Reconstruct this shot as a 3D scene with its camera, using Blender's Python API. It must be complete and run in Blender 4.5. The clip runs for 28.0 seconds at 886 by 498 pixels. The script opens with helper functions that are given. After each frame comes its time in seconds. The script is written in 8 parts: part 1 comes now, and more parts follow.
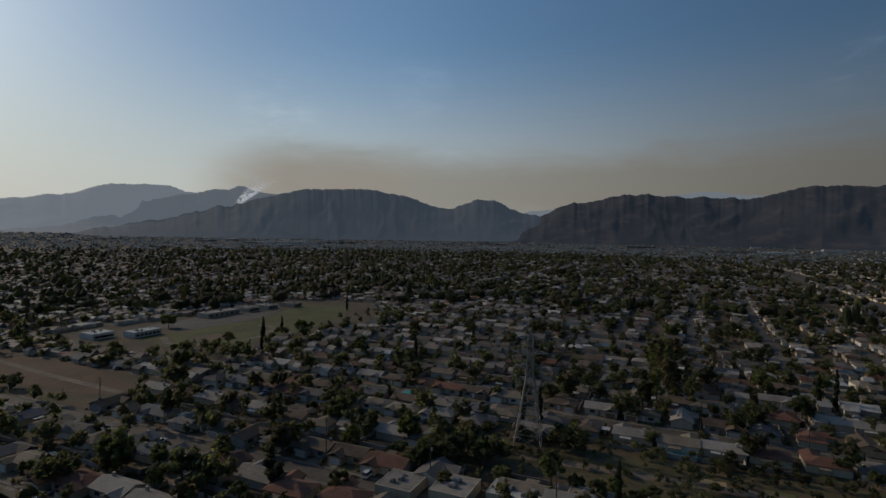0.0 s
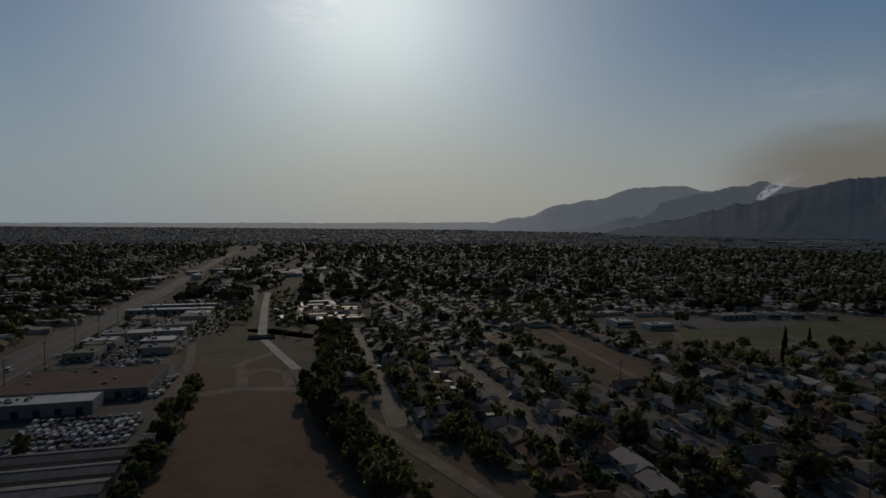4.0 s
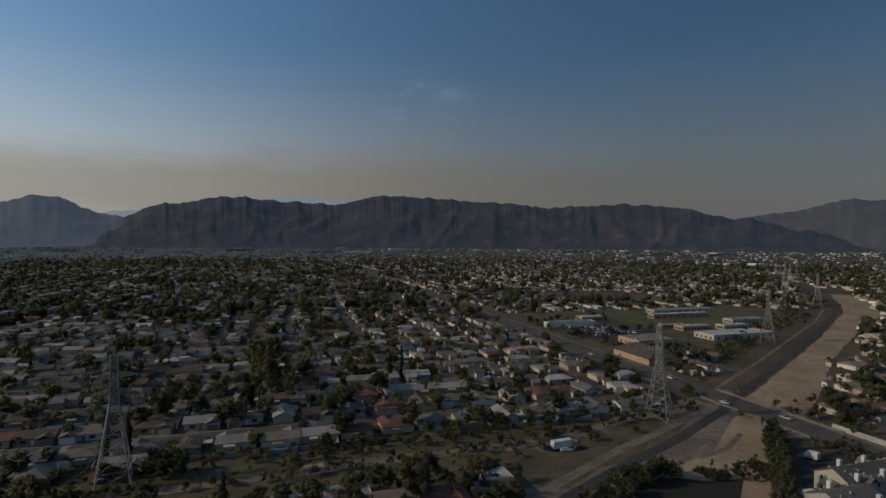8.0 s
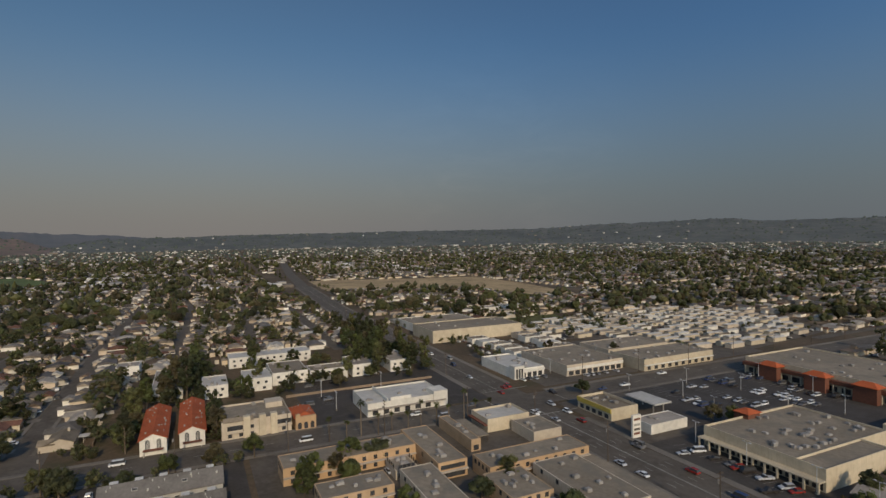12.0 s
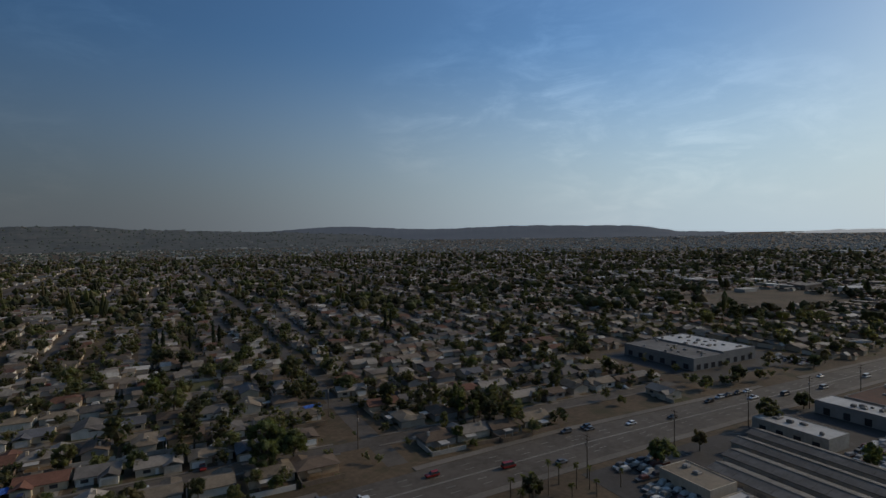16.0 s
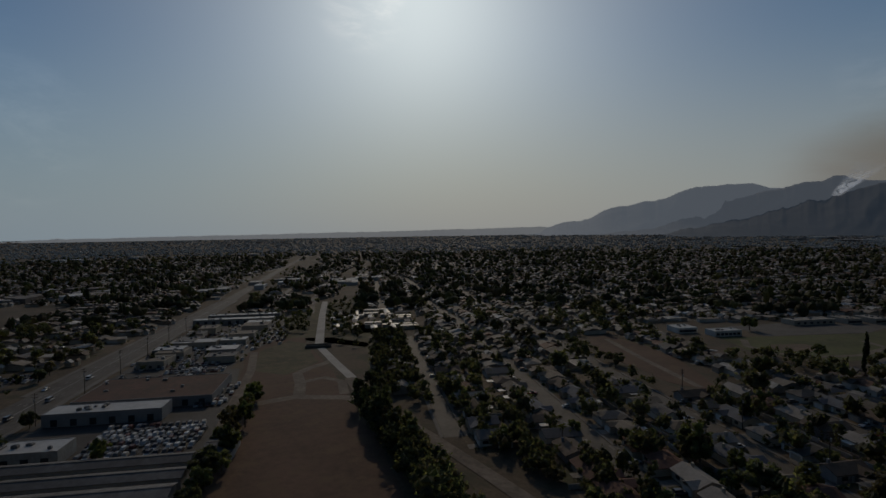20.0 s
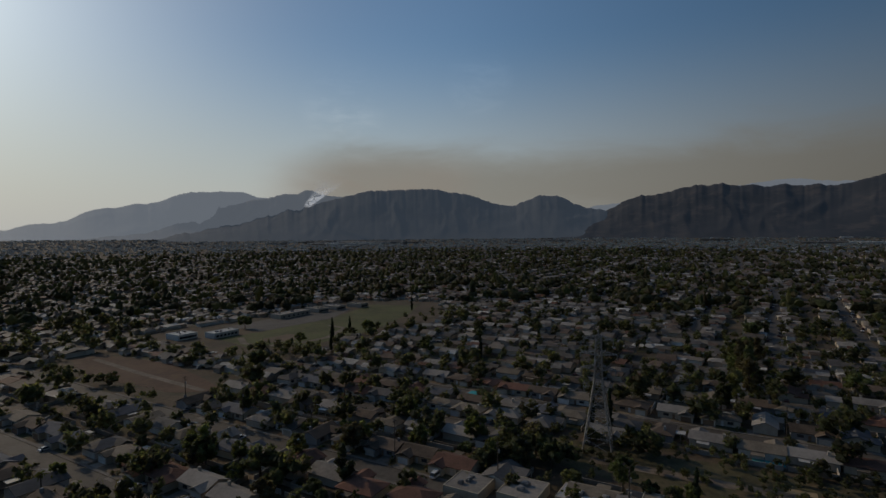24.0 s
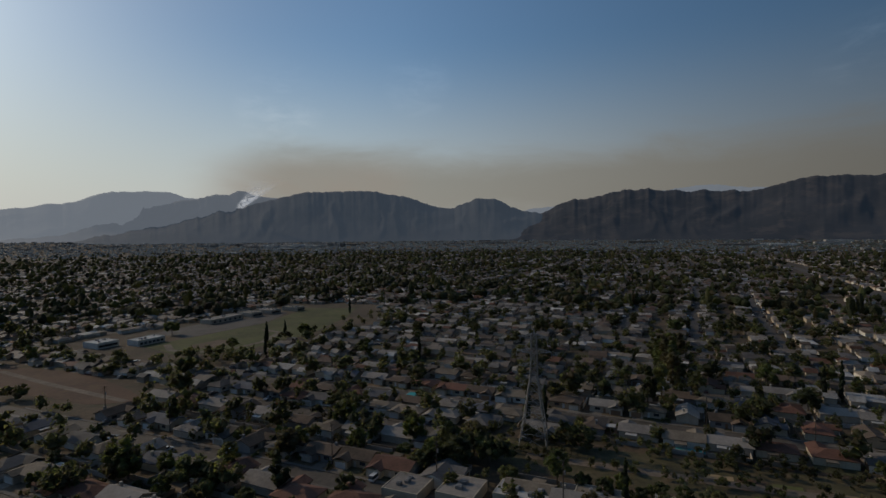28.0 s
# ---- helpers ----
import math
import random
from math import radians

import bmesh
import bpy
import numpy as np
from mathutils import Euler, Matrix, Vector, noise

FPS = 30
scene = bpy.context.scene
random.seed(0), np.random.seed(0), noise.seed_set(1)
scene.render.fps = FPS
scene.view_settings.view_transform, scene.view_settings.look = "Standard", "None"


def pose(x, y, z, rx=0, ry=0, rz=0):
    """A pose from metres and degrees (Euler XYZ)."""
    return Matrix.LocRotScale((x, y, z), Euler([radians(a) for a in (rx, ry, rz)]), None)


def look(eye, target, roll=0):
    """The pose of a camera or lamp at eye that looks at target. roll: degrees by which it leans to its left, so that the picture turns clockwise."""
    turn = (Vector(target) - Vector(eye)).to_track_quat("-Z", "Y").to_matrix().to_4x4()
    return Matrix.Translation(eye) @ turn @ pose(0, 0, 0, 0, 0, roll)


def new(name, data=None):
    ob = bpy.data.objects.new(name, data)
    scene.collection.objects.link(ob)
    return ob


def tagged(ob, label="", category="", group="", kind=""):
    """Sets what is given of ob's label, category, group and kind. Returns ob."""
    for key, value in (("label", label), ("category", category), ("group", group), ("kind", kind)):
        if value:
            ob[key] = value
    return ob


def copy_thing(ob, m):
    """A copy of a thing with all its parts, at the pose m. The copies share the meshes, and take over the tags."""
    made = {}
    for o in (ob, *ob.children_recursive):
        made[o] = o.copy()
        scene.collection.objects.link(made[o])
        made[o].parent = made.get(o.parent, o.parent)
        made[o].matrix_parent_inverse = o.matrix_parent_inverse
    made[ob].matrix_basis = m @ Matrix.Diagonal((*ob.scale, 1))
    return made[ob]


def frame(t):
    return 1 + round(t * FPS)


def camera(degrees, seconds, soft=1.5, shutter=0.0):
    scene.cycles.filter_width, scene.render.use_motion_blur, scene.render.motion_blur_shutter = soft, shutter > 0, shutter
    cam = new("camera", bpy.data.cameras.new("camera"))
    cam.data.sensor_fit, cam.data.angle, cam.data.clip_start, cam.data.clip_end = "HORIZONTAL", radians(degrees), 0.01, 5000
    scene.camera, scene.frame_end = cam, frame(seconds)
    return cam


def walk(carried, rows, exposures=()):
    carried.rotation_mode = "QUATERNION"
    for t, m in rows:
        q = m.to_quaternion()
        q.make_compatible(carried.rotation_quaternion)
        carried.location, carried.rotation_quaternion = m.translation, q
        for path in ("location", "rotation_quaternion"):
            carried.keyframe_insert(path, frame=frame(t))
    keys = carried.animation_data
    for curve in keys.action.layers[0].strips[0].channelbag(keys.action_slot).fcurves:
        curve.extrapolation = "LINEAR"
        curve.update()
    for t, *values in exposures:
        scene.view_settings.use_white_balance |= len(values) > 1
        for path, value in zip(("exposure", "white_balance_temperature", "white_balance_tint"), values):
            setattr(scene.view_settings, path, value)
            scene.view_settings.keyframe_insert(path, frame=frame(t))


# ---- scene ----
cam = camera(79.15, 28.0)
rows = [
    (0.0, pose(0.2, -0.8, 79.4, 88.39, -0.99, -1.13)),
    (0.5, pose(-0.2, -0.4, 79.4, 88.29, -0.91, 1.94)),
    (1.0, pose(-0.6, -0.0, 79.4, 88.16, -0.82, 7.98)),
    (1.5, pose(-0.8, 0.3, 79.3, 87.97, -0.82, 17.71)),
    (2.0, pose(-0.8, 0.2, 79.2, 87.82, -0.43, 28.60)),
    (2.5, pose(-1.0, 0.3, 79.2, 87.68, -0.19, 39.92)),
    (3.0, pose(-0.8, 0.2, 79.2, 87.64, -0.21, 48.66)),
    (3.5, pose(-0.4, -0.1, 79.1, 87.62, -0.35, 52.14)),
    (4.0, pose(0.1, -0.4, 79.0, 87.62, -0.52, 50.16)),
    (4.5, pose(0.5, -0.6, 78.9, 87.67, -0.61, 42.54)),
    (5.0, pose(1.0, -1.0, 79.0, 87.92, -0.72, 32.04)),
    (5.5, pose(0.7, -0.9, 79.4, 88.13, -0.59, 19.68)),
    (6.0, pose(0.4, -0.7, 79.7, 88.29, -0.78, 7.78)),
    (6.5, pose(0.1, -0.5, 79.9, 88.49, -0.67, -3.64)),
    (7.0, pose(-0.1, -0.7, 79.8, 88.76, -0.69, -15.81)),
    (7.5, pose(-0.3, -0.6, 79.6, 89.01, -0.60, -29.29)),
    (8.0, pose(0.4, -0.3, 79.7, 89.16, -0.38, -42.18)),
    (8.5, pose(0.7, -0.5, 79.5, 89.31, -0.17, -53.43)),
    (9.0, pose(0.8, -0.7, 79.5, 89.41, -0.06, -63.87)),
    (9.5, pose(0.6, -1.3, 79.6, 89.38, 0.46, -75.03)),
    (10.0, pose(0.5, -1.7, 79.6, 89.32, 0.61, -87.52)),
    (10.5, pose(0.4, -2.0, 79.8, 89.17, 0.82, -100.64)),
    (11.0, pose(0.2, -1.9, 80.0, 88.96, 0.86, -114.21)),
    (11.5, pose(-0.3, -1.3, 79.9, 88.85, 0.80, -127.29)),
    (12.0, pose(-0.7, -1.2, 80.1, 88.62, 0.93, -140.06)),
    (12.5, pose(-1.3, -1.0, 80.0, 88.44, 0.89, -151.14)),
    (13.0, pose(-1.6, -0.1, 79.7, 88.47, 0.72, -164.60)),
    (13.5, pose(-1.8, 0.4, 79.5, 88.47, 0.66, -178.95)),
    (14.0, pose(-1.7, 0.7, 79.4, 88.46, 0.68, -192.44)),
    (14.5, pose(-1.6, 1.0, 79.4, 88.43, 0.74, -204.27)),
    (15.0, pose(-1.4, 1.3, 79.4, 88.41, 0.81, -214.60)),
    (15.5, pose(-1.2, 1.6, 79.3, 88.42, 0.84, -223.57)),
    (16.0, pose(-1.0, 2.0, 79.3, 88.53, 0.85, -231.90)),
    (16.5, pose(-0.9, 2.1, 79.4, 88.48, 0.79, -240.00)),
    (17.0, pose(-0.8, 2.1, 79.4, 88.55, 0.83, -247.76)),
    (17.5, pose(-0.7, 2.2, 79.5, 88.58, 0.85, -255.40)),
    (18.0, pose(-0.3, 2.3, 79.7, 88.55, 0.84, -263.27)),
    (18.5, pose(-0.0, 2.1, 79.5, 88.57, 0.77, -271.21)),
    (19.0, pose(0.2, 2.2, 79.7, 88.50, 0.77, -280.62)),
    (19.5, pose(0.5, 1.9, 79.9, 88.44, 0.71, -291.39)),
    (20.0, pose(1.0, 1.8, 80.1, 88.30, 0.91, -304.07)),
    (20.5, pose(1.0, 1.6, 80.3, 88.08, 0.84, -318.58)),
    (21.0, pose(0.9, 0.8, 80.1, 88.04, 0.69, -331.50)),
    (21.5, pose(0.6, 0.5, 80.2, 88.03, 0.68, -340.49)),
    (22.0, pose(0.3, 0.2, 80.4, 88.09, 0.49, -347.02)),
    (22.5, pose(0.2, -0.2, 80.6, 88.06, 0.53, -350.00)),
    (23.0, pose(0.2, -0.3, 80.6, 88.07, 0.53, -352.37)),
    (23.5, pose(0.2, -0.4, 80.6, 88.11, 0.54, -353.74)),
    (24.0, pose(0.3, -0.6, 80.6, 88.15, 0.54, -354.48)),
    (24.5, pose(0.4, -0.6, 80.6, 88.18, 0.54, -354.92)),
    (25.0, pose(0.5, -0.6, 80.5, 88.21, 0.53, -355.33)),
    (25.5, pose(0.5, -0.7, 80.5, 88.23, 0.56, -358.05)),
    (26.0, pose(0.4, -0.8, 80.5, 88.23, 0.49, -359.17)),
    (26.5, pose(0.3, -0.8, 80.4, 88.27, 0.41, -359.86)),
    (27.0, pose(0.3, -0.9, 80.3, 88.29, 0.44, -360.40)),
    (27.5, pose(0.4, -0.9, 80.1, 88.33, 0.37, -360.72)),
    (28.0, pose(0.5, -0.7, 80.0, 88.35, 0.48, -361.01)),
]
exposures = [(0.0, -1.8, 6500, 10), (2.0, -2.3, 6450, 10), (5.0, -2.65, 6450, 10), (6.0, -2.42, 6450, 10), (7.0, -1.98, 6450, 10), (8.0, -1.5, 6450, 10), (9.0, -1.03, 6600, 10), (10.0, -0.72, 6950, 10), (11.0, -0.8, 7100, 10),
             (12.0, -0.8, 6750, 10), (13.5, -0.88, 6600, 10), (16.0, -1.52, 6450, 10), (17.0, -1.9, 6350, 10), (19.0, -2.72, 6400, 10), (20.0, -2.75, 6350, 10), (21.5, -2.5, 6450, 10), (25.0, -1.9, 6500, 10), (28.0, -1.8, 6500, 10)]
# colours of the air, as the sky's own radiance
HAZE_FAR, HAZE_CLEAR, HAZE_SUN, HAZE_WEST = (4.1, 3.85, 3.75), (2.5, 2.8, 3.15), (7.7, 7.85, 7.6), (6.3, 7.7, 8.7)
SKY_TINT, SKY_CLEAR = (0.74, 0.97, 1.16), (0.58, 0.88, 1.2)
SUNWARD = 2.5
CLOUD, SMOKE, GLOW = (1.44, 1.32, 1.24), (3.3, 3.05, 2.5), (0.75, 0.58, 0.42)
WISPS = [(252, 22, 9, 0.7), (258, 8, 8, 0.4), (304, 8, 16, 0.16), (210, 17, 11, 0.6), (220, 12.5, 8, 0.55), (200, 11.5, 14, 0.5), (187, 10, 10, 0.4), (48.8, 14, 5, 0.6), (105.6, 13, 5, 0.45), (91.5, 15.4, 4, 0.4), (50.5, 13.8, 5, 0.4), (154, 22.6, 5, 0.6)]
# emission that paints haze onto far slopes and tree tops, brighter towards the sun
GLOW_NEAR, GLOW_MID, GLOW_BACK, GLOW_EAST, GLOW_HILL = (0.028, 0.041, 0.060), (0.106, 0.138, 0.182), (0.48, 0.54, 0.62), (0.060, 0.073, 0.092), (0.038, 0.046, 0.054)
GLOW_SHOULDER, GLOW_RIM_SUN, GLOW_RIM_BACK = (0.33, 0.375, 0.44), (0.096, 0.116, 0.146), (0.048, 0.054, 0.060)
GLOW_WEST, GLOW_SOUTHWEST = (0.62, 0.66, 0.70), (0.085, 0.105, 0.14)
walk(cam, rows, exposures)

# ---- world, sun ----
SUN_AZ, SUN_EL = 148.0, 27.0          # degrees: from +x towards +y, above the horizon
sun_way = Vector((math.cos(radians(SUN_EL)) * math.cos(radians(SUN_AZ)), math.cos(radians(SUN_EL)) * math.sin(radians(SUN_AZ)), math.sin(radians(SUN_EL))))
sun = new("sun", bpy.data.lights.new("sun", "SUN"))
sun.data.energy, sun.data.angle, sun.data.color = 4.5, radians(1.2), (1.0, 0.82, 0.60)
sun.matrix_world = look(sun_way * 100, (0, 0, 0))


class Nodes:
    """Short hand for building a node tree."""

    def __init__(self, tree):
        self.t = tree
        tree.nodes.clear()

    def add(self, kind, **props):
        n = self.t.nodes.new(kind)
        for k, v in props.items():
            setattr(n, k, v)
        return n

    def put(self, sock, v):
        if isinstance(v, bpy.types.NodeSocket):
            self.t.links.new(v, sock)
        elif v is not None:
            sock.default_value = v

    def m(self, op, a, b=None, c=None, clamp=False):
        n = self.add("ShaderNodeMath", operation=op, use_clamp=clamp)
        for s, v in zip(n.inputs, (a, b, c)):
            self.put(s, v)
        return n.outputs[0]

    def step(self, x, lo, hi, a=0.0, b=1.0):
        n = self.add("ShaderNodeMapRange", interpolation_type="SMOOTHSTEP")
        for s, v in zip(n.inputs, (x, lo, hi, a, b)):
            self.put(s, v)
        return n.outputs[0]

    def dot(self, v, w):
        n = self.add("ShaderNodeVectorMath", operation="DOT_PRODUCT")
        self.put(n.inputs[0], v)
        self.put(n.inputs[1], w)
        return n.outputs["Value"]

    def scale(self, v, w):
        n = self.add("ShaderNodeVectorMath", operation="MULTIPLY")
        self.put(n.inputs[0], v)
        self.put(n.inputs[1], w)
        return n.outputs[0]

    def noise(self, v, scale, detail=4.0, rough=0.55, distort=0.0):
        n = self.add("ShaderNodeTexNoise")
        self.put(n.inputs["Vector"], v)
        self.put(n.inputs["Scale"], scale)
        self.put(n.inputs["Detail"], detail)
        self.put(n.inputs["Roughness"], rough)
        self.put(n.inputs["Distortion"], distort)
        return n.outputs[0]

    def mix(self, f, a, b, kind="MIX"):
        n = self.add("ShaderNodeMix", data_type="RGBA", blend_type=kind)
        self.put(n.inputs[0], f)
        for s, v in ((n.inputs[6], a), (n.inputs[7], b)):
            self.put(s, (*v, 1) if isinstance(v, tuple) and len(v) == 3 else v)
        return n.outputs[2]

    def ramp(self, f, stops, kind="LINEAR"):
        n = self.add("ShaderNodeValToRGB")
        n.color_ramp.interpolation = kind
        while len(n.color_ramp.elements) < len(stops):
            n.color_ramp.elements.new(0.5)
        for e, (p, c) in zip(n.color_ramp.elements, stops):
            e.position, e.color = p, (*c, 1)
        self.put(n.inputs[0], f)
        return n.outputs[0]


def az_way(az):
    return (math.cos(radians(az)), math.sin(radians(az)), 0.0)


world = bpy.data.worlds.new("world")
scene.world = world
world.use_nodes = True
N = Nodes(world.node_tree)
gen = N.add("ShaderNodeTexCoord").outputs["Generated"]
up = N.dot(gen, (0, 0, 1))
sky = N.add("ShaderNodeTexSky", sky_type="NISHITA", sun_disc=False, sun_elevation=radians(SUN_EL), sun_rotation=radians(90 - SUN_AZ),
            air_density=1.3, dust_density=2.2, ozone_density=2.2, altitude=300)
near_sun = N.dot(gen, tuple(sun_way))
glow = N.step(near_sun, 0.62, 1.0)
# dusty air low over the plain, warmer and brighter towards the sun
clear = N.step(N.dot(gen, az_way(235)), -0.2, 0.8)      # the air is clearest to the south-west
haze = N.mix(N.step(near_sun, -0.2, 0.85), N.mix(clear, HAZE_FAR, HAZE_CLEAR), N.mix(clear, HAZE_SUN, HAZE_WEST))
tint = N.mix(clear, SKY_TINT, SKY_CLEAR)
c = N.mix(N.step(up, 0.35, -0.02, 0.0, 0.93), N.mix(1.0, sky.outputs[0], N.mix(N.step(near_sun, 0.62, 1.0), tint, (0.56, 0.71, 0.88)), "MULTIPLY"), haze)
# high thin cloud, in a few torn wisps: azimuth, elevation, spread, weight
streak = N.noise(N.scale(gen, (1.0, 1.0, 3.0)), 7.0, 7.0, 0.62, 0.5)
torn = N.m("ADD", N.step(streak, 0.42, 0.74), N.step(N.noise(N.scale(gen, (1.0, 1.0, 3.6)), 22.0, 5.0, 0.6, 0.3), 0.5, 0.8, 0.0, 0.3), clamp=True)
for az, el, spread, weight in WISPS:
    way = (math.cos(radians(el)) * math.cos(radians(az)), math.cos(radians(el)) * math.sin(radians(az)), math.sin(radians(el)))
    near = N.step(N.dot(gen, way), math.cos(radians(spread)), 1.0, 0.0, weight)
    c = N.mix(N.m("MULTIPLY", near, torn), c, N.mix(1.0, c, CLOUD, "MULTIPLY"))
# brown smoke drifting off the burning ridge
drift = N.noise(N.scale(gen, (2.0, 2.0, 7.0)), 2.2, 5.0, 0.6, 0.4)
lift = N.m("ADD", up, N.m("MULTIPLY", N.m("SUBTRACT", drift, 0.5), 0.11))
band = N.m("MULTIPLY", N.step(lift, 0.19, 0.10), N.step(lift, 0.0, 0.07, 0.55, 1.0))
west = N.step(N.dot(gen, az_way(18)), -0.10, 0.06)
east = N.step(N.dot(gen, az_way(88)), 0.2, 0.86)
smoke = N.m("MULTIPLY", N.m("MULTIPLY", band, west), N.m("MULTIPLY", east, 0.72))
c = N.mix(smoke, c, SMOKE)
core_way = (math.cos(radians(5.2)) * math.cos(radians(103)), math.cos(radians(5.2)) * math.sin(radians(103)), math.sin(radians(5.2)))
core = N.m("MULTIPLY", N.step(N.dot(gen, core_way), math.cos(radians(13)), 1.0), N.step(drift, 0.25, 0.7, 0.25, 0.65))
core = N.m("MULTIPLY", core, N.step(up, 0.16, 0.09))
c = N.mix(core, c, (4.5, 3.8, 3.15))
c = N.mix(N.m("POWER", glow, 3.5), c, GLOW, "ADD")
# the hazy half of the sky towards the sun is far brighter
side = N.step(near_sun, -0.6, 0.7, 1.0, SUNWARD)
vm = N.add("ShaderNodeVectorMath", operation="SCALE")
N.put(vm.inputs[0], c)
N.put(vm.inputs["Scale"], side)
c = vm.outputs[0]
bg = N.add("ShaderNodeBackground")
N.put(bg.inputs[0], c)
bg.inputs[1].default_value = 0.09
N.put(N.add("ShaderNodeOutputWorld").inputs[0], bg.outputs[0])


# ---- materials ----
def material(name, colour, rough=0.85, vary=0.25, grain=0.6, metal=0.0, bump=0.15, patch=0.07, dirt=None, rand=0.25, island=False, haze_glow=None, streaks=None, through_leaf=None, dust=0.07):
    """Two scales of unevenness in colour, fine relief, and a shift of lightness from piece to piece."""
    mt = bpy.data.materials.new(name)
    mt.use_nodes = True
    n = Nodes(mt.node_tree)
    pos = n.add("ShaderNodeNewGeometry")
    p = pos.outputs["Position"]
    fine = n.noise(p, grain, 5.0, 0.6)
    wide = n.noise(p, patch, 3.0, 0.5)
    one = pos.outputs["Random Per Island"] if island else n.add("ShaderNodeObjectInfo").outputs["Random"]
    if isinstance(colour, list):
        k = len(colour)
        col = n.ramp(one, [(i / k, q) for i, q in enumerate(colour)], "CONSTANT")
        one = n.m("FRACT", n.m("MULTIPLY", one, 7.31))
    else:
        col = n.mix(0.0, colour, colour)
    light = n.m("ADD", n.step(fine, 0.25, 0.75, -vary, vary), n.step(wide, 0.3, 0.7, -vary, vary))
    light = n.m("ADD", light, n.m("MULTIPLY", n.m("SUBTRACT", one, 0.5), 2 * rand))
    hs = n.add("ShaderNodeHueSaturation")
    n.put(hs.inputs["Value"], n.m("MAXIMUM", n.m("ADD", light, 1.0), 0.2))
    n.put(hs.inputs["Color"], col)
    col = hs.outputs[0]
    if dirt:
        col = n.mix(n.step(n.noise(p, patch * 3.1, 6.0, 0.65), 0.48, 0.66), col, dirt)
    if streaks:
        col = n.mix(n.step(n.noise(n.scale(p, (1.0, 1.0, 0.12)), 1.7, 4.0), 0.5, 0.75, 0.0, 0.5), col, streaks)
    if dust and not haze_glow:
        col = n.mix(dust, col, (0.21, 0.145, 0.07))     # the valley's dust lies on everything
    b = n.add("ShaderNodeBsdfPrincipled")
    n.put(b.inputs["Base Color"], col)
    b.inputs["Roughness"].default_value = rough
    b.inputs["Metallic"].default_value = metal
    b.inputs["Specular IOR Level"].default_value = 0.3
    # even emission in place of haze before far surfaces
    if haze_glow:
        n.put(b.inputs["Emission Color"], (*haze_glow, 1))
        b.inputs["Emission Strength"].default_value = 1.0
    if bump:
        bp = n.add("ShaderNodeBump")
        bp.inputs["Strength"].default_value = bump
        bp.inputs["Distance"].default_value = 0.1
        n.put(bp.inputs["Height"], n.noise(p, grain * 5, 3.0))
        n.put(b.inputs["Normal"], bp.outputs[0])
    shade = b.outputs[0]
    if through_leaf:                                    # thin leaves let some light through
        lit = n.add("ShaderNodeBsdfTranslucent")
        n.put(lit.inputs["Color"], n.mix(1.0, col, through_leaf, "MULTIPLY"))
        both = n.add("ShaderNodeMixShader")
        both.inputs[0].default_value = 0.45
        n.put(both.inputs[1], shade)
        n.put(both.inputs[2], lit.outputs[0])
        shade = both.outputs[0]
    n.put(n.add("ShaderNodeOutputMaterial").inputs[0], shade)
    return mt


M_SOIL = material("soil and dry grass", (0.076, 0.053, 0.032), 0.95, 0.35, 0.5, patch=0.02, dirt=(0.050, 0.044, 0.022))
M_SAND = material("wash sand", (0.31, 0.222, 0.13), 0.95, 0.2, 0.4, patch=0.035, dirt=(0.235, 0.172, 0.105), rand=0)
M_DIRT = material("bare dirt", (0.14, 0.095, 0.06), 0.95, 0.22, 0.4, patch=0.04, dirt=(0.11, 0.075, 0.05), rand=0)
M_BROWN = material("ploughed brown earth", (0.098, 0.053, 0.033), 0.95, 0.2, 0.3, patch=0.03, dirt=(0.118, 0.07, 0.038), rand=0)
M_PATH = material("packed dirt track", (0.165, 0.128, 0.094), 0.95, 0.24, 0.5, dirt=(0.115, 0.09, 0.065), rand=0)
M_STRAW = material("dry yellow grass", (0.34, 0.245, 0.13), 0.95, 0.18, 0.2, patch=0.015, dirt=(0.20, 0.15, 0.08), rand=0)
M_LAWN = material("watered lawn", (0.074, 0.080, 0.023), 0.95, 0.25, 0.3, patch=0.03, dirt=(0.098, 0.090, 0.034))
M_WEEDS = material("olive weeds", (0.070, 0.062, 0.028), 0.95, 0.3, 0.4, patch=0.04, dirt=(0.125, 0.092, 0.05), rand=0)
M_YARD = material("yard ground", [(0.058, 0.060, 0.024), (0.100, 0.072, 0.042), (0.128, 0.086, 0.051), (0.070, 0.060, 0.029), (0.155, 0.114, 0.072)], 0.95, 0.3, 0.8, patch=0.1, island=True)
M_ROAD = material("weathered asphalt", (0.078, 0.066, 0.053), 0.8, 0.22, 0.5, patch=0.06, dirt=(0.10, 0.085, 0.068), rand=0)
M_LOT = material("parking lot asphalt", (0.040, 0.036, 0.033), 0.8, 0.2, 0.7, patch=0.05, dirt=(0.055, 0.051, 0.047), rand=0)
M_KERB = material("pale concrete", (0.14, 0.124, 0.104), 0.9, 0.14, 0.8, island=True, rand=0.12)
M_DRIVE = material("driveway concrete", (0.19, 0.168, 0.14), 0.9, 0.2, 0.8, island=True, rand=0.3)
M_PAINT = material("road paint", (0.26, 0.25, 0.22), 0.8, 0.2, 2.0, bump=0, rand=0)
M_YELLOW = material("yellow kerb paint", (0.45, 0.34, 0.07), 0.8, 0.2, 2.0, bump=0, rand=0)
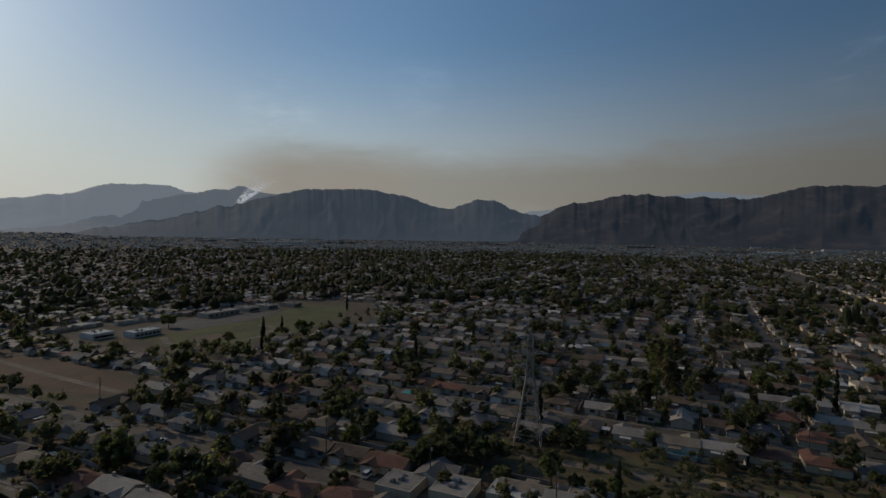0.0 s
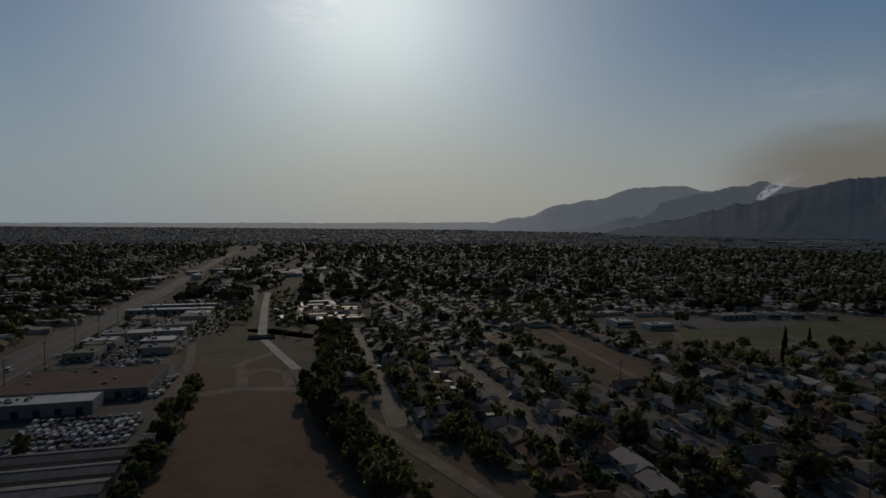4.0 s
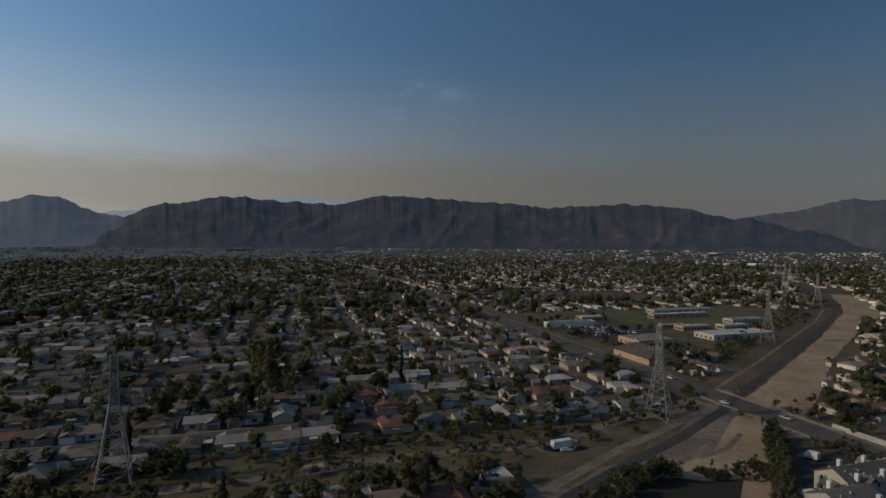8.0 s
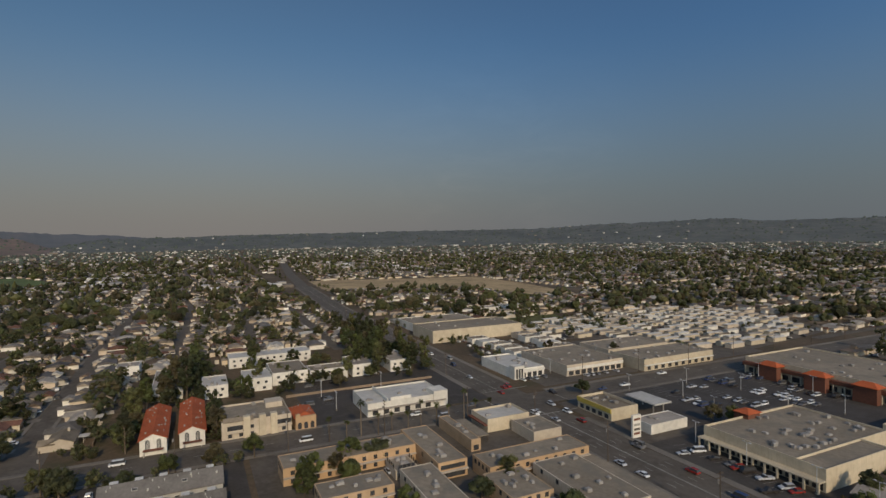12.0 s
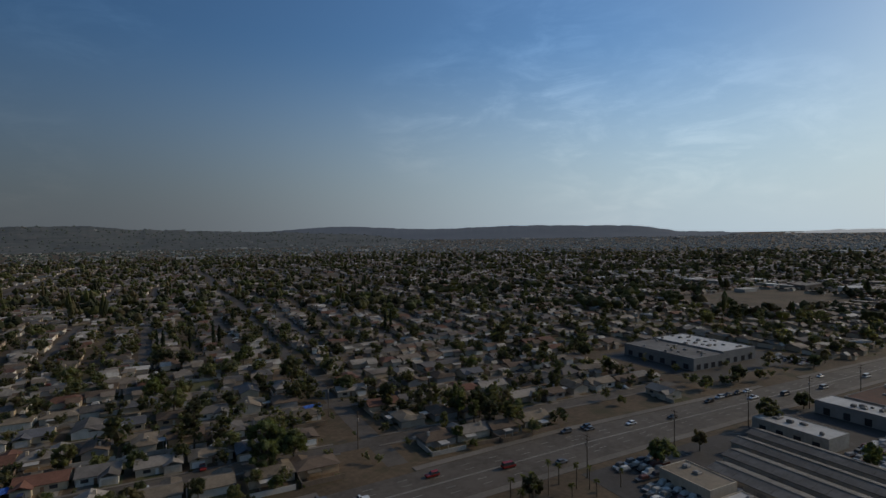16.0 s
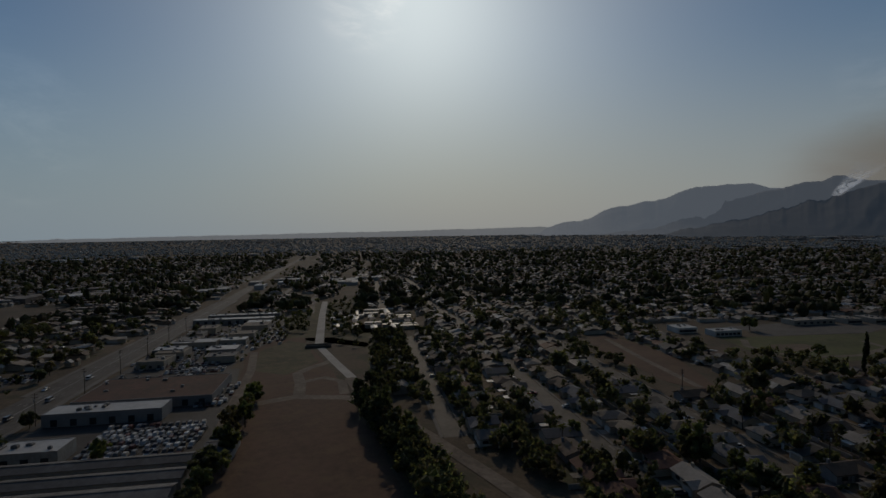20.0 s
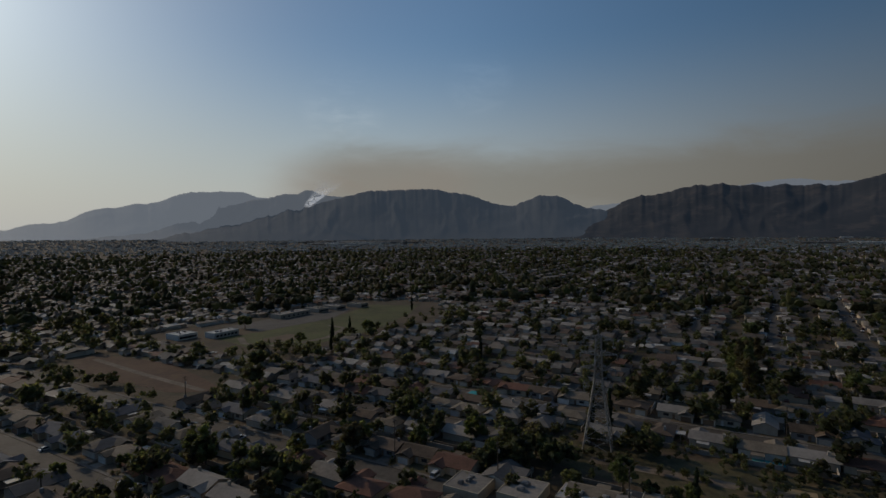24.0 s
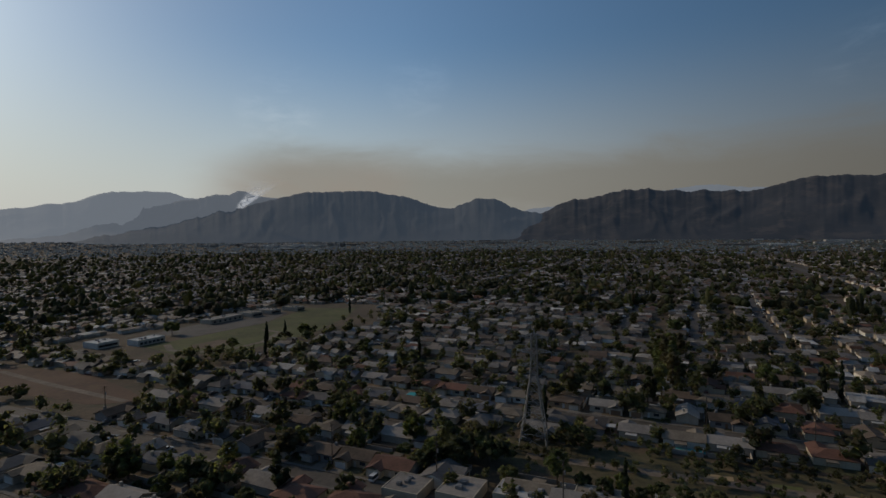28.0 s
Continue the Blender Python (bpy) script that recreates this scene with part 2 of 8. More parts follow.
M_LEAF = material("leaf green", [(0.057, 0.068, 0.026), (0.068, 0.078, 0.026), (0.054, 0.057, 0.028), (0.085, 0.086, 0.035), (0.045, 0.052, 0.024), (0.076, 0.064, 0.033)], 0.8, 0.45, 1.6, patch=0.25, bump=0, dust=0.02, through_leaf=(3.4, 3.5, 2.4))
M_LEAF_FAR = material("leaf green, far", [(0.054, 0.063, 0.026), (0.073, 0.077, 0.029), (0.059, 0.060, 0.032), (0.088, 0.084, 0.039), (0.048, 0.054, 0.026), (0.078, 0.065, 0.035)], 0.85, 0.4, 0.9, patch=0.02, bump=0, island=True, dust=0.02, through_leaf=(3.4, 3.5, 2.4))
M_CYPRESS = material("cypress green", (0.018, 0.027, 0.012), 0.85, 0.4, 1.6, bump=0, dust=0.02, through_leaf=(3.2, 3.2, 1.8))
M_PALM = material("palm frond", (0.06, 0.068, 0.024), 0.6, 0.25, 1.5, bump=0, dust=0.02, through_leaf=(2.6, 2.6, 1.2))
M_BARK = material("bark", (0.11, 0.085, 0.06), 0.95, 0.25, 2.0)
M_POLE = material("creosoted pole", (0.075, 0.058, 0.045), 0.9, 0.2, 2.0)
M_STEEL = material("galvanised steel", (0.31, 0.295, 0.27), 0.55, 0.12, 1.0, metal=0.35, rand=0.1)
M_LAMPHEAD = material("lamp housing", (0.45, 0.45, 0.44), 0.5, 0.1, 1.0, metal=0.3)
M_GLASS = material("window glass", (0.03, 0.035, 0.042), 0.12, 0.1, 0.6, bump=0)
M_WHITE = material("white stucco", (0.60, 0.57, 0.50), 0.9, 0.1, 0.5, streaks=(0.45, 0.41, 0.34), rand=0.08)
M_CREAM = material("cream stucco", (0.46, 0.39, 0.28), 0.9, 0.1, 0.5, streaks=(0.36, 0.30, 0.21), rand=0.1)
M_BEIGE = material("beige stucco", (0.46, 0.39, 0.30), 0.9, 0.1, 0.5, streaks=(0.36, 0.30, 0.23), rand=0.1)
M_TAN = material("tan stucco", (0.40, 0.28, 0.17), 0.9, 0.1, 0.5, streaks=(0.30, 0.21, 0.13), rand=0.12)
M_OCHRE = material("orange stucco", (0.40, 0.265, 0.15), 0.9, 0.1, 0.5, streaks=(0.34, 0.22, 0.12), rand=0.06)
M_GREYWALL = material("grey painted siding", (0.24, 0.235, 0.225), 0.85, 0.1, 0.5, rand=0.15)
M_SIDING = material("pale grey siding", (0.37, 0.36, 0.32), 0.85, 0.1, 0.5, streaks=(0.36, 0.34, 0.30), rand=0.08)
M_SIDING_WARM = material("cream siding", (0.37, 0.36, 0.26), 0.85, 0.1, 0.5, streaks=(0.36, 0.32, 0.24), rand=0.08)
M_BRICKRED = material("terracotta trim", (0.125, 0.045, 0.029), 0.85, 0.15, 1.0, rand=0.1)
M_TILE = material("red clay roof tiles", (0.37, 0.078, 0.024), 0.8, 0.12, 1.4, patch=0.2, bump=0.3, rand=0.06)
M_R_GREY = material("grey shingles", (0.105, 0.097, 0.088), 0.9, 0.18, 1.2, patch=0.2, bump=0.3, rand=0.3)
M_R_BROWN = material("brown shingles", (0.10, 0.072, 0.052), 0.9, 0.2, 1.2, patch=0.2, bump=0.3, rand=0.3)
M_R_TAN = material("tan shingles", (0.17, 0.138, 0.10), 0.9, 0.18, 1.2, patch=0.2, bump=0.3, rand=0.25)
M_R_PALE = material("pale gravel roof", (0.25, 0.222, 0.188), 0.9, 0.14, 1.0, patch=0.15, rand=0.25)
M_R_RED = material("rust-red shingles", (0.135, 0.062, 0.042), 0.9, 0.2, 1.2, patch=0.2, bump=0.3, rand=0.25)
M_R_SLATE = material("blue-grey shingles", (0.105, 0.11, 0.12), 0.9, 0.15, 1.2, patch=0.2, bump=0.3, rand=0.15)
M_FLAT = material("flat gravel roof", (0.225, 0.186, 0.137), 0.92, 0.14, 0.6, patch=0.05, dirt=(0.165, 0.145, 0.115), rand=0.1)
M_FLATPALE = material("white coated roof", (0.44, 0.41, 0.36), 0.5, 0.14, 0.4, patch=0.06, dirt=(0.44, 0.42, 0.38), rand=0.08)
M_SHED = material("weathered metal roof", (0.135, 0.128, 0.118), 0.8, 0.2, 0.4, patch=0.08, metal=0.0, dirt=(0.10, 0.095, 0.088), rand=0.15)
M_SHEDWALL = material("dusty white shed wall", (0.34, 0.32, 0.28), 0.85, 0.14, 0.6, streaks=(0.24, 0.21, 0.17), rand=0.1)
M_RUST = material("dark rust-red roofing", (0.075, 0.034, 0.024), 0.9, 0.25, 0.5, patch=0.06, dirt=(0.055, 0.030, 0.022), rand=0)
M_UNIT = material("rooftop plant metal", (0.27, 0.255, 0.235), 0.6, 0.15, 1.0, metal=0.2, rand=0.2)
M_DOOR = material("painted door", [(0.62, 0.60, 0.55), (0.20, 0.12, 0.07), (0.45, 0.40, 0.32)], 0.7, 0.1, 1.0, bump=0)
M_WALLS_FAR = material("far house walls", [(0.56, 0.50, 0.40), (0.44, 0.36, 0.265), (0.66, 0.62, 0.54), (0.36, 0.29, 0.22), (0.50, 0.405, 0.285)], 0.9, 0.12, 0.4, bump=0, island=True)
M_ROOFS_FAR = material("far house roofs", [(0.10, 0.095, 0.09), (0.10, 0.072, 0.052), (0.17, 0.138, 0.105), (0.24, 0.215, 0.18), (0.095, 0.086, 0.08), (0.13, 0.06, 0.038), (0.155, 0.128, 0.10), (0.08, 0.070, 0.058), (0.40, 0.375, 0.33), (0.20, 0.165, 0.125), (0.125, 0.085, 0.060), (0.30, 0.265, 0.22)], 0.82, 0.22, 0.8, patch=0.12, bump=0, island=True)
M_SHOP_FAR = material("far commercial roofs", [(0.36, 0.34, 0.30), (0.55, 0.53, 0.48), (0.22, 0.19, 0.16), (0.42, 0.39, 0.34), (0.16, 0.135, 0.11)], 0.85, 0.1, 0.2, bump=0, island=True)
M_FENCE = material("block wall", [(0.33, 0.28, 0.22), (0.22, 0.16, 0.11), (0.42, 0.39, 0.34)], 0.9, 0.15, 1.0, bump=0, island=True)
M_POOL = material("pool water", (0.06, 0.36, 0.38), 0.05, 0.06, 0.5, bump=0.05)
M_POND = material("dark still water", (0.012, 0.014, 0.013), 0.95, 0.1, 0.2, bump=0.02)
M_TARP = material("blue tarpaulin", (0.03, 0.10, 0.36), 0.6, 0.12, 1.0)
M_TYRE = material("tyre rubber", (0.02, 0.02, 0.02), 0.9, 0.1, 3.0, bump=0)
CAR_PAINT = {q: material(q + " car paint", v, 0.25, 0.03, 1.0, metal=0.1, bump=0, rand=0.1) for q, v in
             (("white", (0.72, 0.72, 0.70)), ("silver", (0.42, 0.43, 0.44)), ("black", (0.02, 0.02, 0.022)), ("dark red", (0.26, 0.02, 0.018)), ("dark blue", (0.03, 0.05, 0.12)), ("grey", (0.14, 0.14, 0.145)))}
M_SCRAP = material("junkyard car paint", [(0.58, 0.56, 0.51), (0.30, 0.29, 0.28), (0.03, 0.03, 0.03), (0.10, 0.03, 0.025), (0.05, 0.055, 0.07), (0.36, 0.33, 0.28), (0.08, 0.08, 0.078), (0.54, 0.52, 0.47), (0.17, 0.165, 0.155), (0.045, 0.043, 0.04)], 0.5, 0.1, 1.0, bump=0, island=True)
# mountain and hill slopes below: haze painted in as emission, paler with distance
M_MTN_NEAR = material("chaparral slopes with haze glow", (0.026, 0.022, 0.02), 0.95, 0.3, 0.006, patch=0.0022, dirt=(0.060, 0.046, 0.036), bump=0, rand=0, haze_glow=GLOW_NEAR)
M_MTN_MID = material("hazy slopes", (0.028, 0.027, 0.026), 0.95, 0.2, 0.006, patch=0.0022, bump=0, rand=0, haze_glow=GLOW_MID)
M_MTN_SHOULDER = material("pale slopes with haze glow", (0.03, 0.03, 0.03), 0.95, 0.2, 0.006, patch=0.0022, bump=0, rand=0, haze_glow=GLOW_SHOULDER)
# rim tree tops: one green, haze emission painted brighter for the sunward copy
M_RIM_SUN, M_RIM_BACK = [material("tree tops with haze glow", [(0.030, 0.042, 0.018), (0.042, 0.052, 0.024), (0.026, 0.036, 0.018)], 0.9, 0.3, 0.1, patch=0.01, bump=0, island=True, haze_glow=q) for q in (GLOW_RIM_SUN, GLOW_RIM_BACK)]
M_MTN_WEST = material("hills with bright haze glow", (0.03, 0.03, 0.03), 0.95, 0.1, 0.006, patch=0.002, bump=0, rand=0, haze_glow=GLOW_WEST)
M_MTN_SOUTHWEST = material("far hills with bluish haze glow", (0.03, 0.03, 0.03), 0.95, 0.2, 0.006, patch=0.002, bump=0, rand=0, haze_glow=GLOW_SOUTHWEST)
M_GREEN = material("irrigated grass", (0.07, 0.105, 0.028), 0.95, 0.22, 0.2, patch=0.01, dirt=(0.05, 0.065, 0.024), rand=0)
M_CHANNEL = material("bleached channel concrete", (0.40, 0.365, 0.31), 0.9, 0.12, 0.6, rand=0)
M_MTN_FAR = material("far slopes with smoke and haze glow", (0.035, 0.035, 0.035), 0.95, 0.15, 0.006, patch=0.002, bump=0, rand=0, haze_glow=GLOW_BACK)
M_MTN_EAST = material("slopes with blue haze glow", (0.04, 0.036, 0.034), 0.95, 0.2, 0.006, patch=0.0022, dirt=(0.06, 0.045, 0.038), bump=0, rand=0, haze_glow=GLOW_EAST)
M_HILLS = material("wooded low hills", (0.045, 0.045, 0.036), 0.95, 0.3, 0.012, patch=0.004, dirt=(0.08, 0.068, 0.055), bump=0, rand=0, haze_glow=GLOW_HILL)
M_REDHILL = material("bare reddish hill", (0.10, 0.06, 0.042), 0.95, 0.25, 0.012, patch=0.004, dirt=(0.09, 0.06, 0.04), bump=0, rand=0, haze_glow=GLOW_HILL)

# ---- mesh helpers ----
TURN = 25.0                      # the town's street grid is turned by this much
GC, GS = math.cos(radians(TURN)), math.sin(radians(TURN))


def xy(a, b):
    """Street-grid metres (a along the avenue, b across it) to world metres."""
    return a * GC + b * GS, -a * GS + b * GC


def land(x, y):
    """The plain is flat and tilts up gently towards its far rim."""
    r = math.hypot(x, y)
    q = max(0.0, (r - 2300) / 2650)
    return 71.0 * q ** 1.6


def spot(a, b, turn=0.0, z=0.0):
    x, y = xy(a, b)
    return pose(x, y, z, 0, 0, turn - TURN)


def mesh_of(name, bm, mat):
    me = bpy.data.meshes.new(name)
    bm.to_mesh(me)
    bm.free()
    me.materials.append(mat)
    return me


def part(name, bm, mat, parent, label=""):
    ob = new(name, mesh_of(name, bm, mat) if isinstance(bm, bmesh.types.BMesh) else bm)
    ob.parent = parent
    return tagged(ob, label)


def thing(name, m, label, category, group="", kind=""):
    ob = new(name)
    ob.matrix_basis = m
    return tagged(ob, label, category, group, kind)


def box(bm, x0, x1, y0, y1, z0, z1, bevel=0.0):
    vs = [bm.verts.new(q) for q in ((x0, y0, z0), (x1, y0, z0), (x1, y1, z0), (x0, y1, z0), (x0, y0, z1), (x1, y0, z1), (x1, y1, z1), (x0, y1, z1))]
    fs = [bm.faces.new([vs[i] for i in q]) for q in ((3, 2, 1, 0), (4, 5, 6, 7), (0, 1, 5, 4), (1, 2, 6, 5), (2, 3, 7, 6), (3, 0, 4, 7))]
    if bevel:
        bmesh.ops.bevel(bm, geom=list({e for f in fs for e in f.edges}), offset=bevel, segments=1, affect="EDGES")
    return bm


def boxes(*specs, bevel=0.0):
    bm = bmesh.new()
    for q in specs:
        box(bm, *q, bevel=bevel)
    return bm


def beam(bm, p, q, w, sides=4):
    """A square or round bar from p to q; w may taper as a pair."""
    w0, w1 = w if isinstance(w, tuple) else (w, w)
    p, q = Vector(p), Vector(q)
    f = (q - p).to_track_quat("Z", "Y")
    rings = []
    for c0, r in ((p, w0), (q, w1)):
        rings.append([bm.verts.new(c0 + f @ Vector((r * math.cos(2 * math.pi * (i + 0.5) / sides), r * math.sin(2 * math.pi * (i + 0.5) / sides), 0))) for i in range(sides)])
    for i in range(sides):
        j = (i + 1) % sides
        bm.faces.new((rings[0][i], rings[0][j], rings[1][j], rings[1][i]))
    bm.faces.new(rings[1])
    bm.faces.new(rings[0][::-1])
    return bm


def pitched(bm, x0, x1, y0, y1, z, rise, over=0.5, hip=0.0, thick=0.22):
    """A roof with its ridge along x; hip is how far its ends slope in."""
    x0, x1, y0, y1 = x0 - over, x1 + over, y0 - over, y1 + over
    ym = (y0 + y1) / 2
    for dz, flip in ((0, False), (-thick, True)):
        lo = z + dz
        pts = [(x0, y0, lo), (x1, y0, lo), (x1, y1, lo), (x0, y1, lo), (x0 + hip, ym, lo + rise), (x1 - hip, ym, lo + rise)]
        vs = [bm.verts.new(q) for q in pts]
        if dz == 0:
            top = vs
        fs = ((0, 1, 5, 4), (2, 3, 4, 5), (1, 2, 5), (3, 0, 4)) if hip else ((0, 1, 5, 4), (2, 3, 4, 5))
        for q in fs:
            bm.faces.new([vs[i] for i in (q[::-1] if flip else q)])
        if flip:
            rim = ((0, 1), (1, 2), (2, 3), (3, 0)) if hip else ((0, 1), (1, 5), (5, 2), (2, 3), (3, 4), (4, 0))
            for i, j in rim:
                bm.faces.new((top[j], top[i], vs[i], vs[j]))
    return bm


def raw_mesh(name, verts, faces, mat, smooth=False):
    """verts (n,3) and faces (m,3 or 4) as arrays."""
    verts, faces = np.asarray(verts, np.float32), np.asarray(faces, np.int32)
    me = bpy.data.meshes.new(name)
    k = faces.shape[1]
    me.vertices.add(len(verts))
    me.vertices.foreach_set("co", verts.ravel())
    me.loops.add(faces.size)
    me.loops.foreach_set("vertex_index", faces.ravel())
    me.polygons.add(len(faces))
    me.polygons.foreach_set("loop_start", np.arange(len(faces), dtype=np.int32) * k)
    me.polygons.foreach_set("loop_total", np.full(len(faces), k, np.int32))
    me.polygons.foreach_set("use_smooth", np.full(len(faces), smooth))
    me.update(calc_edges=True)
    me.validate()
    me.materials.append(mat)
    return me


def inside(a, b, poly):
    hit = False
    for (x0, y0), (x1, y1) in zip(poly, poly[1:] + poly[:1]):
        if (y0 > b) != (y1 > b) and a < (x1 - x0) * (b - y0) / (y1 - y0) + x0:
            hit = not hit
    return hit


def patch(name, pts, mat, z, label, category="ground", wobble=0.0, kind="structure"):
    """A flat sheet of ground with a real edge; wobble makes natural rims uneven."""
    rim = []
    for (a0, b0), (a1, b1) in zip(pts, pts[1:] + pts[:1]):
        n = max(1, int(math.hypot(a1 - a0, b1 - b0) / 9)) if wobble else 1
        for i in range(n):
            f = i / n
            a, b = a0 + (a1 - a0) * f, b0 + (b1 - b0) * f
            if wobble:
                w = noise.noise_vector((a * 0.07, b * 0.07, 3.0)) * wobble
                a, b = a + w.x, b + w.y
            rim.append(xy(a, b))
    bm = bmesh.new()
    top = [bm.verts.new((x, y, z)) for x, y in rim]
    low = [bm.verts.new((x, y, -0.3)) for x, y in rim]
    f = bm.faces.new(top)
    for i in range(len(top)):
        j = (i + 1) % len(top)
        bm.faces.new((top[i], low[i], low[j], top[j]))
    if f.normal.z < 0:
        f.normal_flip()
    bmesh.ops.triangulate(bm, faces=[f])
    bmesh.ops.recalc_face_normals(bm, faces=bm.faces)
    ob = new(name, mesh_of(name, bm, mat))
    return tagged(ob, label, category, kind=kind)


def ribbon(bm, pts, w, z):
    """A strip of road along a line of street-grid points."""
    last = None
    for i, (a, b) in enumerate(pts):
        (a0, b0), (a1, b1) = pts[max(0, i - 1)], pts[min(len(pts) - 1, i + 1)]
        d = math.hypot(a1 - a0, b1 - b0)
        wide = w[i] if isinstance(w, list) else w
        na, nb = -(b1 - b0) / d * wide / 2, (a1 - a0) / d * wide / 2
        l, r = xy(a + na, b + nb), xy(a - na, b - nb)
        now = [bm.verts.new((*l, land(*l) + z)), bm.verts.new((*r, land(*r) + z))]
        if last:
            bm.faces.new((last[0], last[1], now[1], now[0]))
        last = now
    return bm

# ---- the plain and its rim ----
rings = [0, 60, 120, 200, 300, 420, 560, 720, 900, 1200, 1600, 2000, 2300, 2600, 2900, 3200, 3500, 3800, 4100, 4400, 4700, 4930]
verts, faces, NA = [], [], 96
for r in rings:
    for i in range(NA):
        x, y = r * math.cos(2 * math.pi * i / NA), r * math.sin(2 * math.pi * i / NA)
        verts.append((x, y, land(x, y)))
for k in range(len(rings) - 1):
    for i in range(NA):
        j = (i + 1) % NA
        faces.append((k * NA + i, (k + 1) * NA + i, (k + 1) * NA + j, k * NA + j))
tagged(new("ground", raw_mesh("ground", verts, faces, M_SOIL)), "dry brown soil and weedy grass of a wide valley plain", "ground", kind="structure")


def ridge(name, line, r0, r1, mat, label, rough=1.0, seed=0.0):
    """A mountain front: a skyline of (azimuth, elevation) bends, with gullied slopes down to the plain."""
    line = sorted(line)
    az0, az1 = line[0][0], line[-1][0]
    n, m = int((az1 - az0) * 8), 26
    vs, fs = [], []
    for i in range(n + 1):
        az = az0 + (az1 - az0) * i / n
        for (p, e0), (q, e1) in zip(line, line[1:]):
            if p <= az <= q:
                f = (az - p) / (q - p)
                el = e0 + (e1 - e0) * (f * f * (3 - 2 * f))
                break
        # knobs and saddles along the crest, and the rough edge of its scrub
        el += rough * (0.17 * noise.fractal((az * 0.8 + seed, seed, 0), 0.65, 2.1, 6) + 0.04 * noise.noise((az * 5.3, seed, 2.0)))
        fade = min(1.0, (az - az0) / 3, (az1 - az) / 3)
        el = max(el, -0.6)
        for k in range(m + 3):
            s = min(1.0, k / m)
            r = r0 + (r1 - r0) * s + 45 * max(0, k - m)
            x, y = r * math.cos(radians(az)), r * math.sin(radians(az))
            base = land(x, y) - 4
            top = max(80 + r1 * math.tan(radians(el)), base + 1)
            # spurs run down towards the plain and wander, with gullies between them
            u = az + 2.6 * noise.noise((az * 0.22, s * 1.6, seed + 9)) + 0.7 * noise.noise((az * 0.9, s * 3.0, seed + 5))
            spur = 1 - 2 * abs(noise.noise((u * 0.3 + seed, s * 1.3, seed)))
            rib = 1 - 2 * abs(noise.noise((u * 0.8 + seed, s * 3.6, seed + 4)))
            fine = noise.fractal((u * 1.3, s * 9.0, seed), 0.8, 2.1, 4)
            shape = s ** max(0.75, 1.3 - 0.26 * spur * rough)
            z = base + (top - base) * shape * (1 + rough * (0.045 * rib + 0.06 * fine - 0.02) * (1 - s) * min(1, s * 4))
            if k > m:
                z = top - (k - m) * 40
            vs.append((x, y, base + (z - base) * (0.25 + 0.75 * max(0, fade)) if fade < 1 else z))
    for i in range(n):
        for k in range(m + 2):
            p = i * (m + 3) + k
            fs.append((p, p + 1, p + m + 4, p + m + 3))
    return tagged(new(name, raw_mesh(name, vs, fs, mat, True)), label, "mountain", kind="structure")


# haze on these ridges comes from their materials' emission
ridge("mountain_back", [(137, 0.3), (132, 1.0), (127.5, 2.45), (124.6, 2.85), (120.3, 4.05), (116.9, 4.2), (113.7, 3.6), (109.5, 3.2), (106, 3.1), (100, 3.0), (94, 2.0)], 4300, 4830, M_MTN_FAR, "pale far mountain ridge, smoke and haze painted on as glow", 0.7, 3)
ridge("mountain_shoulder", [(131, 0.1), (126, 0.8), (121, 1.9), (117, 2.85), (114.5, 3.45), (112, 3.9), (109.6, 4.33), (107, 3.8), (103, 3.2), (98, 2.4)], 4200, 4680, M_MTN_SHOULDER, "pale mountain shoulder, sunlit haze painted on as glow", 0.8, 7)
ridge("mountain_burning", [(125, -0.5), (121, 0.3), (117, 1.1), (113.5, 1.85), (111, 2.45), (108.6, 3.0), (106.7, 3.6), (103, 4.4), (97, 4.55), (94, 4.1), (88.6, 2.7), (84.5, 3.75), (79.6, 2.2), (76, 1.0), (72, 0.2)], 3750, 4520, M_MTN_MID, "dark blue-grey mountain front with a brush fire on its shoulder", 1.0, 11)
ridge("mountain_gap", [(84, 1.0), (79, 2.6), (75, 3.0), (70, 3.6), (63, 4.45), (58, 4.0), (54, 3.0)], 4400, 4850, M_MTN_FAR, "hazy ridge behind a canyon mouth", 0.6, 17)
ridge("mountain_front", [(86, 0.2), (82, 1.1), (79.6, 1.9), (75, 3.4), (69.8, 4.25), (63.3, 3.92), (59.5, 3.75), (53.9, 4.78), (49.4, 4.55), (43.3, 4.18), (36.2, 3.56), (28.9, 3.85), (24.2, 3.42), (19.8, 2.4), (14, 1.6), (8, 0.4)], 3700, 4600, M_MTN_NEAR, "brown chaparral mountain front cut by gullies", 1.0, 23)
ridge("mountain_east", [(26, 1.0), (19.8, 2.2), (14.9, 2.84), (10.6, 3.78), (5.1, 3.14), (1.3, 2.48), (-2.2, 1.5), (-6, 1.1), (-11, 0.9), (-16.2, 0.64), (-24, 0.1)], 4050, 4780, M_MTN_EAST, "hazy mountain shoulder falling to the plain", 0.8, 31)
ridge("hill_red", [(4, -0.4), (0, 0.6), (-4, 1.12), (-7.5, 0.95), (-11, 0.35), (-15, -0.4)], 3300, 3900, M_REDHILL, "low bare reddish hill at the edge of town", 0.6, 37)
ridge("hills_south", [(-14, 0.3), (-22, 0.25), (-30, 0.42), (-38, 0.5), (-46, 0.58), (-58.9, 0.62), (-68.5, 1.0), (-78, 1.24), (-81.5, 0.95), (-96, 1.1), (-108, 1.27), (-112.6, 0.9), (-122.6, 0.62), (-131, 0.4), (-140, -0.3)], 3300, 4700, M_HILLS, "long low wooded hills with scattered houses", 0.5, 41)
